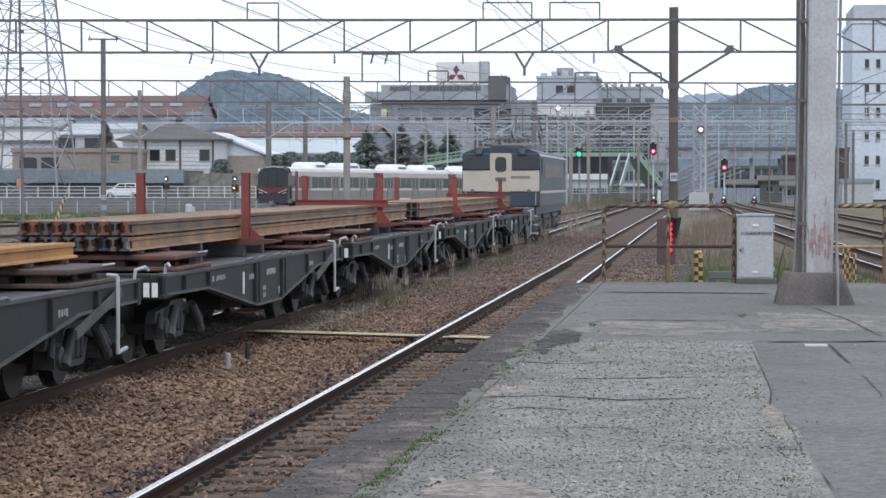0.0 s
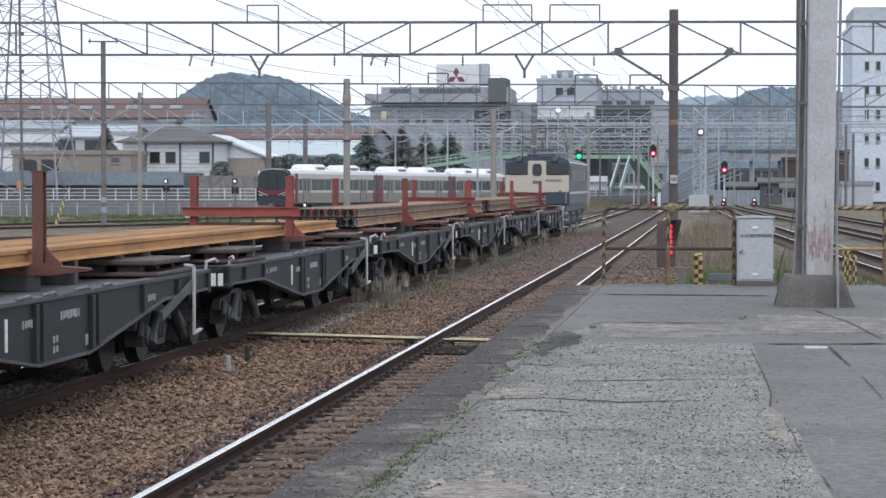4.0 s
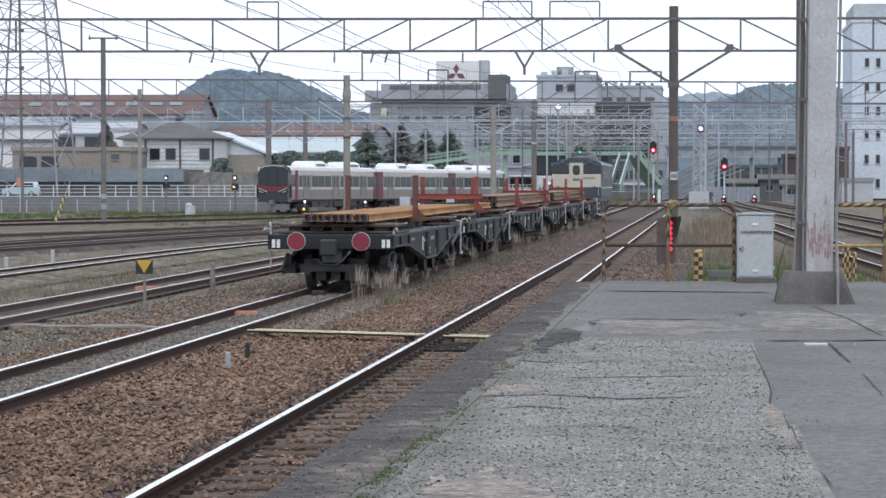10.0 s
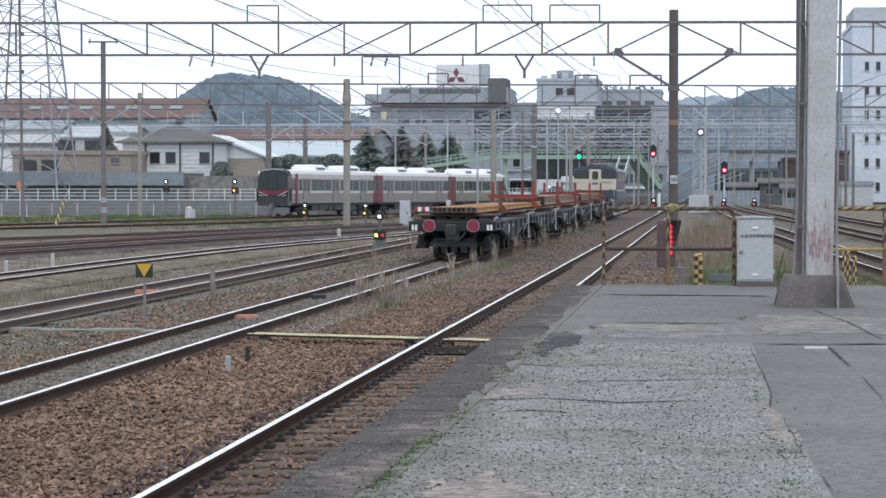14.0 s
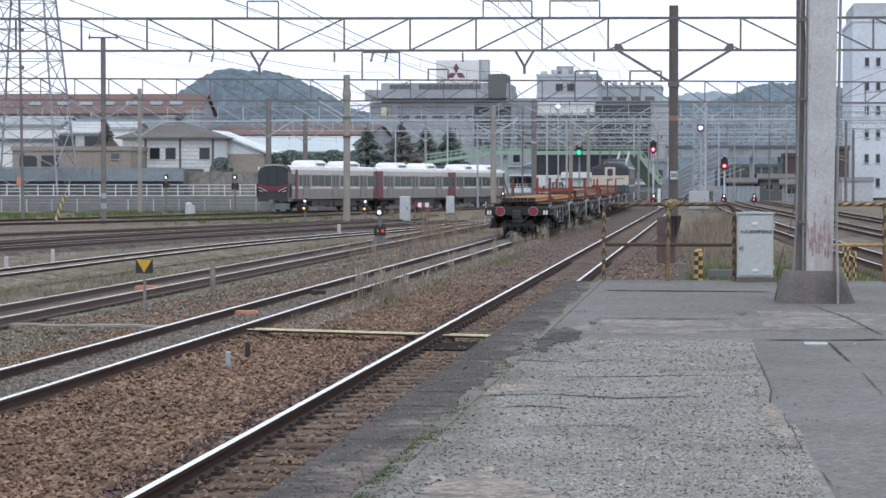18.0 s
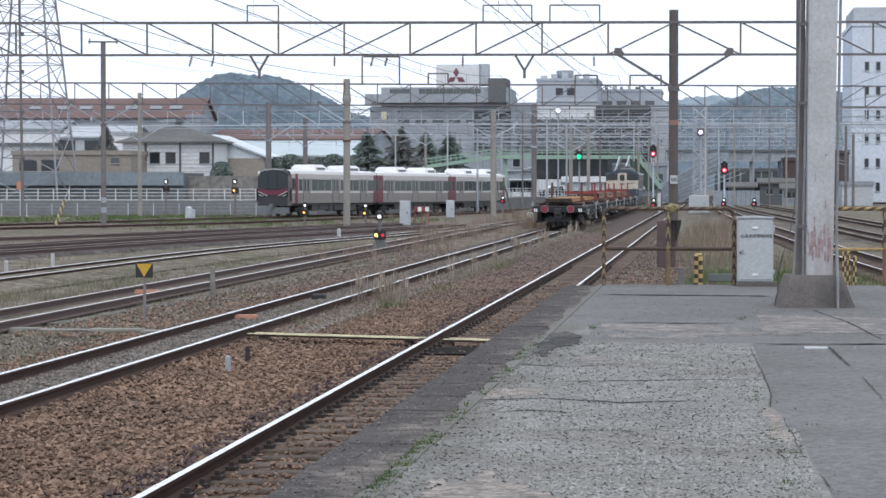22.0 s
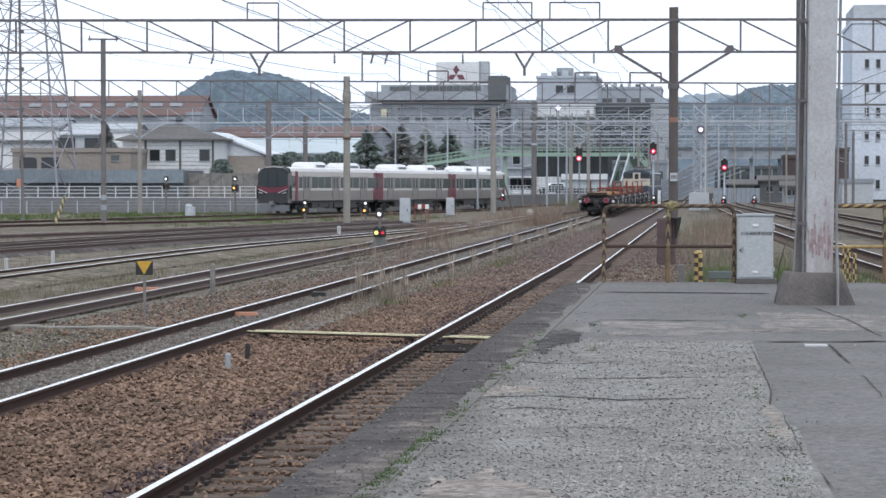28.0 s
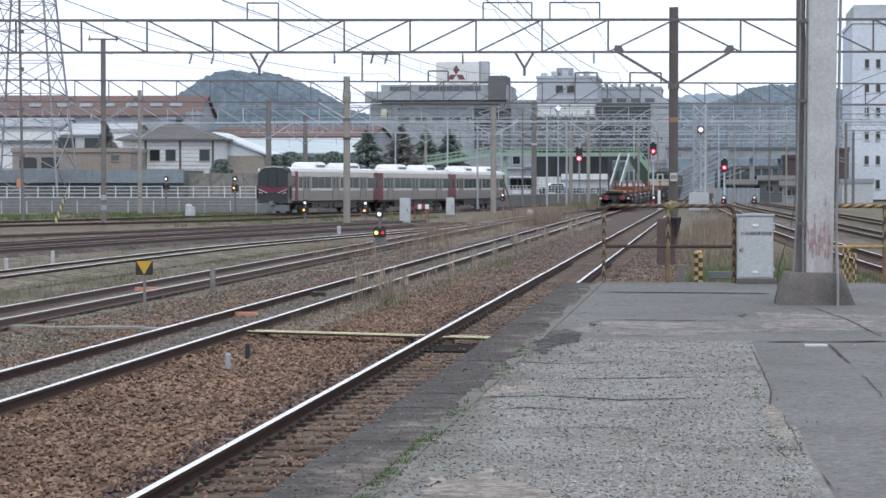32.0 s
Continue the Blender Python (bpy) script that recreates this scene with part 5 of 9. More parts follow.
def locomotive():
    w = thing("electric_locomotive", "dark blue and cream electric locomotive pulling the rail train", "locomotive")
    L, hw = 16.4, 1.45
    shell = [(-hw, 1.32), (hw, 1.32), (hw, 3.2), (hw - 0.1, 3.34), (hw - 0.45, 3.46), (0.5, 3.51), (-0.5, 3.51), (-hw + 0.45, 3.46), (-hw + 0.1, 3.34), (-hw, 3.2)]
    bm = bmesh.new()
    bm_prism(bm, shell, "y", 0.12, L - 0.12)
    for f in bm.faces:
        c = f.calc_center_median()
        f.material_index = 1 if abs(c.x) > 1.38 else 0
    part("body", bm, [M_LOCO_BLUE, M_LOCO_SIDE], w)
    for y0, y1 in ((0.1, 0.0), (L - 0.1, L)):
        lo, hi = min(y0, y1), max(y0, y1)
        bm = bmesh.new()
        bm_box(bm, -hw + 0.02, hw - 0.02, lo, hi, 1.86, 2.66)
        bevel(bm, 0.04)
        part("cream_front", bm, M_LOCO_CREAM, w)
        bm = bmesh.new()
        bm_box(bm, -hw + 0.02, hw - 0.02, lo + 0.01, hi - 0.01, 1.32, 1.85)
        bm_box(bm, -hw + 0.02, hw - 0.02, lo + 0.01, hi - 0.01, 2.67, 3.3)
        bevel(bm, 0.04)
        part("cab_front", bm, M_LOCO_BLUE, w)
        k = -1 if y1 == 0 else 1
        out = y1
        bm = bmesh.new()
        bm_box(bm, -0.41, 0.41, out - 0.03, out + 0.03, 1.86, 3.3)
        bevel(bm, 0.04, 2)
        d = part("cab_door", bm, M_LOCO_CREAM, w)
        bm = bmesh.new()
        bm_prism(bm, [(-0.21, 2.72), (-0.17, 2.64), (-0.09, 2.6), (0.09, 2.6), (0.17, 2.64), (0.21, 2.72), (0.21, 3.04), (0.17, 3.12), (0.09, 3.16), (-0.09, 3.16), (-0.17, 3.12), (-0.21, 3.04)], "y", out - 0.04, out + 0.04)
        part("door_pane", bm, M_GLASS, d)
        bm = bmesh.new()
        bm_box(bm, -0.2, 0.2, out - 0.036, out + 0.036, 2.25, 2.4)
        part("door_plate", bm, M_LOCO_GREY, d)
        for s in (-1, 1):
            bm = bmesh.new()
            bm_box(bm, s * 0.88 - 0.47, s * 0.88 + 0.47, out - 0.02, out + 0.02, 2.7, 3.14)
            bevel(bm, 0.05, 2)
            part("windscreen", bm, M_GLASS, w)
            bm = bmesh.new()
            disc(bm, (s * 0.8, out - k * 0.02, 3.38), 0.14, 0.24)
            h = part("headlight", bm, M_LOCO_BLUE, w)
            bm = bmesh.new()
            disc(bm, (s * 0.8, out + k * 0.11, 3.38), 0.11, 0.02)
            part("lens", bm, M_GLASS_PALE, h)
            bm = bmesh.new()
            disc(bm, (s * 1.05, out + k * 0.02, 1.9), 0.075, 0.12)
            part("tail_lamp", bm, M_LOCO_GREY, w)
            bm = bmesh.new()
            bm_rod(bm, (s * 1.3, out + k * 0.06, 1.36), (s * 1.3, out + k * 0.06, 1.95), 0.016, None, 6)
            part("handrail", bm, M_TIN, w)
        bm = bmesh.new()
        bm_box(bm, 0.1, 1.1, out - 0.012, out + 0.012, 2.36, 2.46)
        part("number_bar", bm, M_EMU_STEEL, w)
        bm = bmesh.new()
        bm_box(bm, -1.25, 1.25, min(out, out + k * 0.12), max(out, out + k * 0.12), 0.8, 1.31)
        bm_box(bm, -1.1, 1.1, out + k * 0.05 - 0.05, out + k * 0.05 + 0.05, 0.2, 0.6)
        bm_box(bm, -0.16, 0.16, out + k * 0.25 - 0.2, out + k * 0.25 + 0.2, 0.72, 1.02)
        part("buffer_beam", bm, M_LOCO_GREY, w)
    for s in (-1, 1):
        bm = bmesh.new()
        bm_box(bm, s * hw - 0.012, s * hw + 0.012, 0.15, L - 0.15, 1.8, 1.9)
        part("cream_stripe", bm, M_LOCO_CREAM, w)
        for i in range(9):
            y = 2.6 + i * 1.25
            bm = bmesh.new()
            bm_box(bm, s * hw - 0.012, s * hw + 0.012, y, y + 0.85, 2.35, 2.95)
            g = part("air_grille", bm, M_LOCO_GREY, w)
            bm = bmesh.new()
            for q in range(4):
                bm_box(bm, s * hw - 0.022, s * hw + 0.022, y + 0.04 + q * 0.2, y + 0.16 + q * 0.2, 2.4, 2.9)
            part("louvre", bm, M_EMU_STEEL, g)
        for y in (1.0, L - 1.0):
            bm = bmesh.new()
            bm_box(bm, s * hw - 0.015, s * hw + 0.015, y - 0.38, y + 0.38, 2.5, 3.1)
            part("cab_window", bm, M_GLASS, w)
        # the gutter's white also paints the highlight along the roof edge
        bm = bmesh.new()
        bm_box(bm, s * (hw - 0.02) - 0.03, s * (hw - 0.02) + 0.03, 0.15, L - 0.15, 3.2, 3.26)
        part("roof_gutter", bm, M_EMU_ROOF, w)
    for y in (2.9, 8.2, 13.5):
        bogie(w, y, 1.15, M_LOCO_BOGIE)
        for s in (-1, 1):
            bm = bmesh.new()
            bm_box(bm, s * 1.12 - 0.05, s * 1.12 + 0.05, y - 1.9, y + 1.9, 0.8, 0.98)
            for k in (-1.75, 1.75):
                bm_box(bm, s * 1.15 - 0.05, s * 1.15 + 0.05, y + k - 0.09, y + k + 0.09, 0.34, 0.85)
            for k in (-1.15, 1.15):
                for q in (-0.26, 0.26):
                    bm_rod(bm, (s * 1.17, y + k + q, 0.45), (s * 1.17, y + k + q, 0.82), 0.075, None, 8)
            bm_rod(bm, (s * 1.2, y - 0.5, 0.55), (s * 1.2, y + 0.5, 0.7), 0.05, None, 8)
            part("bogie_frame", bm, M_LOCO_BOGIE, w)
            for k in (-1.15, 1.15):
                bm = bmesh.new()
                disc(bm, (s * 0.66, y + k, 0.56), 0.56, 0.06, "x", 20)
                part("spoked_wheel", bm, M_LOCO_BOGIE, w)
    for y, flip in ((3.4, 1), (13.0, -1)):
        bm = bmesh.new()
        for e in (-0.9, 0.9):
            bm_rod(bm, (-0.62, y + e, 3.62), (0.62, y + e, 3.62), 0.03, None, 6)
        for s in (-0.6, 0.6):
            bm_rod(bm, (s, y - 0.92, 3.62), (s, y + 0.92, 3.62), 0.03, None, 6)
        p = part("pantograph", bm, M_TRUSS, w)
        for s in (-0.6, 0.6):
            for e in (-0.5, 0.5):
                rod_part("insulator", (s, y + e, 3.46), (s, y + e, 3.6), 0.05, M_TRUSS, p, n=6)
            if flip > 0:
                rod_part("lower_arm", (s, y - 0.8, 3.66), (s * 0.9, y + 0.6, 3.75), 0.025, M_TRUSS, p, n=6)
                rod_part("upper_arm", (s * 0.9, y + 0.6, 3.75), (s * 0.7, y - 0.6, 3.84), 0.02, M_TRUSS, p, n=6)
            else:
                for e in (-1.0, 1.0):
                    rod_part("lower_arm", (s, y + 0.2 - 0.4 * e, 3.64), (s * 0.95, y + e, 4.35), 0.03, M_TRUSS, p, n=6)
                    rod_part("upper_arm", (s * 0.95, y + e, 4.35), (s * 0.75, y + 0.2, 5.02), 0.022, M_TRUSS, p, n=6)
        for e, z in (((-0.6, 3.86),) if flip > 0 else ((-0.05, 5.06), (0.4, 5.06))):
            rod_part("collector_bar", (-0.88, y + e, z), (0.88, y + e, z), 0.03, M_TRUSS, p, n=6)
    for s in (-1, 1):
        box_part("underframe", s * 1.2 - 0.1, s * 1.2 + 0.1, 0.2, L - 0.2, 1.02, 1.32, M_LOCO_BLUE, w)
        for k in range(3):
            box_part("corner_step", s * 1.28 - 0.1, s * 1.28 + 0.1, 0.12, 0.2, 0.3 + k * 0.32, 0.36 + k * 0.32, M_TIN, w)
    for k in range(9):
        bm = bmesh.new()
        y = 4.6 + k * 0.9
        bm_rod(bm, (-0.45 + 0.3 * (k % 3), y, 3.48), (-0.45 + 0.3 * (k % 3), y, 3.95), 0.05, None, 8)
        for q in range(3):
            bm_rod(bm, (-0.45 + 0.3 * (k % 3), y, 3.6 + q * 0.11), (-0.45 + 0.3 * (k % 3), y, 3.64 + q * 0.11), 0.1, None, 8)
        part("roof_insulator", bm, M_INSULATOR, w)
    for s in (-0.4, 0.25):
        rod_part("roof_cable", (s, 4.2, 3.97), (s, 12.4, 3.97), 0.025, M_TRUSS, w)
    for y, l, h in ((5.6, 1.6, 0.24), (8.2, 2.4, 0.3), (10.8, 1.6, 0.24)):
        bm = bmesh.new()
        bm_box(bm, -0.8, 0.8, y - l / 2, y + l / 2, 3.45, 3.5 + h)
        bevel(bm, 0.05)
        part("roof_box", bm, M_LOCO_GREY, w)
    return w


first, third = wagon(M_BOLSTER_DARK), wagon(M_BOLSTER)
wagons = [first, copy_thing(first, pose(0, 0, 0)), third] + [copy_thing(third, pose(0, 0, 0)) for _ in range(3)]
tagged(first, "dark grey tail wagon with two red end discs, loaded with rails")
for s in (-1, 1):
    bm = bmesh.new()
    disc(bm, (s * 0.665, -0.3, 0.99), 0.178, 0.02, "y", 32)
    d = part("tail_disc", bm, M_RED_DISC, first, "round red tail disc")
    bm = bmesh.new()
    disc(bm, (s * 0.665, -0.29, 0.99), 0.19, 0.025, "y", 32)
    bm_box(bm, s * 0.665 - 0.02, s * 0.665 + 0.02, -0.28, 0.0, 0.97, 1.01)
    part("disc_rim", bm, M_TRUSS_PALE, d)
bare, beamed, rusty = stanchions(False, M_RED_STEEL, "faded red"), stanchions(True, M_RED_STEEL, "faded red"), stanchions(False, M_RUST_POST, "rust-brown")
frames = [(rusty, 7.8), (beamed, 23.0), (bare, 38.4), (copy_thing(beamed, pose(0, 0, 0)), 53.4), (copy_thing(bare, pose(0, 0, 0)), 68.7), (copy_thing(beamed, pose(0, 0, 0)), 83.2)]
loads = [(rail_load(1, M_RUST_RAIL, "single layer of long orange-rusted rails across two wagons", -0.95), 1.5),
         (rail_load(2, M_BROWN_RAIL, "two layers of long brown steel rails across two wagons"), 31.45),
         (rail_load(2, M_BROWN_RAIL, "stacked long brown steel rails behind the locomotive"), 61.2)]
loco = locomotive()

# seconds and the place of the tail along the line
RUN = [(0, -2.33), (1, 2.26), (2, 7.01), (3, 11.89), (4, 16.91), (5, 22.06), (6, 27.33), (7, 32.71), (8, 38.20), (9, 43.79), (10, 49.49), (11, 55.28), (12, 61.17), (13, 67.14), (14, 73.21), (15, 79.37), (16, 85.61), (17, 91.95), (18, 98.38), (19, 104.90), (20, 111.52), (21, 118.23), (22, 125.05), (23, 131.97), (24, 139.01), (25, 146.16), (26, 153.43), (27, 160.84), (28, 168.39), (29, 176.08), (30, 183.93), (31, 191.94), (32, 200.13)]


def on_way(tail, fore, aft):
    """The pose of a thing whose two bogies stand at these distances before its own end, on the line."""
    a, b = Vector((way_x(tail + aft), tail + aft, 0)), Vector((way_x(tail + fore), tail + fore, 0))
    d = (b - a).normalized()
    o = a - d * aft
    return pose(o.x, o.y, 0, 0, 0, math.degrees(math.atan2(-d.x, d.y)))


def motions():
    for k, w in enumerate(wagons):
        walk(w, [(t, on_way(s + k * PITCH, 12.25, 1.85)) for t, s in RUN])
    for f, at in frames:
        walk(f, [(t, on_way(s + at, 6.0, -4.0)) for t, s in RUN])
    for f, at in loads:
        walk(f, [(t, on_way(s + at, 22.0, 3.0)) for t, s in RUN])
    walk(loco, [(t, on_way(s + 6 * PITCH + 0.9, 13.5, 2.9)) for t, s in RUN])
    walk(vane, [(0, VANE), (26.3, VANE), (26.4, VANE @ pose(0, 0, 0, 60)), (26.5, VANE @ pose(0, 0, 0, 120)), (26.6, VANE @ pose(0, 0, 0, 180)), (32, VANE @ pose(0, 0, 0, 180))])
    # the warning lamps burn steadily, then flash every two seconds once the train is over the points, imitated by
    # turning the board
    turns = [(0, 0)]
    for t in (18, 20, 22, 24, 26, 28, 30):
        turns += [(t - 0.35, 0), (t - 0.25, 60), (t - 0.2, 120), (t - 0.1, 180), (t + 0.15, 180), (t + 0.25, 240), (t + 0.3, 300), (t + 0.4, 360)]
    turns += [(31.65, 0), (31.75, 60), (31.8, 120), (31.9, 180), (32, 180)]
    walk(strip, [(t, LAMP_BOARD @ pose(0, 0, 0, 0, 0, a)) for t, a in turns])
    # two shunting signals change their lower light, imitated by turning an added black back forward
    for o, c in BLINKING:
        turns = [(0, 0), (0.3, 0), (0.4, 60), (0.5, 120), (0.6, 180), (9.2, 180), (9.3, 240), (9.4, 300), (9.5, 360), (15.2, 360), (15.3, 420), (15.4, 480), (15.5, 540), (19.3, 540), (19.4, 600), (19.5, 660), (19.6, 720), (32, 720)]
        walk(o, [(t, Matrix.Translation(c) @ pose(0, 0, 0, 0, 0, a) @ Matrix.Translation(-c)) for t, a in turns])
    walk(white_car, [(t, on_lane(15.8 + 7.8 * t)) for t in range(33)])
    walk(blue_car, [(t, on_lane(12.7 + 6.57 * (t - 8))) for t in range(33)])

# ---- overhead line: portal gantries, masts, wires ----


def strut(name, base, a, b, w, mat):
    return bar_part(name, a, b, w, mat, base)


def gantry(y, z1, depth, x0, x1, panel, phase, flip, masts, mat, label, lattice=(), skew=(0.0, 0.0), knee_mat=None):
    """A truss beam across the tracks with its masts. flip: the x where the diagonals turn. masts: x, radius, top, colour, knee."""
    g = thing("line_gantry", label, "gantry", pose(skew[0], y, 0, 0, 0, skew[1]) @ pose(-skew[0], 0, 0), group="overhead line gantries")
    z0 = z1 - depth
    w = 0.09
    strut("top_chord", g, (x0, 0, z1), (x1, 0, z1), w, mat)
    strut("bottom_chord", g, (x0, 0, z0), (x1, 0, z0), w * 0.9, mat)
    n0, n1 = math.ceil((x0 - phase) / panel), math.floor((x1 - phase) / panel)
    for k in range(n0, n1 + 1):
        x = phase + k * panel
        strut("post", g, (x, 0, z0), (x, 0, z1), w * 0.7, mat)
        if x + panel <= x1:
            down = any(a <= x + panel / 2 < b for a, b in flip)
            strut("diagonal", g, (x, 0, z1 if down else z0), (x + panel, 0, z0 if down else z1), w * 0.62, mat)
    for x, r, top, m, knee in masts:
        zb = ground_z(x, y)
        bm = bmesh.new()
        bm_rod(bm, (x, 0.12, zb), (x, 0.12, top), r * 1.06, r, 12)
        part("mast", bm, m, g)
        if knee:
            for s in (-1, 1):
                strut("knee_brace", g, (x + s * knee, 0, z0), (x, 0, z0 - knee * 0.6), w, knee_mat or mat)
                bm = bmesh.new()
                bm_prism(bm, [(x + s * (knee - 0.25), z0 + 0.03), (x + s * (knee + 0.12), z0 + 0.03), (x + s * (knee + 0.1), z0 + 0.24), (x + s * (knee - 0.1), z0 + 0.24)], "y", -0.03, 0.03)
                part("gusset", bm, mat, g)
            bm = bmesh.new()
            bm_rod(bm, (x, 0.12, z0 - knee * 0.6 - 0.1), (x, 0.12, z0 - knee * 0.6 + 0.08), r * 1.25, None, 12)
            part("collar", bm, mat, g)
    for x, half in lattice:
        zb = ground_z(x, y)
        for sx in (-half, half):
            for sy in (-half, half):
                strut("lattice_leg", g, (x + sx, sy, zb), (x + sx, sy, z1 + 0.4), 0.14, mat)
        z, k = zb, 0
        while z < z1 - 0.5:
            s = 1 if k % 2 else -1
            for sy in (-half, half):
                strut("lattice_brace", g, (x - s * half, sy, z), (x + s * half, sy, z + 0.9), 0.1, mat)
                strut("lattice_brace", g, (x + s * half, sy, z), (x - s * half, sy, z + 0.9), 0.1, mat)
                strut("lattice_rung", g, (x - half, sy, z), (x + half, sy, z), 0.08, mat)
            z, k = z + 0.9, k + 1
    return g


G1, G2, G3 = 88.0, 147.0, 210.0
g1 = gantry(G1, 8.078, 1.162, -34, 12, 2.381, -15.516, ((-40, -15.516), (-1.293, 30)),
            [(-1.242, 0.165, 8.529, M_BROWN_STEEL, 2.03), (-31, 0.27, 8.6, M_BROWN_STEEL, 0)], M_TRUSS, "long truss gantry over the tracks on a brown steel mast", skew=(-10.6, 5.0))
# orange band and small plate on the mast
gx = -1.242
bm = bmesh.new()
bm_rod(bm, (gx, 0.12, 4.38), (gx, 0.12, 4.561), 0.178, None, 16)
part("painted_ring", bm, M_RING, g1, "faded orange ring")
box_part("number_plate", gx - 0.13, gx + 0.13, -0.12, -0.1, 2.261, 2.563, M_W_PALE, g1)
for k in range(3):
    box_part("plate_bar", gx - 0.095 + k * 0.07, gx - 0.045 + k * 0.07, -0.124, -0.121, 2.34, 2.48, M_DARK_POLE, g1)
# insulator frames on and under the beam
for a, b in ((-16.642, -15.516), (-8.117, -6.363), (-5.711, -3.918)):
    z = 8.078
    h = z + 0.62
    bm = bmesh.new()
    for x in (a, b):
        bm_bar(bm, (x, 0, z), (x, 0, h), 0.05)
    bm_bar(bm, (a, 0, h), (b, 0, h), 0.05)
    part("top_frame", bm, M_TRUSS, g1)
for c in (-16.212, -6.628):
    z = 6.916
    bm = bmesh.new()
    for s in (-1, 1):
        bm_bar(bm, (c + s * 0.34, 0, z), (c, 0, z - 0.58), 0.08)
    bm_bar(bm, (c, 0, z - 0.5), (c, 0, z - 0.85), 0.1)
    part("wire_hanger", bm, M_TRUSS, g1)


def insulator(x, y, z, lean, g):
    bm = bmesh.new()
    a, b = Vector((x, y, z)), Vector((x - lean, y, z - 0.38))
    bm_rod(bm, a, b, 0.02, None, 6)
    for k in range(4):
        p = a + (b - a) * (0.25 + 0.2 * k)
        bm_rod(bm, p - (b - a) * 0.04, p + (b - a) * 0.04, 0.05, None, 8)
    part("insulator", bm, M_INSULATOR, g)


for px in (-18.651, -17.851, -12.079, -11.568):
    insulator(px, 0, 6.875, 0.1, g1)
for px in (-13.49, -8.851, -4.121):
    insulator(px, 0, 6.875, 0.0, g1)
g2 = gantry(G2, 8.387, 1.288, -54, 22, 2.034, -1.704, ((-60, -19), (-5, 6)),
       [(-36.617, 0.15, 10.837, M_DARK_POLE, 1.967), (-21.875, 0.2, 8.695, M_WOOD_POLE, 1.695), (14.5, 0.25, 8.8, M_WOOD_POLE, 1.8)], M_TRUSS,
       "grey truss gantry over the yard tracks on concrete masts", skew=(-27.8, 12.0), knee_mat=M_TRUSS_PALE)
for a, b, h in [(-20.94, -18.655, 10.062), (-16.884, -15.666, 9.048), (-7.791, -6.418, 8.985), (-4.37, -2.424, 9.001)]:
    bm = bmesh.new()
    for x in (a, b):
        bm_bar(bm, (x, 0, 8.387), (x, 0, h), 0.09)
    bm_bar(bm, (a, 0, h), (b, 0, h), 0.09)
    part("top_frame", bm, M_TRUSS, g2)
x = -36.617
bar_part("crossarm", (x - 0.9, 0, 10.871), (x + 0.9, 0, 10.871), 0.09, M_TRUSS, g2)
for s in (-0.8, 0.8):
    insulator(x + s, 0, 11.113, 0.0, g2)
for z0, z1 in ((0.539, 0.885), (1.162, 1.473)):
    bm = bmesh.new()
    bm_rod(bm, (x, 0.12, z0), (x, 0.12, z1), 0.175, None, 14)
    part("painted_ring", bm, M_W_GREY, g2)
for z0, z1, r0, r1 in ((7.0, 7.45, 0.2, 0.27), (7.45, 8.0, 0.27, 0.2), (5.4, 5.9, 0.205, 0.23), (5.9, 6.4, 0.23, 0.205)):
    rod_part("pole_collar", (-21.875, 0.12, z0), (-21.875, 0.12, z1), r0, M_WOOD_POLE, g2, "concrete pole collar", r1=r1, n=12)
rod_part("clamp_ring", (-21.875, 0.12, 4.85), (-21.875, 0.12, 4.98), 0.24, M_RUST_POST, g2, "rusty clamp ring", n=12)
gantry(G3, 8.732, 1.308, -64, 26, 2.228, -38.058, ((-70, -30), (-18, -8), (2, 30)),
       [(-49.476, 0.19, 10.285, M_WOOD_POLE, 2.18), (-38.067, 0.24, 9.357, M_DARK_POLE, 2.18), (-18.464, 0.24, 8.704, M_WOOD_POLE, 2.034), (24, 0.28, 9, M_WOOD_POLE, 0)],
       M_TRUSS_PALE, "pale grey truss gantry with a lattice mast", lattice=((-0.825, 0.5),))
gantry(265.0, 8.934, 1.222, -50, 24, 2.2, -18.881, ((-50, -20), (0, 30)),
       [(-43.963, 0.25, 9.55, M_DARK_POLE, 2.0), (-18.877, 0.27, 11.004, M_DARK_POLE, 2.2), (22, 0.27, 8.6, M_WOOD_POLE, 0)], M_TRUSS_PALE, "far grey truss gantry over the station throat")
gantry(320.0, 9.002, 1.181, -38, 30, 2.214, -17.996, ((-50, -10), (10, 30)),
       [(-17.99, 0.25, 10, M_WOOD_POLE, 2.0), (28, 0.27, 9, M_WOOD_POLE, 0)], M_TRUSS_PALE, "distant truss gantry before the footbridge", lattice=((-27.615, 0.6),))
gantry(380.0, 9.048, 1.227, -40, 34, 2.279, -15.247, ((-50, 0),), [(32, 0.27, 9, M_WOOD_POLE, 0), (-39, 0.27, 9, M_WOOD_POLE, 0)], M_TRUSS_PALE, "distant truss gantry near the station")

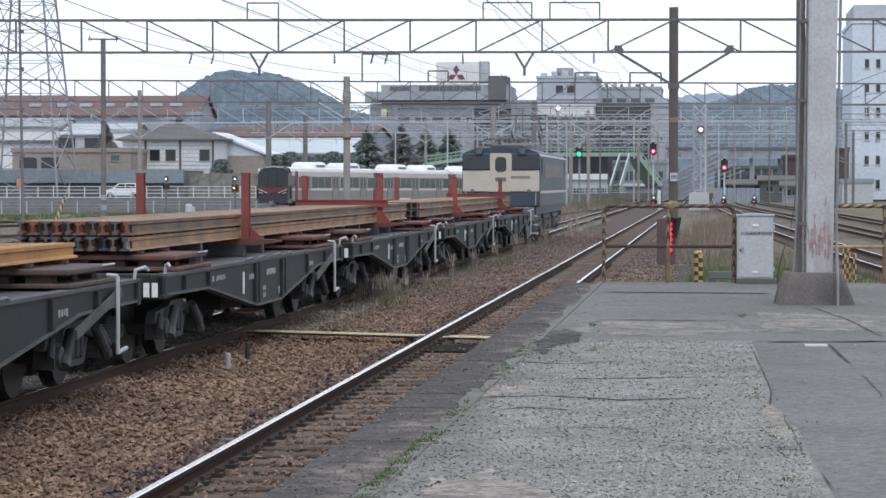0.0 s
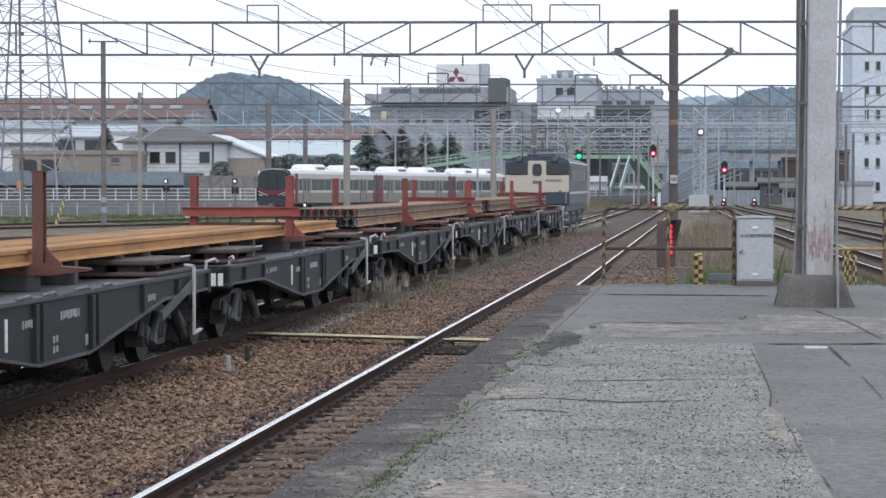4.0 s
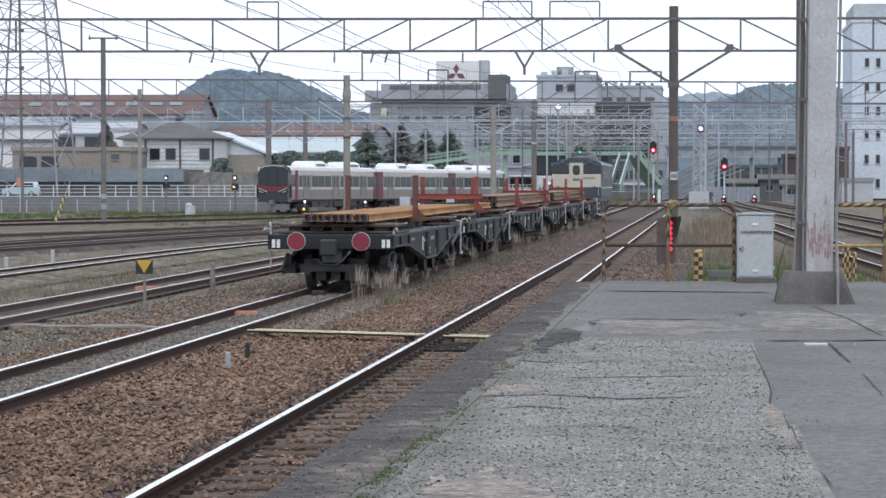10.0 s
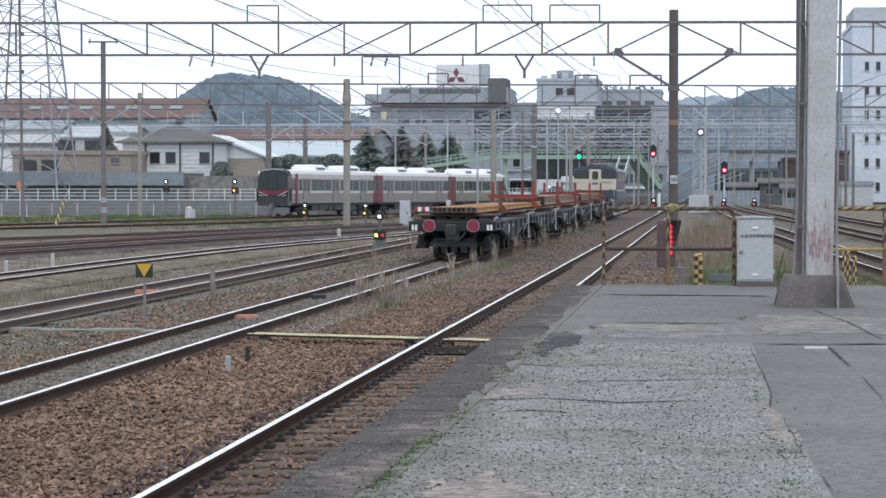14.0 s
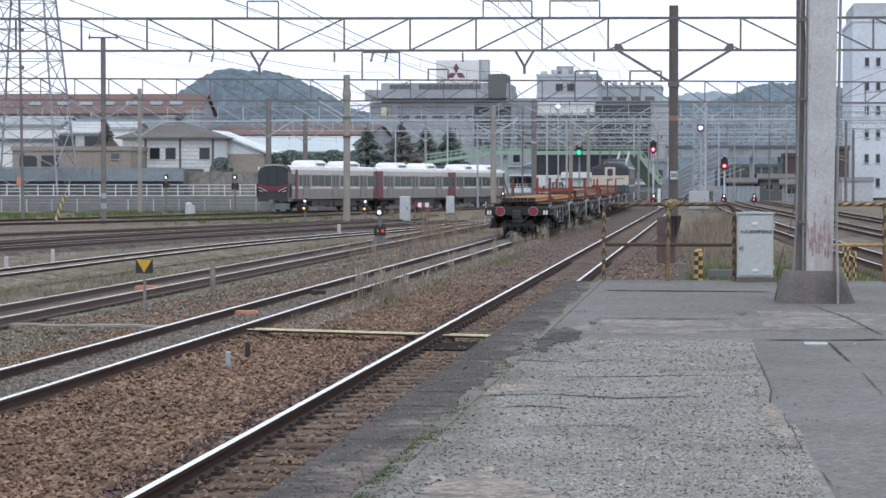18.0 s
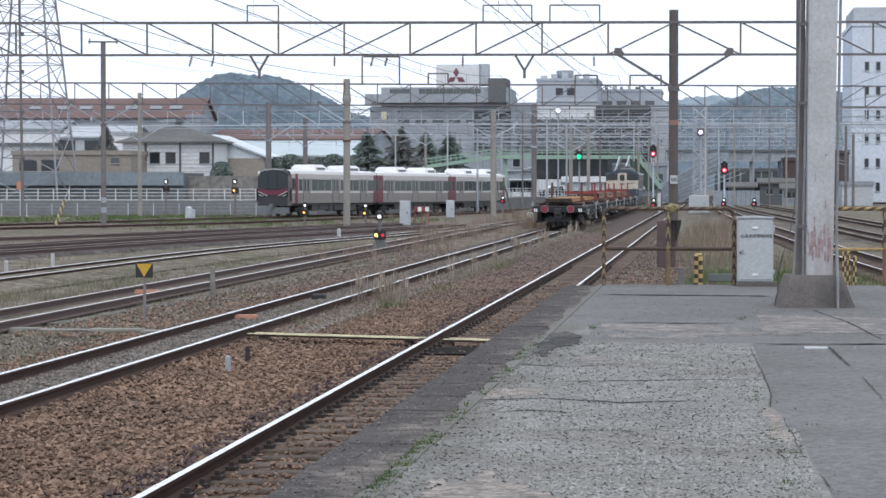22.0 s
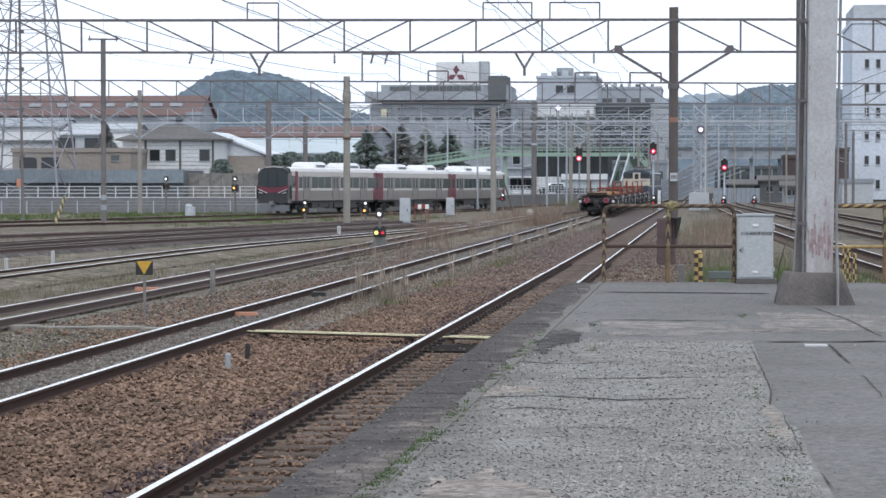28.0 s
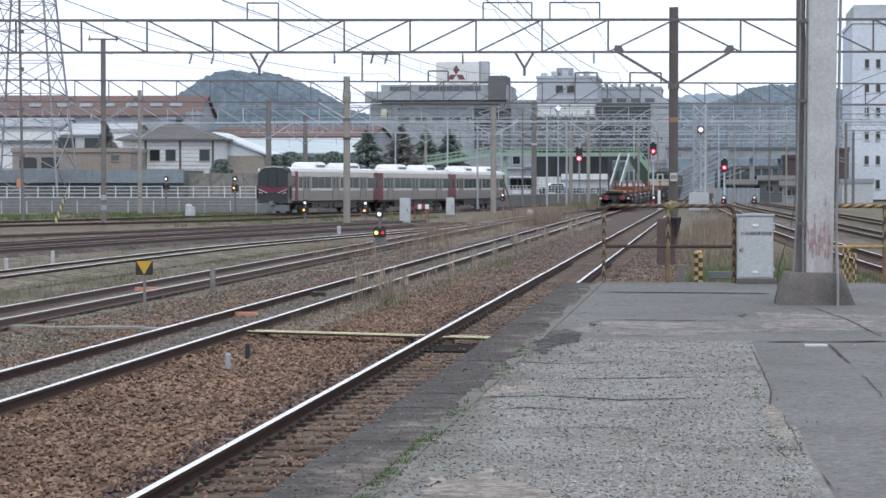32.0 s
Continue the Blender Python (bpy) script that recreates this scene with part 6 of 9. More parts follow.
for y, zt, dep, x0, x1, pan, ph, lab in ((236.0, 8.796, 0.871, -12, 20, 1.7, 0.3, "slim grey truss gantry by the signals"), (290.0, 9.034, 1.07, -34, 26, 2.2, 0.7, "slim grey truss gantry over the crossovers"),
                                       (350.0, 9.074, 1.13, -36, 30, 2.2, 1.1, "slim grey truss gantry near the footbridge"), (430.0, 9.155, 1.19, -40, 36, 2.4, 0.4, "slim distant truss gantry at the station"),
                                       (470.0, 8.934, 1.084, -44, 36, 2.4, 0.9, "slim distant truss gantry at the station")):
    gantry(y, zt, dep, x0, x1, pan, ph, ((-60, -20), (-8, 2), (9, 16)), [(x0 + 0.4, 0.14, zt + 0.4, M_WOOD_POLE, 1.6), (x1 - 0.4, 0.14, zt + 0.4, M_WOOD_POLE, 1.6), ((x0 + x1) / 2 - 4.3, 0.13, zt + 0.4, M_WOOD_POLE, 1.8)], M_TRUSS_PALE, lab)


def wires(label, x, spans, contact=5.15, sag=0.75):
    """The contact wire, the messenger over it and the droppers of one track."""
    w = thing("overhead_wire", label, "overhead wire")
    for (y0, xo0), (y1, xo1) in zip(spans, spans[1:]):
        n = 10
        low, high = [], []
        for k in range(n + 1):
            t = k / n
            xx = x(y0 + (y1 - y0) * t) + xo0 + (xo1 - xo0) * t
            low.append(Vector((xx, y0 + (y1 - y0) * t, contact)))
            high.append(Vector((xx, y0 + (y1 - y0) * t, contact + 1.0 - sag * 4 * t * (1 - t))))
        for name, line, r in (("contact_wire", low, 0.0055), ("messenger_wire", high, 0.006)):
            bm = bmesh.new()
            sweep(bm, line, [(-r, -r), (r, -r), (r, r), (-r, r)])
            part(name, bm, M_WIRE, w)
        for k in range(1, n):
            bm = bmesh.new()
            bm_rod(bm, low[k], high[k], 0.003, None, 4)
            part("dropper", bm, M_WIRE, w)
    return w


ZIG = ((-10, 0.2), (30, -0.2), (G1, 0.2), (G2, -0.2), (G3, 0.2), (265, -0.2), (320, 0.2), (380, -0.2))
wires("thin overhead contact wires above the platform line", lambda y: NEAR, ZIG)
wires("thin overhead contact wires above the freight line", lambda y: FAR, ZIG)
wires("thin overhead contact wires above the siding", lambda y: -11.8 + 0.02 * max(0, y - 120), ZIG[1:6])
wires("thin overhead contact wires above the yard track", lambda y: -16.5 + 0.04 * (y - 72), ZIG[2:6])
wires("thin overhead contact wires above the outer yard", lambda y: -32 + 0.15 * (y - 147), ((G2 - 40, 0), (G2, 0.2), (G3, -0.2), (265, 0)))
wires("thin overhead contact wires beyond the platform", lambda y: 1.2 + max(0, 150 - y) ** 2 * 0.0009, ((70, 0.1), (G2, -0.2), (G3, 0.2), (265, -0.2), (380, 0)))
for a, b, sag, label in (((-6.016, 60, 6.777), (-7.7, 88, 8.437), 0.1, "feeder wire slung to the gantry"),
                         ((-7.7, 88, 8.437), (-8.271, 147, 7.921), 0.3, "feeder wire between gantries"),
                         ((-3.655, 60, 6.758), (-4.429, 88, 8.453), 0.1, "feeder wire slung to the gantry"),
                         ((-4.429, 88, 8.453), (-4.556, 147, 8.58), 0.3, "feeder wire between gantries"),
                         ((-6.722, 80, 8.329), (-9.4, 210, 10.604), 0.3, "feeder wire with beads over the yard"),
                         ((-12.219, 60, 6.828), (-15.629, 88, 8.17), 0.1, "feeder wire slung to the gantry"),
                         ((-15.629, 88, 8.17), (-18.853, 147, 9.158), 0.25, "feeder wire between gantries"),
                         ((-12.597, 70, 7.585), (-16.792, 147, 8.978), 0.3, "feeder wire over the yard"),
                         ((-36.617, 147, 10.111), (-38.299, 210, 12.198), 0.5, "feeder wire at the yard mast"),
                         ((-35.733, 147, 10.967), (-46.781, 210, 13.47), 0.3, "feeder wire at the yard mast")):
    bm = bmesh.new()
    a, b = Vector(a), Vector(b)
    pts = [a + (b - a) * (k / 12) - Vector((0, 0, sag * 4 * (k / 12) * (1 - k / 12))) for k in range(13)]
    sweep(bm, pts, [(-0.006, -0.006), (0.006, -0.006), (0.006, 0.006), (-0.006, 0.006)])
    solid("feeder_wire", bm, M_WIRE, "thin dark " + label, "wire")


# steel transmission tower behind the yard
def transmission_tower(x, y, half0, half1, z1, label):
    zb = ground_z(x, y)
    t = thing("transmission_tower", label, "power pylon", pose(x, y, 0))

    def corner(z, sx, sy):
        h = half0 + (half1 - half0) * (z - zb) / (z1 - zb)
        return Vector((sx * h, sy * h, z))
    for sx in (-1, 1):
        for sy in (-1, 1):
            strut("leg", t, corner(zb, sx, sy), corner(z1, sx, sy), 0.16, M_PYLON)
    z, step = zb, 4.4
    while z < z1 - 1:
        for (ax, ay), (bx, by) in (((-1, -1), (1, -1)), ((1, -1), (1, 1)), ((1, 1), (-1, 1)), ((-1, 1), (-1, -1))):
            strut("cross_brace", t, corner(z, ax, ay), corner(min(z + step, z1), bx, by), 0.075, M_PYLON)
            strut("cross_brace", t, corner(z, bx, by), corner(min(z + step, z1), ax, ay), 0.075, M_PYLON)
            strut("ring_strut", t, corner(min(z + step, z1), ax, ay), corner(min(z + step, z1), bx, by), 0.075, M_PYLON)
        z, step = z + step, step * 0.92
    for k, zz in enumerate((z1 - 9, z1 - 5)):
        bm = bmesh.new()
        bm_bar(bm, (-7, 0, zz), (7, 0, zz), 0.16)
        part("crossarm", bm, M_PYLON, t)
    return t


transmission_tower(-70.8, 250, 4.47, 1.2, 34, "tall grey lattice power pylon behind the yard fence")
transmission_tower(16.936, 900, 4, 1.0, 35.917, "small distant lattice power pylon before the hill")

mast = thing("line_mast", "slim grey steel line mast in the yard", "mast", pose(-45.66, 160, 0))
rod_part("shaft", (0, 0, -0.6), (-0.2, 0, 15.5), 0.105, M_DARK_POLE, mast, r1=0.08)
for z in (4.0, 7.1, 9.8, 12.3):
    bar_part("bracket_arm", (0, 0, z), (-1.5, 0, z + 0.05), 0.06, M_TRUSS, mast)
    rod_part("clamp", (0, 0, z - 0.12), (0, 0, z + 0.12), 0.13, M_TRUSS, mast)

# slim masts with bracket arms among the far tracks
r6 = random.Random(66)
for x, y, top, m in ((-16.81, 255, 9.20, M_TRUSS_PALE), (-13.77, 238, 8.18, M_TRUSS_PALE), (-16.18, 290, 10.48, M_WOOD_POLE), (-14.59, 300, 9.04, M_TRUSS_PALE), (-12.17, 275, 8.02, M_DARK_POLE), (-9.45, 310, 9.96, M_TRUSS_PALE), (-6.99, 285, 7.70, M_WOOD_POLE), (1.13, 300, 9.34, M_TRUSS_PALE), (2.83, 280, 9.18, M_WOOD_POLE), (5.71, 320, 10.90, M_TRUSS_PALE), (7.25, 300, 11.38, M_DARK_POLE), (8.36, 270, 9.84, M_WOOD_POLE), (-21.63, 285, 10.69, M_DARK_POLE), (-22.66, 240, 7.97, M_TRUSS_PALE), (-27.97, 262, 8.81, M_TRUSS_PALE), (-37.20, 290, 8.53, M_TRUSS_PALE)):
    mast = thing("bracket_mast", "slim grey line mast with bracket arms in the station throat", "mast", pose(x, y, 0), group="bracket masts")
    rod_part("shaft", (0, 0, ground_z(x, y) - 0.2), (0, 0, top), 0.11, m, mast, r1=0.085)
    for z in (top - 0.4, top - 1.9)[:1 + (r6.random() < 0.6)]:
        k = r6.choice((-1, 1))
        reach = r6.uniform(1.6, 2.8)
        bar_part("bracket_tube", (0, 0, z - 1.0), (k * reach, 0, z - 0.1), 0.06, M_TRUSS_PALE, mast)
        bar_part("tie_tube", (0, 0, z), (k * reach, 0, z - 0.1), 0.045, M_TRUSS_PALE, mast)
        bar_part("steady_arm", (k * reach * 0.7, 0, z - 0.42), (k * (reach + 0.5), 0, z - 0.85), 0.04, M_TRUSS_PALE, mast)
        bm = bmesh.new()
        for q in range(4):
            bm_rod(bm, (k * (0.15 + q * 0.09), 0, z - 0.93 + q * 0.03), (k * (0.19 + q * 0.09), 0, z - 0.915 + q * 0.03), 0.09, None, 8)
        part("insulator", bm, M_INSULATOR, mast)

# span wires slung across the far tracks, with their insulators
span = thing("span_wires", "thin span wires with insulators across the far tracks", "overhead wire")
for y, z, x0, x1, m in ((226, 9.421, -44, 16, M_TRUSS_PALE),
                      (226, 8.533, -70, 26, M_WIRE),
                      (238, 9.254, -44, 26, M_TRUSS_PALE),
                      (248, 8.69, -70, 16, M_WIRE),
                      (256, 10.025, -44, 26, M_WIRE),
                      (262, 8.389, -70, 26, M_TRUSS_PALE),
                      (276, 9.678, -44, 16, M_TRUSS_PALE),
                      (284, 8.317, -70, 26, M_WIRE),
                      (298, 9.653, -44, 26, M_WIRE),
                      (306, 9.145, -70, 16, M_TRUSS_PALE),
                      (330, 9.996, -44, 26, M_TRUSS_PALE),
                      (338, 8.542, -70, 26, M_WIRE),
                      (360, 9.538, -44, 16, M_TRUSS_PALE),
                      (395, 9.611, -70, 26, M_WIRE),
                      (420, 10.566, -44, 26, M_TRUSS_PALE),
                      (300, 7.62, -70, 16, M_TRUSS_PALE)):
    rod_part("span_wire", (x0, y, z), (x1, y, z - 0.15), 0.022, m, span, n=5)
    r9 = random.Random(int(y * 10))
    for k in range(7):
        x = r9.uniform(x0, x1)
        bm = bmesh.new()
        bm_rod(bm, (x, y, z + 0.12), (x, y, z - r9.uniform(0.3, 1.3)), 0.02, None, 5)
        bm_rod(bm, (x, y, z + 0.12), (x, y, z - 0.2), 0.07, None, 6)
        part("insulator", bm, M_TRUSS_PALE if k % 2 else M_INSULATOR, span)

# ---- the parked passenger train ----


def coach(front):
    w = thing("passenger_coach", "stainless and dark red electric train coach parked in the yard", "train coach", group="coaches of the parked train")
    L, hw = 19.6, 1.47
    shell = [(-hw, 1.05), (hw, 1.05), (hw, 3.5), (hw - 0.12, 3.68), (hw - 0.5, 3.83), (-hw + 0.5, 3.83), (-hw + 0.12, 3.68), (-hw, 3.5)]
    bm = bmesh.new()
    bm_prism(bm, shell, "y", 0.0, L)
    # upper faces get the paler colour that paints in sky light
    for f in bm.faces:
        if f.calc_center_median().z > 3.55:
            f.material_index = 1
    part("body", bm, [M_EMU_STEEL, M_EMU_TOP_LIT], w)
    doors = (3.2, 9.8, 16.4)
    for s in (-1, 1):
        x = s * hw
        for za, zb in ((3.1, 3.49), (1.9, 2.04)):
            box_part("pale_band", x - 0.014, x + 0.014, 0.02, L - 0.02, za, zb, M_EMU_UPPER if za > 3 else M_EMU_PALE, w)
        for y in doors:
            bm = bmesh.new()
            bm_box(bm, x - 0.02, x + 0.02, y - 0.65, y + 0.65, 1.1, 3.1)
            d = part("door", bm, M_EMU_STEEL, w)
            for k in (-1, 1):
                bm = bmesh.new()
                bm_box(bm, x - 0.026, x + 0.026, y + k * 0.32 - 0.2, y + k * 0.32 + 0.2, 2.1, 3.0)
                part("door_pane", bm, M_GLASS_MID, d)
                bm = bmesh.new()
                bm_box(bm, x - 0.03, x + 0.03, y + k * 0.7 - 0.05, y + k * 0.7 + 0.05, 1.3, 3.05)
                part("door_post", bm, M_LOCO_GREY, d)
        for lo, hi in ((1.5, 2.3), (4.3, 8.7), (10.9, 15.3), (17.4, 19.0)):
            bm = bmesh.new()
            bm_box(bm, x - 0.018, x + 0.018, lo, hi, 2.04, 3.09)
            f = part("window_band", bm, M_EMU_PALE, w)
            n = max(1, round((hi - lo) / 1.3))
            for k in range(n):
                a, b = lo + (hi - lo) * k / n + 0.035, lo + (hi - lo) * (k + 1) / n - 0.035
                bm = bmesh.new()
                bm_box(bm, x - 0.024, x + 0.024, a, b, 2.1, 3.04)
                part("pane", bm, M_GLASS_MID, f)
        for y in (0.35, L - 0.35):
            bm = bmesh.new()
            if front and y < 1:
                bm_box(bm, x - 0.022, x + 0.022, 0.75, 1.3, 1.08, 3.48)
                part("red_stripe", bm, M_EMU_RED, w)
                bm = bmesh.new()
                bm_box(bm, x - 0.026, x + 0.026, 0.1, 0.62, 2.2, 3.1)
                part("cab_side_window", bm, M_GLASS, w)
                continue
            bm_box(bm, x - 0.022, x + 0.022, y - 0.33, y + (1.0 if y < 1 else 0.33), 1.08, 3.48)
            part("red_end_panel", bm, M_EMU_RED, w)
            bm = bmesh.new()
            bm_box(bm, x - 0.028, x + 0.028, y - (0.2 if y < 1 else 0.25), y + (0.55 if y < 1 else 0.25), 2.15, 3.0)
            part("end_pane", bm, M_GLASS_MID, w)
        bm = bmesh.new()
        bm_box(bm, x - s * 0.16 - 0.02, x - s * 0.16 + 0.02, 0.3, L - 0.3, 0.86, 1.05)
        part("underframe", bm, M_BOGIE, w)
        for ya, yb, zl in ((4.7, 6.1, 0.4), (6.3, 8.4, 0.48), (8.6, 9.5, 0.36), (9.8, 12.0, 0.44), (12.2, 13.1, 0.52), (13.3, 14.9, 0.4)):
            box_part("equipment_box", x - s * 0.3 - 0.18, x - s * 0.3 + 0.18, ya, yb, zl, 0.86, M_BOGIE, w)
        # bright strip draws the sky reflected at the coach's roof edge
        bm = bmesh.new()
        bm_box(bm, x - s * 0.03 - 0.05, x - s * 0.03 + 0.05, -0.1, L - 0.05, 3.46, 3.7)
        part("roof_gutter", bm, M_EMU_GLINT, w)
    for y in (7.3, 15.2):
        bm = bmesh.new()
        bm_prism(bm, [(-1.12, 3.75), (1.12, 3.75), (1.05, 4.08), (0.85, 4.3), (-0.85, 4.3), (-1.05, 4.08)], "y", y - 1.3, y + 1.3)
        for v in bm.verts:
            if v.co.z > 4.2:
                v.co.y += 0.25 * (1 if v.co.y < y else -1)
        bevel(bm, 0.05, 2)
        ac = part("air_conditioner", bm, M_EMU_ROOF, w, "white roof air conditioner")
        for s in (-1, 1):
            box_part("side_grille", s * 1.09 - 0.03, s * 1.09 + 0.03, y - 0.9, y + 0.9, 3.86, 4.05, M_LOCO_GREY, ac)
    bm = bmesh.new()
    for k in range(4):
        bm_box(bm, -0.7, 0.7, 16.8 + k * 0.6, 17.05 + k * 0.6, 3.8, 4.0 + 0.05 * (k % 2))
    bm_bar(bm, (-0.8, 16.8, 4.05), (0.8, 19.0, 4.03), 0.05)
    bm_bar(bm, (0.8, 16.8, 4.05), (-0.8, 19.0, 4.03), 0.05)
    part("roof_gear", bm, M_LOCO_GREY, w)
    for y in (2.9, 16.7):
        bogie(w, y, 1.05)
    if front:
        bm = bmesh.new()
        rim = [(-hw, 0.85), (hw, 0.85), (hw, 3.42), (hw - 0.2, 3.68), (hw - 0.6, 3.86), (0, 3.93), (-hw + 0.6, 3.86), (-hw + 0.2, 3.68), (-hw, 3.42)]
        bm_prism(bm, rim, "y", -0.5, 0.0)
        for v in bm.verts:
            if v.co.y < -0.3:
                v.co.x *= 0.9
                if v.co.z > 3:
                    v.co.z -= 0.12
                    v.co.y += 0.12
        bevel(bm, 0.05, 2)
        for f in bm.faces:
            f.material_index = 1 if f.calc_center_median().z > 2.15 and abs(f.normal.z) < 0.9 else 0
        part("cab_nose", bm, [M_EMU_NOSE, M_EMU_DARK], w, "black and silver cab front")
        bm = bmesh.new()
        bm_prism(bm, [(-1.31, 2.3), (-0.6, 2.16), (0.6, 2.16), (1.31, 2.3), (1.31, 3.2), (1.12, 3.46), (0.6, 3.66), (-0.6, 3.66), (-1.12, 3.46), (-1.31, 3.2)], "y", -0.54, -0.4)
        part("windscreen", bm, M_GLASS_CAB, w, "wide dark windscreen")
        for x in (-0.42, 0.42):
            bar_part("windscreen_bar", (x, -0.545, 2.2), (x * 0.95, -0.545, 3.58), 0.05, M_EMU_DARK, w)
        bm = bmesh.new()
        bm_prism(bm, [(-1.3, 2.29), (-0.6, 2.15), (0.6, 2.15), (1.3, 2.29), (1.3, 1.98), (0.55, 1.72), (-0.55, 1.72), (-1.3, 1.98)], "y", -0.53, -0.4)
        part("red_front_flash", bm, M_EMU_WINE, w)
        for s in (-1, 1):
            bm = bmesh.new()
            bm_prism(bm, [(s * 1.28, 1.66), (s * 0.72, 1.56), (s * 0.68, 1.66), (s * 1.28, 1.92)], "y", -0.55, -0.4)
            h_ = part("headlight_panel", bm, M_EMU_DARK, w)
            bar_part("silver_chevron", (s * 1.3, -0.545, 2.02), (s * 0.5, -0.545, 1.68), 0.05, M_EMU_PALE, w)
            bm = bmesh.new()
            bm_prism(bm, [(s * 1.22, 1.7), (s * 0.85, 1.62), (s * 0.83, 1.66), (s * 1.22, 1.8)], "y", -0.56, -0.54)
            part("headlight", bm, M_TIN, h_)
        bm = bmesh.new()
        bm_box(bm, -1.2, 1.2, -0.45, 0.2, 0.2, 0.72)
        bm_box(bm, -0.15, 0.15, -0.9, -0.3, 0.7, 1.0)
        part("skirt", bm, M_LOCO_GREY, w)
        for s in (-1, 1):
            bm = bmesh.new()
            bm_box(bm, s * 1.5 - 0.06, s * 1.5 + 0.06, -0.3, -0.1, 1.2, 2.3)
            bevel(bm, 0.03)
            part("side_gangway_cover", bm, M_BLACK, w)
    return w


head = Vector((-35.513, 199.0))
aim = (Vector((-22.922, 258.2)) - head).normalized()
lean = math.degrees(math.atan2(-aim.x, aim.y))
spots = []
b = head
for swing in (-0.92, -1.4, 1.59):
    turn = lean + swing
    a = b
    b = a + Vector((-math.sin(radians(turn)), math.cos(radians(turn)))) * 20.0
    za, zb = ground_z(a.x, a.y) + 0.22, ground_z(b.x, b.y) + 0.22
    spots.append(pose(a.x, a.y, za, math.degrees(math.atan2(zb - za, 20)), 0, turn))
lead = coach(True)
lead.matrix_basis = spots[0]
tagged(lead, "stainless electric train coach with a black and red cab front, parked")
mid = coach(False)
mid.matrix_basis = spots[1]
copy_thing(mid, spots[2])

# ---- fence, road, houses and distance ----
ROAD_Z = 0.7


def windows_on(base, cols, rows, w, h, y, glass, frame=None):
    """Windows set in a front wall: a dark pane with a sill and a frame round it."""
    for x in cols:
        for z in rows:
            f = box_part("window", x - w / 2 - 0.08, x + w / 2 + 0.08, y - 0.05, y + 0.02, z - h / 2 - 0.08, z + h / 2 + 0.08, frame or M_W_DARK, base)
            box_part("pane", x - w / 2, x + w / 2, y - 0.07, y - 0.045, z - h / 2, z + h / 2, glass, f)
            box_part("sill", x - w / 2 - 0.12, x + w / 2 + 0.12, y - 0.14, y - 0.04, z - h / 2 - 0.14, z - h / 2 - 0.07, M_W_PALE, f)


def block(name, label, category, x0, x1, y, depth, z0, z1, wall, roof="flat", roof_mat=None, rise=2.0, over=0.4, ridge="x"):
    base = thing(name, label, category)
    box_part("wall", x0, x1, y, y + depth, z0, z1, wall, base)
    m = roof_mat or wall
    bm = bmesh.new()
    if roof == "flat":
        bm_box(bm, x0 - 0.15, x1 + 0.15, y - 0.15, y + depth + 0.15, z1 + 0.004, z1 + 0.5)
    elif roof == "gable" and ridge == "x":
        bm_prism(bm, [(y - over, z1), (y + depth / 2, z1 + rise), (y + depth + over, z1), (y + depth + over, z1 + 0.2), (y + depth / 2, z1 + rise + 0.25), (y - over, z1 + 0.2)], "x", x0 - over, x1 + over)
        gable = bmesh.new()
        bm_prism(gable, [(y + 0.02, z1 + 0.001), (y + depth - 0.02, z1 + 0.001), (y + depth / 2, z1 + rise - 0.03)], "x", x0 + 0.02, x1 - 0.02)
        part("gable_wall", gable, wall, base)
    elif roof == "gable":
        c = (x0 + x1) / 2
        bm_prism(bm, [(x0 - over, z1 + 0.004), (x1 + over, z1 + 0.004), (x1 + over, z1 + 0.2), (c, z1 + rise), (x0 - over, z1 + 0.2)], "y", y - over, y + depth + over)
    elif roof == "hip":
        low = [bm.verts.new(p) for p in ((x0 - over, y - over, z1), (x1 + over, y - over, z1), (x1 + over, y + depth + over, z1), (x0 - over, y + depth + over, z1))]
        eave = [bm.verts.new((v.co.x, v.co.y, z1 + 0.2)) for v in low]
        in_ = min((x1 - x0), depth) * 0.5
        top = [bm.verts.new((x0 + in_, y + depth / 2, z1 + rise)), bm.verts.new((x1 - in_, y + depth / 2, z1 + rise))]
        bm.faces.new(low)
        for k in range(4):
            bm.faces.new((low[k], low[(k + 1) % 4], eave[(k + 1) % 4], eave[k]))
        bm.faces.new((eave[0], eave[1], top[1], top[0]))
        bm.faces.new((eave[1], eave[2], top[1]))
        bm.faces.new((eave[2], eave[3], top[0], top[1]))
        bm.faces.new((eave[3], eave[0], top[0]))
    elif roof == "slope":
        bm_prism(bm, [(x0 - over, z1 + rise), (x1 + over, z1), (x1 + over, z1 + 0.25), (x0 - over, z1 + rise + 0.25)], "y", y - over, y + depth + over)
        bm_prism(bm, [(x0, z1), (x1, z1), (x0, z1 + rise - 0.05)], "y", y + 0.02, y + depth - 0.02)
    part("roof", bm, m, base)
    return base


# raised street behind the yard, with its wall and white railing
KERB = [Vector((-112, 226.5, 0)), Vector((-37.5, 232, 0)), Vector((-22, 303, 0)), Vector((-12, 350, 0))]
bm = bmesh.new()
bm_prism(bm, [(p.x, p.y) for p in KERB] + [(60, 420), (60, 900), (-400, 900), (-400, 226)], "z", -1.6, ROAD_Z)
solid("street", bm, M_ASPHALT_NEW, "grey raised street behind the railway yard", "street", kind="structure")
bm = bmesh.new()
sweep(bm, [p.copy() for p in KERB], [(0.01, -1.6), (0.35, -1.6), (0.35, ROAD_Z + 0.05), (0.01, ROAD_Z + 0.05)])
solid("street_wall", bm, M_STREET_WALL, "low stained concrete wall along the yard", "wall", kind="structure")
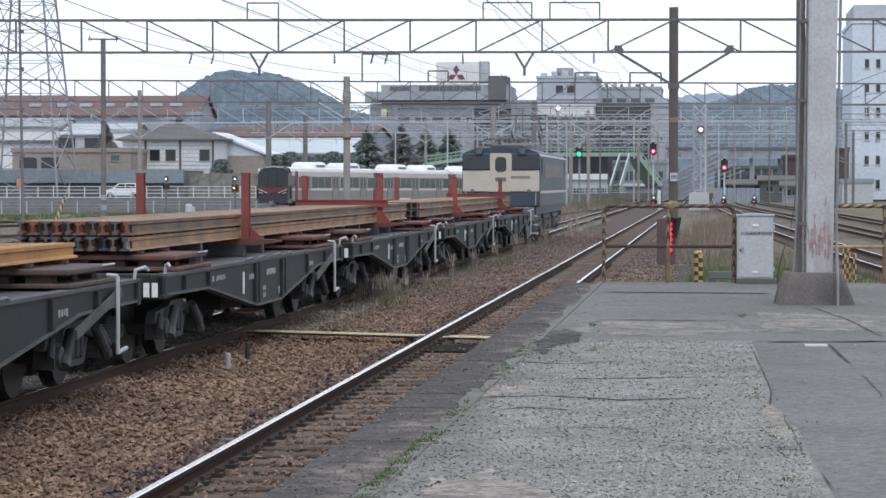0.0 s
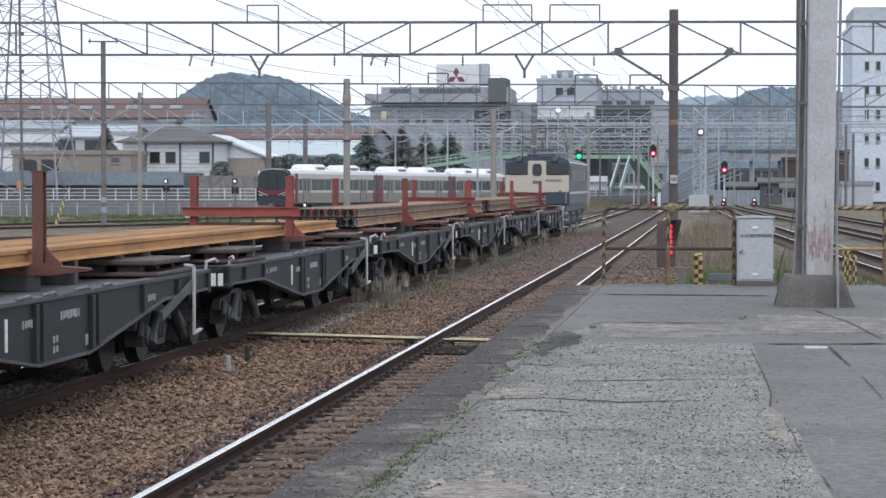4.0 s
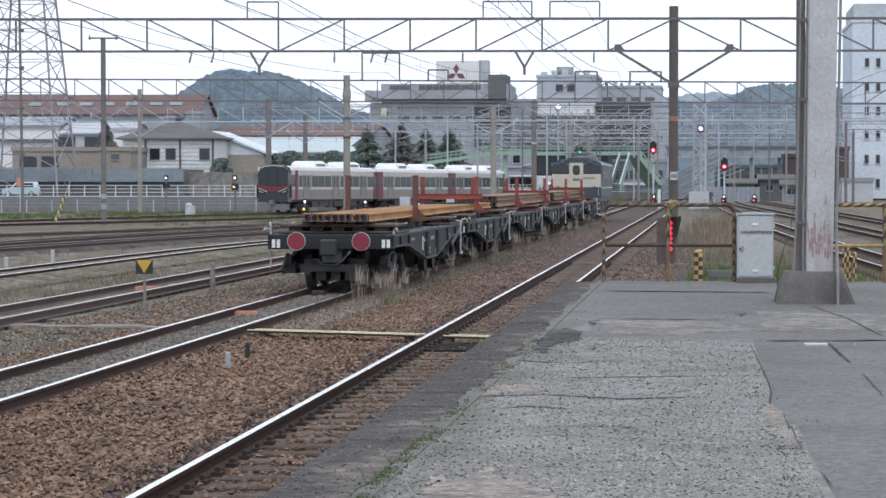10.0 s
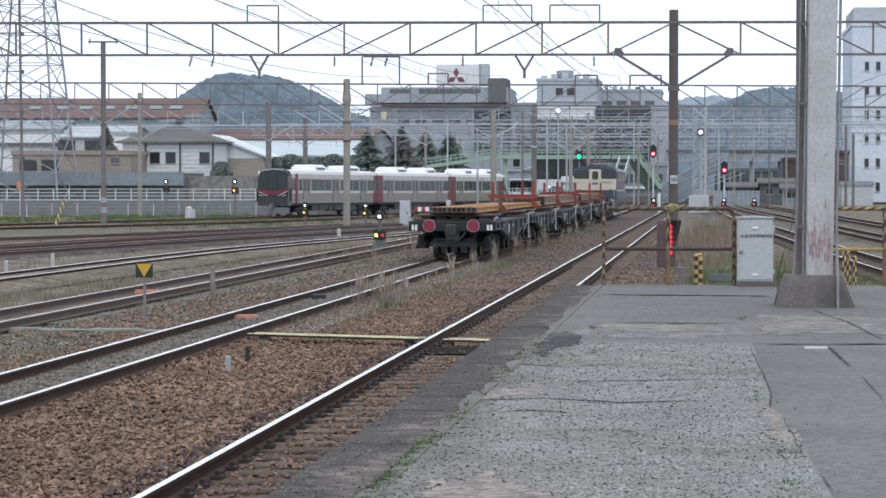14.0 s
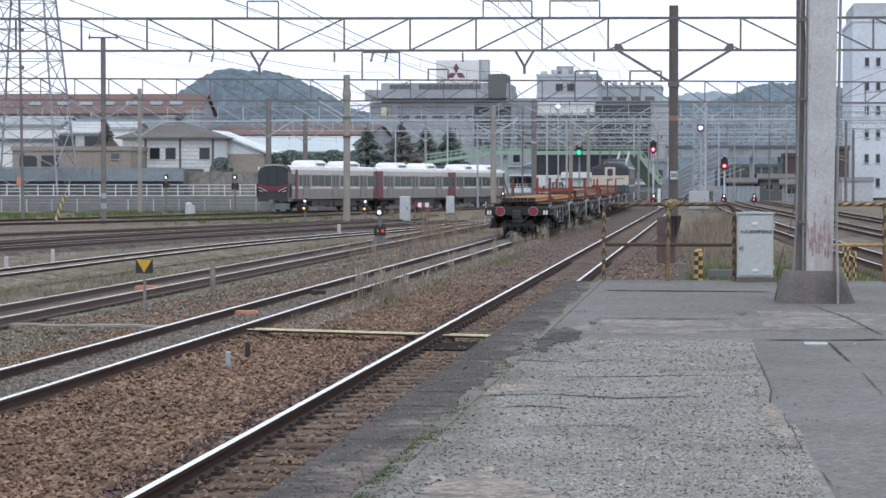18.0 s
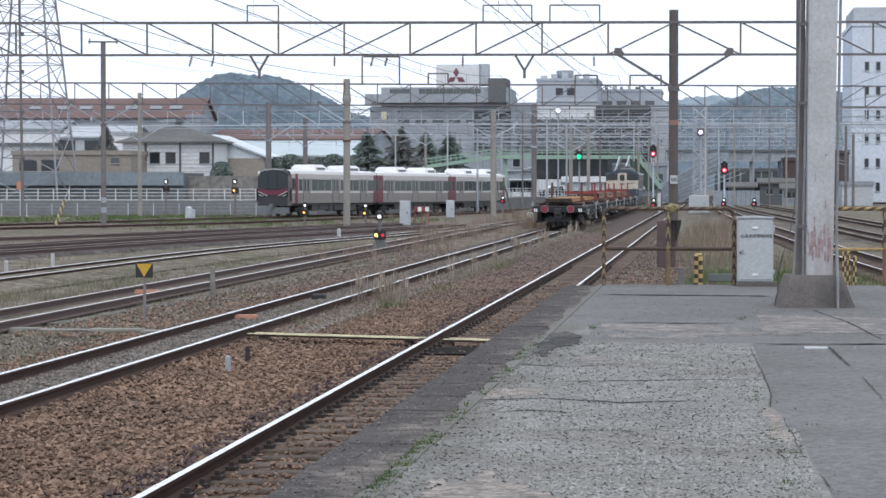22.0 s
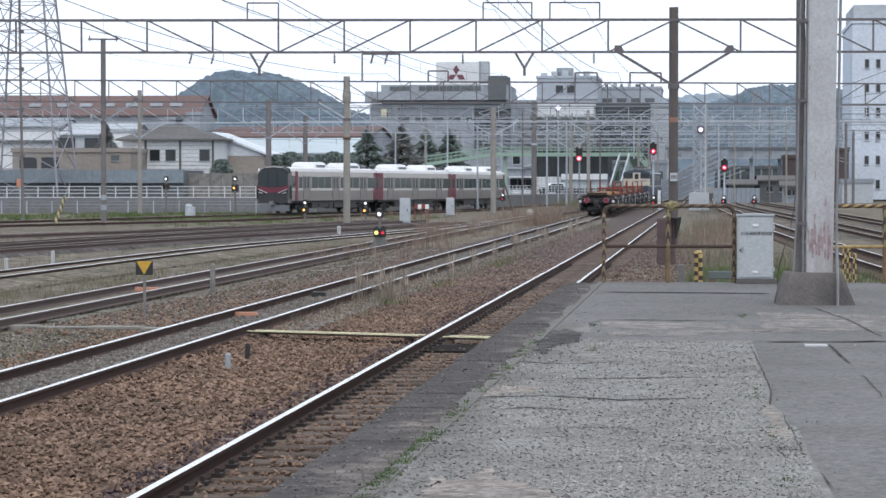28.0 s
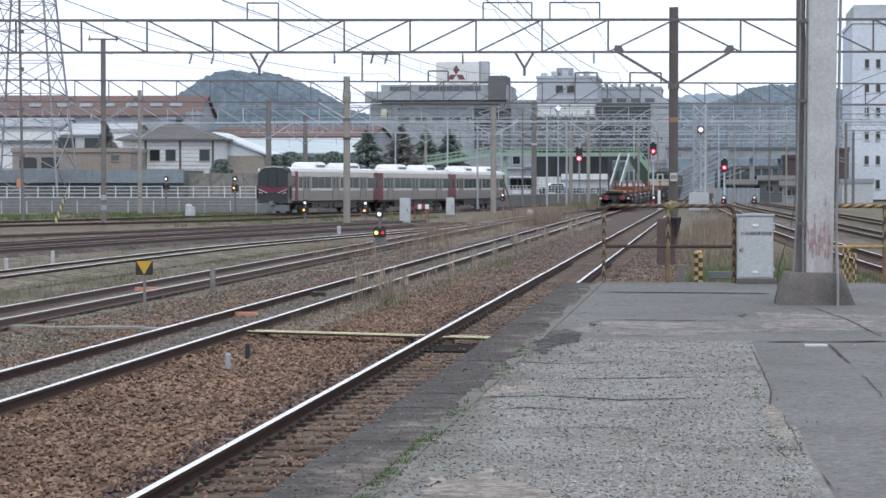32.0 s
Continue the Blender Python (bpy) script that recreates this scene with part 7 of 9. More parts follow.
fence = thing("street_railing", "white painted pipe railing along the raised street", "railing")
for a, b in zip(KERB, KERB[1:]):
    side = Vector(((b - a).y, -(b - a).x, 0)).normalized() * 0.18
    for z in (ROAD_Z + 0.12, ROAD_Z + 0.5, ROAD_Z + 0.82, ROAD_Z + 1.15):
        bar_part("rail", a + side + Vector((0, 0, z)), b + side + Vector((0, 0, z)), 0.07, M_FENCE, fence)
    d = b - a
    for k in range(int(d.length / 1.5)):
        p = a + d.normalized() * (k * 1.5) + side
        if p.x > -72:
            box_part("post", p.x - 0.045, p.x + 0.045, p.y - 0.045, p.y + 0.045, ROAD_Z - 0.1, ROAD_Z + 1.2, M_FENCE, fence)
mesh_fence = thing("yard_fence", "low grey wire mesh fence at the foot of the street wall", "fence", pose(0, 222, 0))
x = -75
while x < -40:
    box_part("post", x - 0.04, x + 0.04, -0.04, 0.04, -0.9, 0.55, M_TRUSS_PALE, mesh_fence)
    x += 2.4
for z in (-0.1, 0.22, 0.5):
    box_part("rail", -75, -41, -0.02, 0.02, z - 0.022, z + 0.022, M_TRUSS_PALE, mesh_fence)

# long slate-blue lean-to and wall
s = thing("long_shed", "long low shed with slate-blue sheet front", "shed")
box_part("wall", -78.061, -54.611, 252, 262, ROAD_Z, 3.508, M_W_DARK, s)
box_part("sheet_front", -78.061, -54.611, 251.3, 251.9, 2.2, 3.567, M_W_SLATE, s, "slate-blue corrugated sheet front")
n = 34
for k in range(n):
    xx = -78.061 + (-54.611 - -78.061) * k / n
    box_part("sheet_rib", xx - 0.04, xx + 0.04, 251.26, 251.32, 2.2, 3.567, M_W_SLATE, s)
w = thing("garden_wall", "grey panelled concrete wall", "wall", pose(0, 254, 0))
for k in range(8):
    a = -54.682 + k * 1.2
    box_part("wall_panel", a + 0.02, a + 1.18, 0, 0.2, ROAD_Z, 3.211, M_CONCRETE, w)
b = block("storage_building", "low beige stained concrete storage building", "building", -78.248, -64.643, 270, 8, 0, 5.638, M_W_BEIGE)
windows_on(b, [-76.4, -73.9], [4.3], 1.9, 1.5, 270, M_GLASS)
windows_on(b, [-66.4], [5.0], 0.8, 0.5, 270, M_GLASS_PALE)
h = block("house", "two-storey white boarded house with a grey hipped roof", "house", -67.49, -56.727, 278, 9, 0, 7.091, M_W_WHITE, "hip", M_ROOF_GREY, 2.0, 0.7)
windows_on(h, [-63.694, -61.833, -57.853, -65.891], [5.396], 1.05, 1.2, 278, M_GLASS)
for px in (-64.758, -60.703, -56.859):
    box_part("corner_board", px - 0.12, px + 0.12, 277.86, 278, 0.7, 7.091, M_W_DARK, h)
for k in range(8):
    z = 3.766 + k * 0.45
    box_part("weatherboard", -67.49 + 0.02, -56.727 - 0.02, 277.95, 277.99, z, z + 0.06, M_W_PALE, h)
b = block("shed", "grey shed with a sloping silver sheet roof", "shed", -58.157, -52.316, 286, 10, 0, 5.409, M_W_BEIGE, "slope", M_ROOF_SILVER, 2.6, 0.4)
block("workshop", "low white workshop building behind the sheds", "building", -97.54, -86.302, 320, 12, 0, 9.602, M_W_WHITE, "gable", M_W_GREY, 1.2)
box_part("eaves_band", -97.9, -86.0, 319.4, 319.9, 7.55, 7.9, M_W_DARK, bpy.data.objects["workshop"])
b = block("workshop", "white workshop with a pale pitched roof", "building", -85.379, -76.049, 318, 12, 0, 8.489, M_W_PALE, "gable", M_W_PALE, 1.6)
windows_on(b, [-84.768, -81.168], [7.296], 2.2, 1.6, 318, M_GLASS)
block("low_block", "small white-fronted building behind the house", "building", -76.88, -74.22, 310, 6, 0, 8.70, M_W_WHITE, "flat", M_W_PALE)
f = block("factory_hall", "long factory hall with a red-brown sheet roof and skylights", "factory", -125.797, -84.366, 400, 14, 0, 13.297, M_W_GREY, "gable", M_ROOF_RED, 3.4, 0.5)
for k, px in enumerate((-112.765, -107.911, -104.037, -100.171, -96.12, -91.982, -88.62)):
    box_part("skylight", px - 1.0, px + 1.0, 402.4, 405.2, 13.297 + 1.7, 13.297 + 2.25, M_W_PALE, f)
f = block("factory_hall", "low factory hall with a pale blue sheet roof", "factory", -70.917, -51.052, 350, 26, 0, 6.367, M_W_PALE, "gable", M_ROOF_PALE, 2.3, 0.4)
for px in (-67.975, -64.218, -60.054, -55.9, -53.413):
    box_part("skylight", px - 0.8, px + 0.8, 356, 358.4, 6.367 + 1.05, 6.367 + 1.35, M_W_WHITE, f)
f = block("factory_hall", "factory hall with a faded red-brown roof", "factory", -83.422, -55.994, 402, 30, 0, 9.762, M_W_GREY, "gable", M_ROOF_RED, 1.9, 0.4)
for px in (-82.537, -78.686, -74.363, -69.093, -65.269, -60.5):
    box_part("skylight", px - 0.9, px + 0.9, 408, 411, 9.762 + 0.75, 9.762 + 1.05, M_W_PALE, f)
for px, w_, top, lab in ((-81.965, 2.2, 12.885, "grey"), (-85.8, 2.0, 12.132, "pale")):
    block("rooftop_shed", lab + " small building between factory halls", "building", px, px + w_, 380, 5, 0, top, M_W_GREY)

# the large grey building with a rooftop sign
A_Y = 440
b = thing("office_block", "large grey concrete office block with a rooftop sign board", "office building")
box_part("wall", -61.074, -35.427, A_Y, A_Y + 22, 0, 16.499, M_W_GREY, b)
box_part("top_storey", -58.905, -36.143, A_Y - 1.2, A_Y + 20, 16.509, 19.866, M_W_GREY, b, "recessed top storey")
# solid dark band that paints the shadow below the parapet
box_part("parapet_shade_band", -58.802, -36.245, A_Y - 1.4, A_Y + 20, 16.519, 17.06, M_W_DARK, b, "dark band painted for the shade under the parapet")
for px_ in (-56.432, -54.6):
    box_part("window", px_ - 0.9, px_ + 0.9, A_Y - 1.32, A_Y - 1.2, 18.846, 19.56, M_GLASS_PALE, b)
for k in range(9):
    box_part("window", -52.0 + k * 1.25, -50.85 + k * 1.25, A_Y - 1.32, A_Y - 1.2, 18.75, 19.6, (M_W_DARK, M_GLASS_PALE)[k % 4 == 1], b)
box_part("parapet", -60.555, -35.939, A_Y - 1.8, A_Y + 20.5, 16.499 + 0.6, 18.642, M_W_GREY, b)
box_part("side_balcony", -61.794, -60.607, A_Y - 1.8, A_Y + 8, 16.805, 18.642 + 0.05, M_W_GREY, b)
box_part("stair_tower", -39.41, -36.247, A_Y - 2.0, A_Y + 8, 17.1, 21.411, M_W_DARK, b)
windows_on(b, [-54.89, -51.804, -48.723, -45.647, -42.575, -39.508], [13.624], 2.0, 0.8, A_Y, M_GLASS_PALE, M_W_GREY)
# open steel stair on the building's flank
box_part("stair_bay", -42.076, -35.500, A_Y - 0.4, A_Y - 0.02, 8.0, 16.2, M_W_DARK, b, "dark slab behind the steel stair flights")
for k in range(4):
    z = 15.6 - k * 1.75
    xa, xb = (-41.200, -36.200) if k % 2 else (-36.200, -41.200)
    box_part("landing", -42.076, -34.200, A_Y - 1.6, A_Y - 0.42, z - 0.12, z, M_W_GREY, b)
    bar_part("stair_flight", (xa, A_Y - 1.3, z), (xb, A_Y - 1.3, z - 1.75), 0.25, M_W_GREY, b)
    bar_part("stair_rail", (xa, A_Y - 1.6, z + 0.9), (xb, A_Y - 1.6, z - 0.85), 0.1, M_W_PALE, b)
sg = thing("roof_sign", "white rooftop sign board with a red three-diamond mark", "sign", pose(0, A_Y - 1, 0))
sx0, sx1, sz0, sz1 = -48.919, -41.155, 19.883, 23.943
box_part("panel", sx0, sx1, 0, 0.6, sz0, sz1, M_W_WHITE, sg)
box_part("side_panel", sx1, sx1 + 1.6, 0.3, 4, sz0 + 0.3, sz1 + 0.1, M_W_PALE, sg)
box_part('corner_post', sx1 - 0.02, sx1 + 0.22, -0.1, 0.28, sz0, sz1 + 0.1, M_W_GREY, sg)
c, zc, r = -45.3, 21.65, 0.96
for ang in (90, 210, 330):
    d = Vector((math.cos(radians(ang)), math.sin(radians(ang))))
    n_ = Vector((-d.y, d.x))
    bm = bmesh.new()
    pts = [Vector((c, zc)), Vector((c, zc)) + d * r * 1.0 + n_ * r * 0.58, Vector((c, zc)) + d * r * 2.0, Vector((c, zc)) + d * r - n_ * r * 0.58]
    bm_prism(bm, [(p.x, zc + (p.y - zc) * 0.9) for p in pts], "y", -0.06, -0.004)
    part("red_diamond", bm, M_SIGN_RED, sg)
for px, top in ((-58.024, 200), (-64.516, 200)):
    box_part("yellow_plate", px - 0.45, px + 0.45, -3, -2.8, 14.1, 15.4, M_PALE_YELLOW, sg)

b = block("office_block", "pale office block with a rooftop tank", "office building", -33.649, -21.808, 480, 20, 0, 22.653, M_W_HAZE)
windows_on(b, [-29.217, -27.003], [20.555], 1.3, 1.3, 480, M_GLASS)
for z in (18.566, 16.798, 15.03):
    box_part("ribbon_band", -33.649 - 0.1, -21.808 + 0.1, 479.8, 480, z, z + 0.5, M_W_PALE, b)
for k in range(5):
    box_part("roof_unit", -33.095 + k * 2.1, -33.095 + k * 2.1 + 1.2, 483, 485, 22.653 + 0.5, 22.653 + 1.2 + 0.3 * (k % 3), M_W_PALE, b)
bm = bmesh.new()
bm_rod(bm, (-28.469, 486, 23.02), (-28.469, 486, 24.921), 1.7, None, 16)
part("water_tank", bm, M_W_GREY, b)
b = block("office_block", "dark glazed office block", "office building", -21.566, -11.644, 470, 20, 0, 16.998, M_W_NIGHT)
windows_on(b, [-20.487, -18.328, -16.17, -14.015, -12.4], [15.595, 13.868, 12.14], 1.6, 1.2, 470, M_GLASS)
b = block("office_block", "grey flat-roofed block behind the station", "office building", -22.376, -9.767, 500, 20, 0, 21.272, M_W_HAZE)
windows_on(b, [-20.652, -17.783, -14.917, -12.054], [18.976], 1.8, 0.7, 500, M_GLASS_PALE)
for k in range(7):
    xx = -21.187 + k * 1.55
    box_part("roof_unit", xx, xx + (0.6, 0.9, 0.5)[k % 3], 500.5, 501.5, 21.272 + 0.5, 21.272 + 1.0 + 0.35 * (k % 2), (M_W_DARK, M_W_PALE)[k % 2], b)
block("low_block", "low white building before the pale office block", "building", -32.493, -21.732, 462, 10, 0, 16.676, M_W_WHITE)
b = block("low_block", "low dark building before the office blocks", "building", -32.728, -21.049, 452, 8, 0, 13.969, M_W_MOSS)
windows_on(b, [-30.638, -28.029, -25.422, -22.819], [12.824], 1.7, 0.9, 452, M_GLASS_PALE)
block("apartment_block", "pale narrow block behind the overhead masts", "building", -12.14, -8.217, 490, 14, 0, 17.268, M_W_PALE)
block("apartment_block", "low dark blocks between office buildings", "building", -37.036, -32.245, 460, 14, 0, 17.275, M_W_GREY)
# white tower block
b = block("tower_block", "tall bluish-white tower block with small windows", "tower block", 18.86, 28.617, 330, 24, 0, 23.353, M_TOWER)
box_part("roof_parapet", 19.073, 28.633, 331, 350, 23.353 + 0.5, 25.895, M_W_PALE, b)
windows_on(b, [20.781, 22.263, 24.926], [18.025 - 3.2 * k for k in range(7)], 0.5, 1.1, 330, M_GLASS, M_W_PALE)
# low buildings seen over the right-hand tracks
block("station_annex", "low grey building beyond the station tracks", "building", 15.96, 19.671, 300, 10, -0.3, 2.2, M_W_PALE, "flat", M_W_BLUE)
cb = block("station_annex", "long dark platform canopy building of the station", "building", 0.772, 13.294, 345, 12, -0.3, 4.095, M_W_MOSS, "flat", M_W_DARK)
gb = block("station_annex", "grey two-storey station annex with a dark window", "building", -28.9, -24.9, 352, 12, -0.3, 6.3, M_W_GREY, "flat")
windows_on(gb, [-27.6], [5.55], 1.0, 1.25, 352, M_GLASS, M_W_PALE)
box_part("floor_band", -28.9, -24.95, 351.6, 351.95, 4.25, 4.42, M_W_PALE, gb)
box_part("canopy", -28.5, -25.3, 350.4, 351.95, 2.95, 3.15, M_W_WHITE, gb)
for k in range(3):
    box_part("shop_window", -28.5 + k * 1.15, -27.5 + k * 1.15, 351.82, 351.94, 1.0, 2.7, M_GLASS, gb)
bm = bmesh.new()
bm_prism(bm, [(-0.75, -0.05), (0.75, 0.28), (0.75, 0.36), (-0.75, 0.03)], "y", -0.9, 0)
part("sloping_awning", bm, M_W_WHITE, gb, at=pose(-26.0, 351.7, 4.5))
db = block("station_building", "very dark glazed station building over a white base", "building", -24.7, -14.4, 352, 14, 3.1, 6.9, M_W_NIGHT, "flat", M_W_DARK)
for k in range(9):
    box_part("glazed_panel", -24.6 + k * 1.13, -23.54 + k * 1.13, 351.86, 351.95, 3.25, 6.7, M_GLASS, db)
box_part("mullion_band", -24.7, -14.4, 351.8, 351.96, 6.15, 6.23, M_W_DARK, db)
box_part("white_base", -24.7, -21.2, 352.0, 364, -0.3, 3.09, M_W_WHITE, db)
box_part("grey_base", -21.19, -14.4, 352.0, 364, -0.3, 3.09, M_W_DARK, db)
box_part("white_fascia", -21.1, -14.5, 350.9, 351.9, 2.68, 3.5, M_W_WHITE, db)
box_part("pale_screen", -21.1, -14.5, 351.3, 351.4, 1.5, 2.66, M_ROOF_PALE, db)
for k in range(5):
    rod_part("canopy_post", (-21.0 + k * 1.6, 351.2, -0.3), (-21.0 + k * 1.6, 351.2, 2.68), 0.07, M_W_PALE, db)
for k in range(6):
    box_part("wall_bar", -24.5 + k * 0.55, -24.44 + k * 0.55, 351.9, 351.98, 0.6, 2.9, M_W_PALE, db)
# added hall whose grey stands for haze before the dark block
gh = block("station_hall", "grey block added for the haze behind the footbridge stairs", "building", -14.76, -6.46, 366, 10, -0.3, 5.07, M_W_BLUE, "flat", M_W_GREY)
for k in range(6):
    box_part("hall_window", -14.36 + k * 1.3, -13.36 + k * 1.3, 365.9, 365.97, 2.6, 3.9, M_GLASS_PALE, gh)
box_part("hall_band", -14.76, -6.46, 365.6, 365.95, 1.7, 2.1, M_W_WHITE, gh)
hb = thing("white_hoarding", "low white hoarding before the station annex", "fence", pose(0, 346, 0))
for k in range(8):
    box_part("hoarding_panel", -28.2 + k * 0.5, -27.72 + k * 0.5, 0, 0.08, -0.3, 1.25, M_W_WHITE if k % 3 else M_W_PALE, hb)

for k in range(9):
    xx = 1.318 + k * 1.45
    box_part("column", xx, xx + 0.2, 344.2, 344.6, -0.3, 4.089, M_W_BLUE, cb)
    box_part("bay", xx + 0.3, xx + 1.35, 344.85, 344.95, 0.2, 3.145, (M_GLASS, M_W_DARK, M_GLASS_PALE)[k % 3], cb)
for k, (px, w_, h_, y_) in enumerate(((2.462, 3.2, 1.9, 310), (6.376, 4.0, 2.4, 312), (8.851, 2.2, 1.7, 300))):
    c = block("platform_shelter", "small grey shelter on the distant station platform", "shelter", px, px + w_, y_, 2.5, -0.3, h_, (M_W_MOSS, M_W_DARK, M_W_BLUE)[k], "gable", M_ROOF_GREY, 0.5, 0.4)
    windows_on(c, [px + w_ * 0.3, px + w_ * 0.7], [h_ * 0.6], 0.7, 0.6, y_, M_GLASS)

block("brick_building", "dark brown building before the tower block", "building", 16.051, 17.77, 318, 8, -0.3, 6.255, M_W_BRICK)
for px_, top_ in ((14.346, 8.7), (16.439, 8.297)):
    mast = thing("line_mast", "grey concrete line mast beside the station tracks", "mast", pose(px_, 262 if px_ == 14.346 else 285, 0))
    rod_part("shaft", (0, 0, -0.4), (0, 0, top_), 0.17, M_DARK_POLE, mast, r1=0.14)
    for k in range(3):
        bar_part("bracket_arm", (0, 0, top_ - 0.8 - k * 1.6), (-1.7, 0, top_ - 0.3 - k * 1.6), 0.07, M_TRUSS_PALE, mast)

# green footbridge with its stairs
BR_Y = 300
fb = thing("footbridge", "mint green steel footbridge over the tracks with open stairs", "footbridge", pose(0, BR_Y, 0))
zl, zh = 5.455, 6.425
box_part("girder", -26.448, -8.248, 0, 0.2, zl, zl + 0.45, M_GREEN_STEEL, fb)
box_part("girder", -26.448, -8.248, 2.0, 2.2, zl, zl + 0.45, M_GREEN_STEEL, fb)
box_part("deck", -26.448, -8.248, 0.2, 2.0, zl + 0.05, zl + 0.2, M_W_GREY, fb)
for z in (zl + 0.75, zh + 0.1):
    box_part("handrail", -26.448, -8.248, 0.05, 0.12, z - 0.05, z + 0.05, M_GREEN_STEEL, fb)
x = -26.448
while x < -8.248:
    box_part("baluster", x - 0.03, x + 0.03, 0.06, 0.12, zl + 0.4, zh + 0.1, M_GREEN_STEEL, fb)
    x += 0.55
box_part("column", -25.184, -24.784, 0.6, 1.4, -0.8, zl, M_GREEN_STEEL, fb)


def ramp(a, b):
    """A stair flight from its foot to the bridge deck: two stringers, treads, rails."""
    a, b = Vector(a), Vector(b)
    for y in (0.1, 1.9):
        bar_part("stringer", (a.x, y, a.z), (b.x, y, b.z), 0.12, M_GREEN_STEEL, fb, h=0.4)
        bar_part("stair_rail", (a.x, y, a.z + 1.0), (b.x, y, b.z + 1.0), 0.09, M_GREEN_STEEL, fb)
        bar_part("mid_rail", (a.x, y, a.z + 0.6), (b.x, y, b.z + 0.6), 0.06, M_GREEN_STEEL, fb)
        for k in range(14):
            p = a + (b - a) * ((k + 0.5) / 14)
            bar_part("baluster", (p.x, y, p.z + 0.1), (p.x, y, p.z + 1.0), 0.06, M_GREEN_STEEL, fb)
    n = 22
    for k in range(n):
        p = a + (b - a) * ((k + 0.5) / n)
        box_part("tread", p.x - 0.16, p.x + 0.16, 0.18, 1.85, p.z, p.z + 0.05, M_W_GREY, fb)


ramp((-35.112, 0, 4.427), (-26.447, 0, zl + 0.2))
# flat dark green polygon stands for the underside of the right flight
bm = bmesh.new()
bm_prism(bm, [(-9.8, 5.15), (-8.5, 5.15), (-6.2, 1.9), (-7.4, 1.35), (-8.7, 3.2), (-9.4, 4.4)], "y", -0.35, -0.05)
part("stair_soffit", bm, M_GREEN_DARK, fb, "dark green panel drawn for the stair's underside")
for y in (-0.42, 1.9):
    bar_part("stringer", (-8.6, y, 5.5), (-5.85, y, 1.9), 0.12, M_GREEN_STEEL, fb, h=0.42)
    bar_part("stair_rail", (-8.2, y, 5.85), (-5.55, y, 2.35), 0.08, M_GREEN_STEEL, fb)
    for k in range(8):
        t = (k + 0.5) / 8
        bar_part("baluster", (-8.5 + 2.7 * t, y, 5.45 - 3.5 * t), (-8.2 + 2.65 * t, y, 5.85 - 3.5 * t), 0.05, M_GREEN_STEEL, fb)
for k in range(18):
    t = (k + 0.5) / 18
    box_part("tread", -8.75 + 2.75 * t - 0.16, -8.75 + 2.75 * t + 0.16, 0.0, 1.85, 5.35 - 3.6 * t, 5.4 - 3.6 * t, M_W_GREY, fb)
rod_part("stair_prop", (-6.3, 0.8, -0.5), (-6.3, 0.8, 1.9), 0.12, M_GREEN_STEEL, fb)
# the second flight comes down towards the yard
for px0, px1 in ((-10.607, -11.198), (-9.459, -10.11)):
    bm = bmesh.new()
    ends = []
    for t in (0.14, 0.8):
        ends.append(Vector((px0 + t * (px1 - px0), -1 - 29 * t, zl - t * (zl + 0.3))))
    for p in ends:
        for e in (-0.05, 0.05):
            for h in (0.0, 1.05):
                bm.verts.new((p.x + e, p.y, p.z + h))
    bmesh.ops.convex_hull(bm, input=bm.verts[:])
    part("stair_side", bm, M_GREEN_STEEL, fb, "closed mint green stair side")
    bar_part("stair_rail", ends[0] + Vector((0, 0, 1.1)), ends[1] + Vector((0, 0, 1.1)), 0.16, M_W_PALE, fb, h=0.1)
for k in range(18):
    t = 0.14 + 0.66 * (k + 0.5) / 18
    xa, xb = -10.607 + t * (-11.198 - -10.607), -9.459 + t * (-10.11 - -9.459)
    z = zl - t * (zl + 0.3)
    box_part("tread", xa, xb, -1 - 29 * t - 0.6, -1 - 29 * t + 0.6, z, z + 0.1, M_GREEN_DARK, fb)
# grey station bridge with its sloping stair house
sb = thing("station_bridge", "grey station overbridge with a sloping enclosed stair", "footbridge", pose(0, 330, 0))
box_part("deck_wall", -5.673, 12.701, 0, 3, 5.522, 6.73, M_W_GREY, sb)
for k in range(18):
    x = -5.6 + k * 1.0
    bar_part("truss_web", (x, -0.1, 5.55), (x + (1.0 if k % 2 else 0), -0.1, 6.7), 0.12, M_TRUSS_PALE, sb)
for z in (5.5, 6.72):
    box_part("truss_chord", -5.7, 12.7, -0.2, -0.05, z - 0.08, z + 0.08, M_TRUSS_PALE, sb)
box_part("roof", -5.824, 12.851, -0.3, 3.3, 6.73 + 0.004, 6.957, M_W_DARK, sb)
bm = bmesh.new()
bm_prism(bm, [(-6.264, -0.3), (-3.773, -0.3), (2.606, 5.372), (2.606, 6.58), (0.501, 6.583), (-6.268, 2.352)], "y", -1.6, -0.2)
part("stair_house", bm, M_W_BLUE, sb, "sloping grey stair house")
for px in (5.611, 9.351, 12.188):
    box_part("column", px - 0.25, px + 0.25, 0.5, 1.5, -0.3, 5.522, M_W_BLUE, sb)
for k in range(7):
    bar_part("roof_rib", (-6.23, -1.75, 2.351 - k * 0.42), (1.096 + k * 0.6, -1.75, 6.406 - k * 0.42), 0.1, (M_W_HAZE, M_W_GREY)[k % 2], sb)
block("brick_building", "dark brick building beyond the station platforms", "building", 9.708, 11.456, 322, 8, -0.3, 5.36, M_W_BRICK)
sf = thing("station_fence", "bluish-grey sheet fence beyond the station tracks", "fence", pose(0, 296, 0))
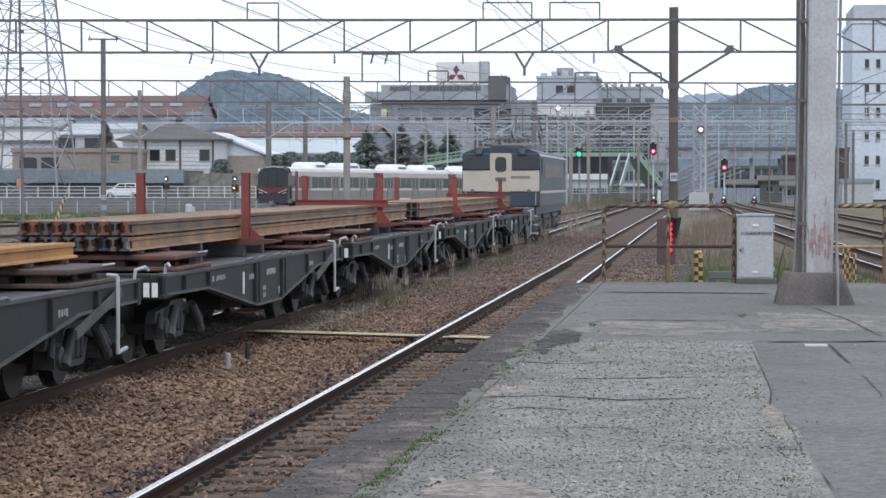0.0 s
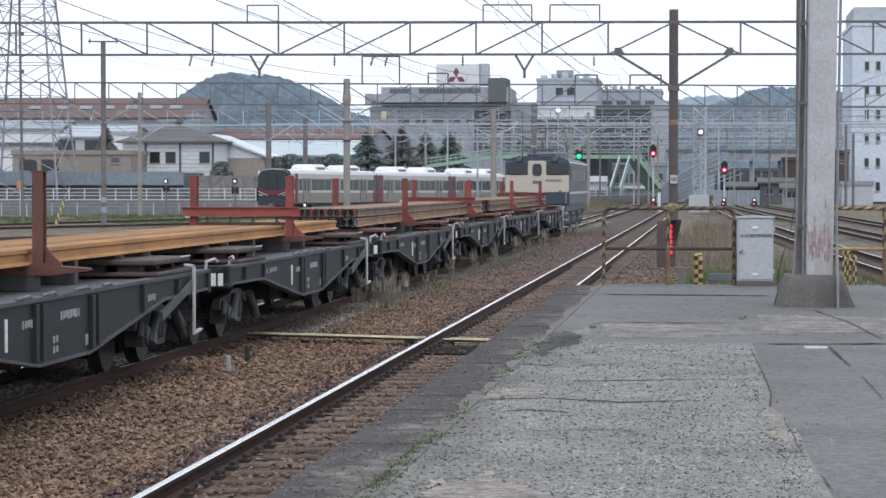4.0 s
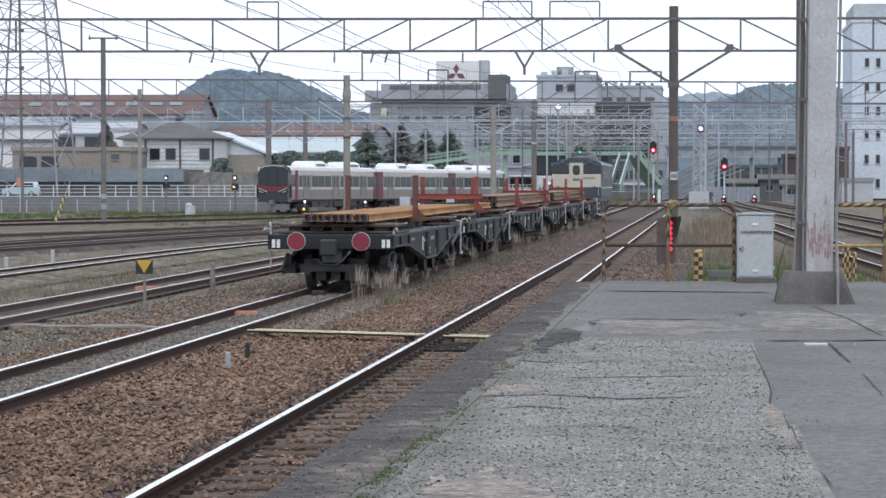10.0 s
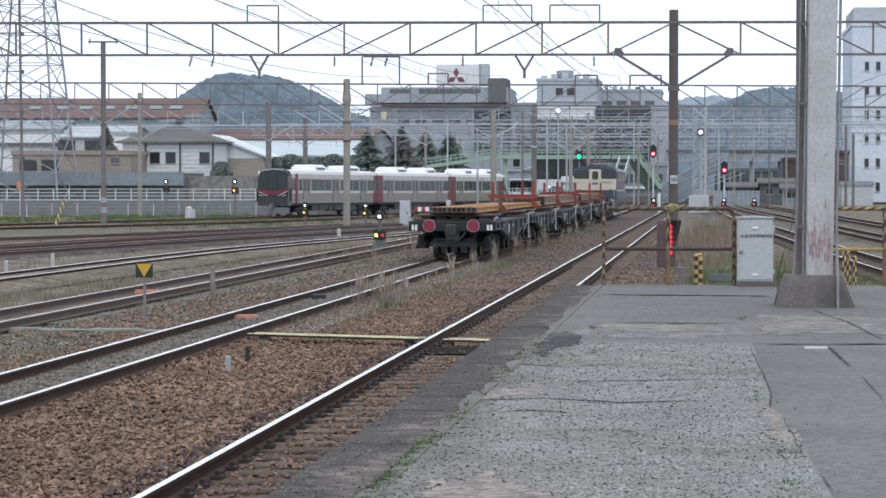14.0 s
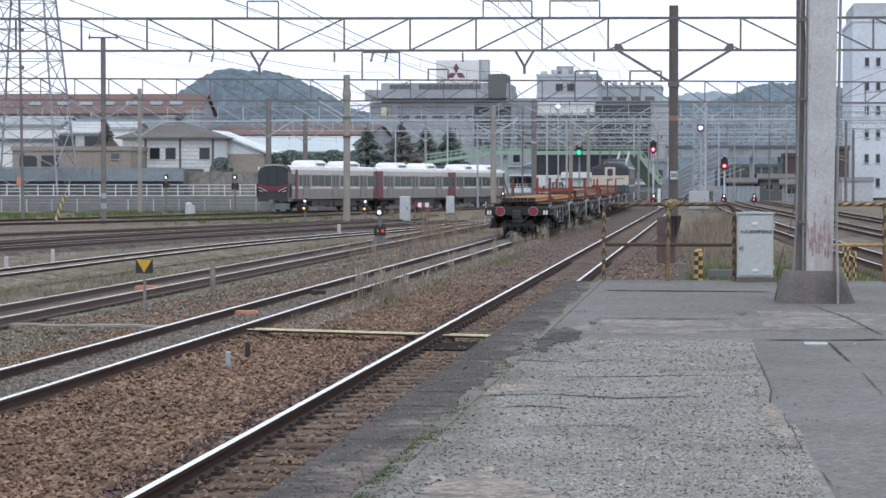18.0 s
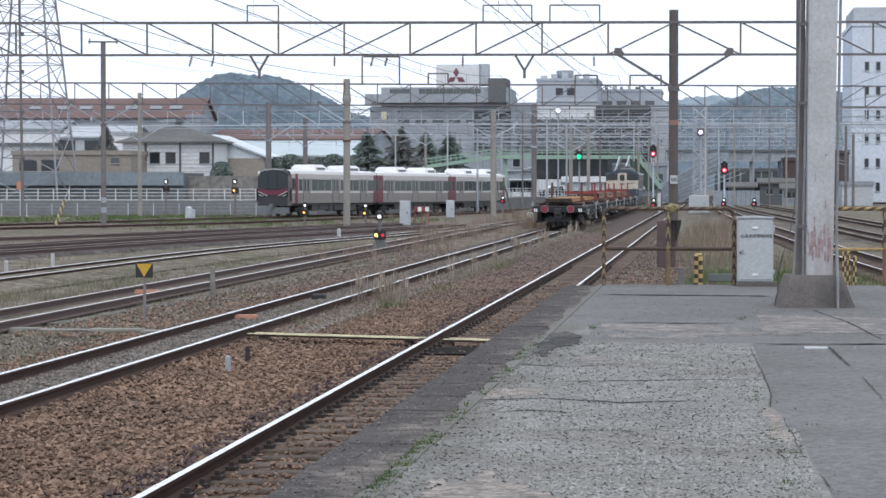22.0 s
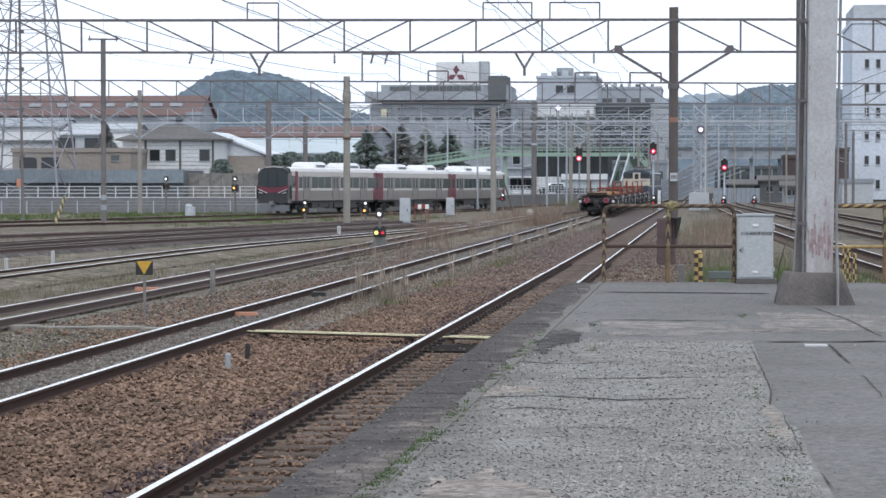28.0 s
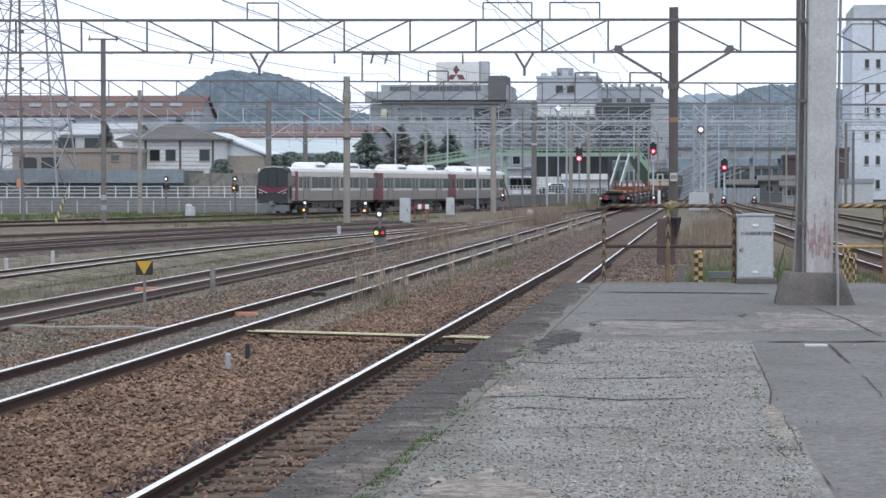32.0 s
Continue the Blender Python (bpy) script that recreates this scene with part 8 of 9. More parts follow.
for k in range(10):
    a_ = 0.464 + k * (6.049 - 0.464) / 10
    box_part("fence_panel", a_ + 0.02, a_ + (6.049 - 0.464) / 10 - 0.02, 0, 0.08, -0.4, 1.59, M_W_BLUE, sf)

# hills


def hill(profile, y, depth, mat, label, seed):
    """A wooded ridge, drawn as rows that climb from its foot to its skyline."""
    bm = bmesh.new()
    rows = []
    xs_ = np.arange(profile[0][0], profile[-1][0], (profile[-1][0] - profile[0][0]) / 300)
    zs = np.interp(xs_, [p[0] for p in profile], [p[1] for p in profile])
    for k in range(14):
        t = k / 13
        row = []
        for x, z in zip(xs_, zs):
            bump = noise.noise(Vector((x * 0.02 + seed, t * 4, 0))) * 0.06 + noise.noise(Vector((x * 0.09 + seed, t * 13, 3))) * 0.03 + noise.noise(Vector((x * 0.33 + seed, t * 40, 5))) * 0.03
            row.append(bm.verts.new((x, y + depth * t, z * (math.sin(t * math.pi / 2) + bump * min(1, t * 3)))))
        rows.append(row)
    for a, b in zip(rows, rows[1:]):
        for i in range(len(a) - 1):
            bm.faces.new((a[i], a[i + 1], b[i + 1], b[i]))
    ob = solid("hill", bm, mat, label, "hill", kind="structure")
    return ob


hill([(-377.391, 10), (-352.202, 47.28), (-337.829, 52.858), (-327.062, 59.843), (-318.105, 65.771), (-307.379, 70.981), (-297.748, 73.036), (-287.071, 71.582), (-274.275, 72.219), (-262.928, 68.319), (-247.001, 61.961), (-231.11, 53.174), (-218.772, 46.158), (-185.37, 40.141), (-136.426, 36.541), (-87.827, 39.876)], 1440, 80, M_HILL, "wooded hill behind the town, blued for haze", 3)
hill([(-64.22, 12), (-38.558, 49.946), (-20.279, 55.018), (-3.856, 53.495), (12.511, 58.557), (25.208, 64.352), (52.375, 65.695), (81.253, 64.479), (110.021, 62.541), (160.106, 57.991)], 1540, 80, M_HILL, "wooded ridge behind the station, blued for haze", 9)
hill([(-894.011, 30), (-579.421, 68.664), (-370.045, 77.157), (-212.356, 81.471), (-44.843, 92.838), (2.584, 96.226), (43.948, 92.502), (318.016, 80.904)], 2500, 150, M_HILL_FAR, "distant hills on the skyline, paled for haze", 14)

# ---- small things along the tracks ----


def stub(x, y, z1, r, mat, label):
    bm = bmesh.new()
    zb = min(ground_z(x, y), -0.2) - 0.05
    bm_rod(bm, (0, 0, zb), (0, 0, z1), r, r * 0.9, 10)
    bm_rod(bm, (0, 0, z1), (0, 0, z1 + r * 0.5), r * 0.9, r * 0.4, 10)
    return solid("marker_stub", bm, mat, label, "marker post", pose(x, y, 0), group="track marker posts")


stub(-6.13, 30.9, 0.0, 0.04, M_W_GREY, "short pale concrete marker stub in the ballast")
stub(-6.2, 32.6, 0.02, 0.035, M_BLACK, "short black marker stub in the ballast")
stub(-10.75, 52.5, 0.42, 0.06, M_CONCRETE, "grey concrete marker post beside the siding")
stub(-18.6, 68.2, 0.24, 0.06, M_TIN, "white marker post between yard tracks")
stub(-19.9, 68.0, 0.03, 0.06, M_TIN, "low white marker stub between yard tracks")
stub(-17.4, 114.6, 0.12, 0.1, M_TIN, "white marker post beside a yard track")
stub(-40.6, 189, 0.42, 0.3, M_W_PALE, "pale grey round relay post by the grass")

sgn = thing("triangle_sign", "black board with a yellow downward triangle on a post", "track sign", pose(-9.88, 42.3, 0))
rod_part("post", (0, 0, -0.3), (0, 0, 0.62), 0.028, M_SIGN_POST, sgn)
box_part("board", -0.155, 0.155, -0.035, -0.02, 0.58, 0.83, M_BLACK, sgn, edge=0.005)
bm = bmesh.new()
bm_prism(bm, [(-0.14, 0.822), (0.14, 0.822), (0.0, 0.592)], "y", -0.042, -0.036)
part("triangle", bm, M_AMBER, sgn, "yellow triangle")

for x, y, lab in ((-8.1, 42.2, "orange"), (-12.1, 52.0, "orange")):
    bm = bmesh.new()
    bm_box(bm, -0.25, 0.25, -0.1, 0.1, -0.16, -0.06)
    bevel(bm, 0.015, 2)
    solid("track_beacon", bm, M_ORANGE, "faded orange track beacon between the rails", "track beacon", pose(x, y, 0), group="track beacons")

# cable crossing: boards with yellow edges, a dark plate for a hollow's shade before them, a concrete trough beyond
cr = thing("board_crossing", "weathered cable crossing boards with worn yellow edges", "crossing boards")
for x0, x1 in ((-7.02, -4.12), (-3.86, -3.02), (-2.8, -2.22)):
    yc, tilt = 36.78 - 0.34 * ((x0 + x1) / 2 + 7.0), math.degrees(math.atan(-0.34))
    half = (x1 - x0) / 2
    bm = bmesh.new()
    bm_box(bm, -half, half, -0.13, 0.13, -0.085, -0.055)
    bevel(bm, 0.012)
    part("board", bm, M_SLEEPER, cr, at=pose((x0 + x1) / 2, yc, 0, 0, 0, tilt))
    for y in (-0.15, 0.09):
        bm = bmesh.new()
        bm_box(bm, -half + 0.02, half - 0.02, y, y + 0.055, -0.053, -0.042)
        part("yellow_edge", bm, M_PALE_YELLOW, cr, at=pose((x0 + x1) / 2, yc, 0, 0, 0, tilt))
    for k in (-0.8, 0.8):
        box_part("bearer", (x0 + x1) / 2 + k * half - 0.06, (x0 + x1) / 2 + k * half + 0.06, yc - 0.34 * k * half - 0.1, yc - 0.34 * k * half + 0.1, -0.2, -0.1, M_SLEEPER, cr)
# flat dark plate on the ballast, painted as the shade in a hollow
box_part("hollow_plate", -4.3, -2.0, 33.75, 35.15, -0.195, -0.135, M_HOLLOW_SHADE, cr, "dark plate drawing the shade of a hollow before the boards")
tr = thing("cable_trough", "grey concrete cable trough across the yard", "cable trough")
for k in range(17):
    x0 = -23.45 + k * 0.9
    y0 = 38.7 - (x0 + 10.6) * 0.17
    box_part("trough_cover", x0 + 0.01, x0 + 0.88, y0, y0 + 0.34, -0.35, -0.115 - 0.01 * (k % 3), M_TROUGH, tr)
    box_part("trough_side", x0, x0 + 0.9, y0 - 0.07, y0 - 0.002, -0.35, -0.14, M_DUSTY, tr)
# concrete cable duct along the siding
dl = thing("cable_duct", "long grey concrete cable duct beside the siding", "cable duct")
for k in range(44):
    m_ = 41.0 + k
    xx = -11.05 + 0.029 * (m_ - 44)
    box_part("duct_cover", xx - 0.16, xx + 0.16, m_, m_ + 0.985, -0.3, -0.165 - 0.008 * (k % 3), M_DUSTY, dl)
bm = bmesh.new()
bm_box(bm, -0.14, 0.14, -0.12, 0.12, -0.2, 0.0)
bevel(bm, 0.02)
solid("rail_contact_box", bm, M_BLACK, "small black contact box beside the freight line's rail", "track box", pose(FAR - 0.25, 49.5, -0.02))

# ---- signals ----


def lamp(parent, name, c, r, mat, hood=True):
    bm = bmesh.new()
    disc(bm, c, r, 0.04, "y", 16)
    o = part(name, bm, mat, parent)
    if mat is M_RED_LAMP:
        bm = bmesh.new()
        disc(bm, (c[0], c[1] - 0.025, c[2]), r * 0.5, 0.02, "y", 12)
        part("core", bm, M_LAMP_CORE, o)
    if hood:
        bm = bmesh.new()
        n = 10
        pts = [(c[0] + math.cos(a) * r * 1.25, c[2] + math.sin(a) * r * 1.25) for a in [math.pi * k / n for k in range(n + 1)]]
        for (ax, az), (bx, bz) in zip(pts, pts[1:]):
            q = [bm.verts.new(v) for v in ((ax, c[1] - 0.25, az), (bx, c[1] - 0.25, bz), (bx, c[1] + 0.02, bz), (ax, c[1] + 0.02, az))]
            bm.faces.new(q)
        bmesh.ops.remove_doubles(bm, verts=bm.verts[:], dist=0.0005)
        bmesh.ops.solidify(bm, geom=bm.faces[:], thickness=0.01)
        part("hood", bm, M_BLACK, o)
    return o


BLINKING = []


def shunt_signal(x, y, z_low, z_high, low, label, k=1.0, low2=None, blinks=False):
    s = thing("shunt_signal", label, "railway signal", pose(x, y, 0), group="shunting signals")
    zb = ground_z(x, y) - 0.05
    rod_part("post", (0, 0, zb), (0, 0, z_high), 0.06 * k, M_DARK_POLE, s)
    bm = bmesh.new()
    bm_box(bm, -0.2 * k, 0.2 * k, -0.08, 0.1, z_low - 0.2 * k, z_low + 0.2 * k)
    bevel(bm, 0.05 * k, 2)
    part("head", bm, M_BLACK, s)
    bm = bmesh.new()
    bm_box(bm, -0.13 * k, 0.13 * k, -0.08, 0.1, z_high - 0.13 * k, z_high + 0.15 * k)
    bevel(bm, 0.04 * k, 2)
    part("head", bm, M_BLACK, s)
    lamp(s, "white_lens", (0, -0.1, z_high), 0.062 * k, M_WHITE_LAMP)
    low_at = Vector(((-0.1 if low2 else -0.05) * k, -0.1, z_low))
    o = lamp(s, "lower_lens", low_at, 0.058 * k, low)
    # added black back, turned forward to imitate the lamp going out
    if blinks:
        bm = bmesh.new()
        disc(bm, low_at + Vector((0, 0.03, 0)), 0.06 * k, 0.02, "y", 16)
        part("blank", bm, M_BLACK, o)
        BLINKING.append((o, low_at))
    if low2:
        lamp(s, "second_lens", (0.11 * k, -0.1, z_low), 0.05 * k, low2)
    return s


dwarf = shunt_signal(-11.867, 88, 0.399, 1.074, M_YELLOW_LAMP, "dwarf shunting signal with white, yellow and red lights", 1.1, low2=M_RED_DIM, blinks=True)
bm = bmesh.new()
made = bm_box(bm, -0.42, 0.42, -0.35, 0.35, -0.3, 0.24)
for v in made:
    if v.co.z > 0:
        v.co.x *= 0.34
        v.co.y *= 0.4
bevel(bm, 0.03)
part("signal_foot", bm, M_SIGNAL_FOOT, dwarf, "dark green-grey sloping foot", pose(0, 0.05, 0))
for px, zl, zh, m in ((-27.378, 0.352, 0.853, M_ORANGE_LAMP), (-23.218, 0.319, 0.818, M_ORANGE_LAMP)):
    shunt_signal(px, 165, zl, zh, m, "low shunting signal with an orange and a white light", 1.3)
shunt_signal(-45.996, 205, 1.911, 2.537, M_RED_DISC, "unlit tall shunting signal by the yard fence", 1.5)
shunt_signal(-39.058, 200, 1.779, 2.528, M_ORANGE_LAMP, "tall shunting signal with an orange light by the yard fence", 1.5, blinks=True)
shunt_signal(-16.794, 200, 0.905, 1.182, M_RED_DIM, "small shunting signal beyond the parked train", 1.0)
shunt_signal(-4.392, 196, 0.624, 1.029, M_RED_DIM, "low shunting signal with red and white lights beside the main line", 1.2)
shunt_signal(1.27, 215, 0.575, 0.92, M_RED_LAMP, "low shunting signal with red lights beyond the platform", 1.2)
shunt_signal(3.909, 215, 0.577, 0.921, M_RED_LAMP, "low shunting signal with red lights beyond the platform", 1.2)


def main_signal(x, y, z, mat, label, post_to=None):
    s = thing("main_signal", label, "railway signal", pose(x, y, 0), group="colour light signals")
    bm = bmesh.new()
    bm_box(bm, -0.34, 0.34, 0.02, 0.25, z - 0.45, z + 0.95)
    bevel(bm, 0.2, 3)
    part("backboard", bm, M_BLACK, s)
    l = lamp(s, "lens", (0, -0.06, z), 0.235, mat) if mat else None
    zb = ground_z(x, y) if post_to is None else post_to
    rod_part("post", (0.0, 0.4, zb), (0.0, 0.4, z + 1.1), 0.09, M_TRUSS_PALE, s)
    for k in range(6):
        rod_part("ladder_rung", (-0.2, 0.55, z - 1.2 - k * 0.4), (0.2, 0.55, z - 1.2 - k * 0.4), 0.02, M_TRUSS_PALE, s)
    box_part("bracket", -0.12, 0.12, 0.2, 0.45, z + 0.1, z + 0.25, M_TRUSS_PALE, s)
    return s


main_signal(-5.671, 250, 5.415, M_RED_LAMP, "colour light signal showing red over the main line")
main_signal(1.523, 250, 3.745, M_RED_LAMP, "colour light signal showing red beyond the platform")
for x, z, w_, h_ in ((-5.66, 4.7, 0.2, 0.26), (-13.15, 5.97, 0.16, 0.24)):
    pl = thing("signal_plate", "small pale plate fixed beside a colour light signal", "signal plate", pose(x, 249.75, z))
    box_part("plate", -w_, w_, -0.03, 0.03, -h_, h_, M_W_PALE, pl)
    bar_part("stay", (0, 0.03, 0), (0, 0.6, 0), 0.05, M_TRUSS_PALE, pl)
    for q in (-1, 1):
        box_part("mark", q * w_ * 0.5 - 0.04, q * w_ * 0.5 + 0.04, -0.036, -0.031, -h_ * 0.6, h_ * 0.6, M_RED_STEEL, pl)
cp = thing("white_post", "stout white marker post beside the main line", "marker post", pose(-4.55, 225, 0))
box_part("shaft", -0.13, 0.13, -0.13, 0.13, -0.3, 1.5, M_W_WHITE, cp, edge=0.02)
box_part("cap", -0.15, 0.15, -0.15, 0.15, 1.5, 1.55, M_W_PALE, cp)
turning = main_signal(-13.456, 255, 5.196, None, "colour light signal changing from green to red")
# added two-faced lens; its turn stands in for lamps switching colour
bm = bmesh.new()
disc(bm, (0, -0.03, 0.22), 0.264, 0.04, "y", 16)
VANE = pose(0, -0.3, 4.961)
vane = part("colour_vane", bm, M_GREEN_LAMP, turning, "green and red signal lens", VANE)
bm = bmesh.new()
disc(bm, (0, 0.03, 0.22), 0.26, 0.04, "y", 16)
rl = part("red_lens", bm, M_RED_LAMP, vane)
bm = bmesh.new()
disc(bm, (0, 0.055, 0.22), 0.15, 0.02, "y", 12)
part("core", bm, M_LAMP_CORE, rl)
for px, pz, y, lab in ((-18.398, 11.396, 300, "violet-white floodlight on a mast over the station"), (-0.736, 6.701, 209, "violet-white lamp on the lattice mast")):
    s = thing("mast_lamp", lab, "lamp", pose(px, y, 0))
    bm = bmesh.new()
    disc(bm, (0, -0.3, pz), 0.17 if y < 250 else 0.3, 0.05)
    part("lens", bm, M_BLUE_LAMP, s)
    bm = bmesh.new()
    bm_box(bm, -0.32, 0.32, -0.25, 0.05, pz - 0.32, pz + 0.36)
    bevel(bm, 0.06, 2)
    part("housing", bm, M_DARK_POLE, s)
    rod_part("post", (0, 0.1, ground_z(px, y)), (0, 0.1, pz + 0.3), 0.1, M_TRUSS_PALE, s)


def cabinet(x, y, w, h, label, mat=None):
    c = thing("relay_box", label, "relay cabinet", pose(x, y, ground_z(x, y)), group="lineside cabinets")
    bm = bmesh.new()
    bm_box(bm, -w / 2, w / 2, -0.3, 0.3, 0.1, h)
    bevel(bm, 0.03)
    part("body", bm, mat or M_W_PALE, c)
    box_part("plinth", -w / 2 - 0.05, w / 2 + 0.05, -0.35, 0.35, -0.1, 0.1, M_CONCRETE, c)
    box_part("door", -w / 2 + 0.06, w / 2 - 0.06, -0.32, -0.301, 0.2, h - 0.12, mat or M_W_PALE, c)
    box_part("handle", w / 4, w / 4 + 0.04, -0.35, -0.32, h * 0.5, h * 0.5 + 0.15, M_BLACK, c)


cabinet(-18.645, 150, 0.62, 1.62, "white steel relay box among the yard tracks")
cabinet(-20.593, 195, 0.62, 1.5, "white steel relay box beside the parked train")
cabinet(-41.755, 195, 0.7, 0.8, "small pale grey relay box on the grass", M_W_PALE)
cabinet(-0.854, 206.5, 1.7, 1.6, "large grey equipment box at the lattice mast", M_CABINET)
bar_ = thing("red_barrier", "red and white striped wooden barrier in the yard", "barrier", pose(-19.389, 165, 0))
for k in range(4):
    box_part("stripe", -0.5 + k * 0.25, -0.25 + k * 0.25, -0.03, 0.03, 0.438, 0.745, (M_RED_STEEL, M_WHITE)[k % 2], bar_)
for x in (-0.45, 0.0, 0.45):
    box_part("leg", x - 0.03, x + 0.03, 0.03, 0.08, -0.7, 0.783, M_RED_STEEL, bar_)
for px, y, pz, lab in ((-7.243, 90, 0.181, "round open ring sign with a dark cross beside the track"), (-10.925, 150, 0.398, "small white diamond sign beside the track")):
    s = thing("ring_sign", lab, "track sign", pose(px, y, 0))
    ink = M_DARK_POLE if y < 100 else M_WHITE
    rod_part("post", (0, 0, -0.3), (0, 0, pz), 0.03, M_DARK_POLE, s)
    for a in (45, 135):
        d = Vector((math.cos(radians(a)), 0, math.sin(radians(a)))) * 0.15
        bar_part("cross_stroke", Vector((0, -0.06, pz)) - d, Vector((0, -0.06, pz)) + d, 0.035, ink, s)
    bm = bmesh.new()
    for k in range(16):
        a, b = 2 * math.pi * k / 16, 2 * math.pi * (k + 1) / 16
        bm_bar(bm, (0.17 * math.cos(a), -0.05, pz + 0.17 * math.sin(a)), (0.17 * math.cos(b), -0.05, pz + 0.17 * math.sin(b)), 0.03)
    part("rim", bm, ink, s)
st = thing("guy_guard", "faded yellow and grey striped guy wire guard in the grass", "guy guard", pose(-39.408, 145, 0))
striped_tube(st, (0, 0, -0.35), (0.64, 0, 1.34), 0.11, 0.2, M_GUARD_PALE, dark=M_GUARD_DULL)
op = thing("orange_flag_post", "orange plastic marker on a pale post by the street", "marker", pose(-64.633, 225.5, 0))
rod_part("post", (0, 0, -0.8), (0, 0, 2.0), 0.05, M_W_PALE, op)
box_part("marker", -0.33, 0.33, -0.06, 0.06, 1.75, 2.6, M_ORANGE, op, edge=0.1)

st = thing("guy_guard", "leaning dull brown and grey guy wire guard", "guy guard", pose(-15.028, 190, 0))
striped_tube(st, (0, 0, -0.6), (-0.839, 0, 2.288), 0.06, 0.2, M_GUARD_DULL)

# ---- cars on the street ----


def car(label, paint, roof_paint):
    c = thing("car", label, "car", group="passing cars")
    bm = bmesh.new()
    bm_prism(bm, [(-1.75, 0.28), (1.75, 0.28), (1.78, 0.62), (1.6, 0.86), (0.85, 0.96), (-1.65, 0.98), (-1.78, 0.6)], "y", -0.75, 0.75)
    bevel(bm, 0.06, 2)
    part("body", bm, paint, c)
    bm = bmesh.new()
    bm_prism(bm, [(0.95, 0.95), (0.35, 1.46), (-1.45, 1.5), (-1.66, 0.97)], "y", -0.66, 0.66)
    bevel(bm, 0.05, 2)
    part("cabin", bm, roof_paint, c)
    for s in (-1, 1):
        for x0, x1, t0, t1 in ((-0.28, 0.76, -0.3, 0.28), (-1.32, -0.36, -1.28, -0.36)):
            bm = bmesh.new()
            bm_prism(bm, [(x0, 0.98), (x1, 0.98), (t1, 1.38), (t0, 1.38)], "y", s * 0.665 - 0.01, s * 0.665 + 0.01)
            part("side_window", bm, M_GLASS, c)
        for x in (-1.12, 1.15):
            bm = bmesh.new()
            disc(bm, (x, s * 0.7, 0.29), 0.29, 0.18, "y", 18)
            w_ = part("wheel", bm, M_BLACK, c)
            bm = bmesh.new()
            disc(bm, (x, s * 0.8, 0.29), 0.17, 0.02, "y", 14)
            part("hub_cap", bm, M_TRUSS_PALE, w_)
        bm = bmesh.new()
        bm_box(bm, 1.66, 1.77, s * 0.55 - 0.14, s * 0.55 + 0.14, 0.62, 0.76)
        part("headlight", bm, M_WHITE, c)
        bm = bmesh.new()
        bm_box(bm, -1.79, -1.7, s * 0.62 - 0.09, s * 0.62 + 0.09, 0.64, 0.86)
        part("tail_light", bm, M_RED_DISC, c)
    return c


white_car = car("white hatchback car driving along the street", M_CAR_WHITE, M_CAR_WHITE)
blue_car = car("pale blue small car with a white roof driving along the street", M_CAR_BLUE, M_CAR_WHITE)
parked = car("small dark car with a white roof parked behind the fence", M_EMU_DARK, M_CAR_WHITE)
parked.matrix_basis = pose(-20.424, 320, ROAD_Z, 0, 0, 205)
LANE = [Vector((-17, 352)), Vector((-27.4, 303.6)), Vector((-42, 239)), Vector((-47, 236.6)), Vector((-112, 231.8)), Vector((-398, 229.2))]


def on_lane(d):
    """The pose of a car so far along the street from the corner; it is negative before the corner."""
    d += sum((b - a).length for a, b in zip(LANE[:2], LANE[1:3]))
    for k, (a, b) in enumerate(zip(LANE, LANE[1:])):
        n = (b - a).length
        if d < n or k == len(LANE) - 2:
            p = a + (b - a).normalized() * d
            u = (b - a).normalized()
            return pose(p.x, p.y, ROAD_Z, 0, 0, math.degrees(math.atan2(u.y, u.x)))
        d -= n


# ---- plants ----


def blades(spots, height, spread, count, width, seed, bend=0.35):
    """Tufts of thin bent blades standing at the given spots, as lists for one mesh."""
    rnd = random.Random(seed)
    verts, faces = [], []
    for x, y, z, k in spots:
        for _ in range(max(2, int(count * k))):
            a = rnd.uniform(0, 6.283)
            r = rnd.uniform(0, spread)
            bx, by = x + math.cos(a) * r, y + math.sin(a) * r
            h = height * k * rnd.uniform(0.45, 1.1)
            lean = rnd.uniform(0, bend) * h
            dx, dy = math.cos(a) * lean, math.sin(a) * lean
            w = width * rnd.uniform(0.6, 1.3)
            q = rnd.uniform(0, 3.1416)
            wx, wy = math.cos(q) * w, math.sin(q) * w
            i = len(verts)
            verts += [(bx - wx, by - wy, z - 0.02), (bx + wx, by + wy, z - 0.02), (bx + dx * 0.4 + wx * 0.8, by + dy * 0.4 + wy * 0.8, z + h * 0.55), (bx + dx * 0.4 - wx * 0.8, by + dy * 0.4 - wy * 0.8, z + h * 0.55), (bx + dx, by + dy, z + h)]
            faces += [(i, i + 1, i + 2, i + 3), (i + 3, i + 2, i + 4)]
    return verts, faces


def plant_stuff(name, verts, faces, mat, label, category):
    me = bpy.data.meshes.new(name)
    me.from_pydata(verts, [], faces)
    me.materials.append(mat)
    return tagged(new(name, me), label, category, kind="stuff")


rnd = random.Random(11)


def spots_in(n, x0, x1, y0, y1, lo=0.6, hi=1.2, z=None):
    out = []
    for _ in range(n):
        x, y = rnd.uniform(x0, x1), rnd.uniform(y0, y1)
        out.append((x, y, (ground_z(x, y) if z is None else z), rnd.uniform(lo, hi)))
    return out


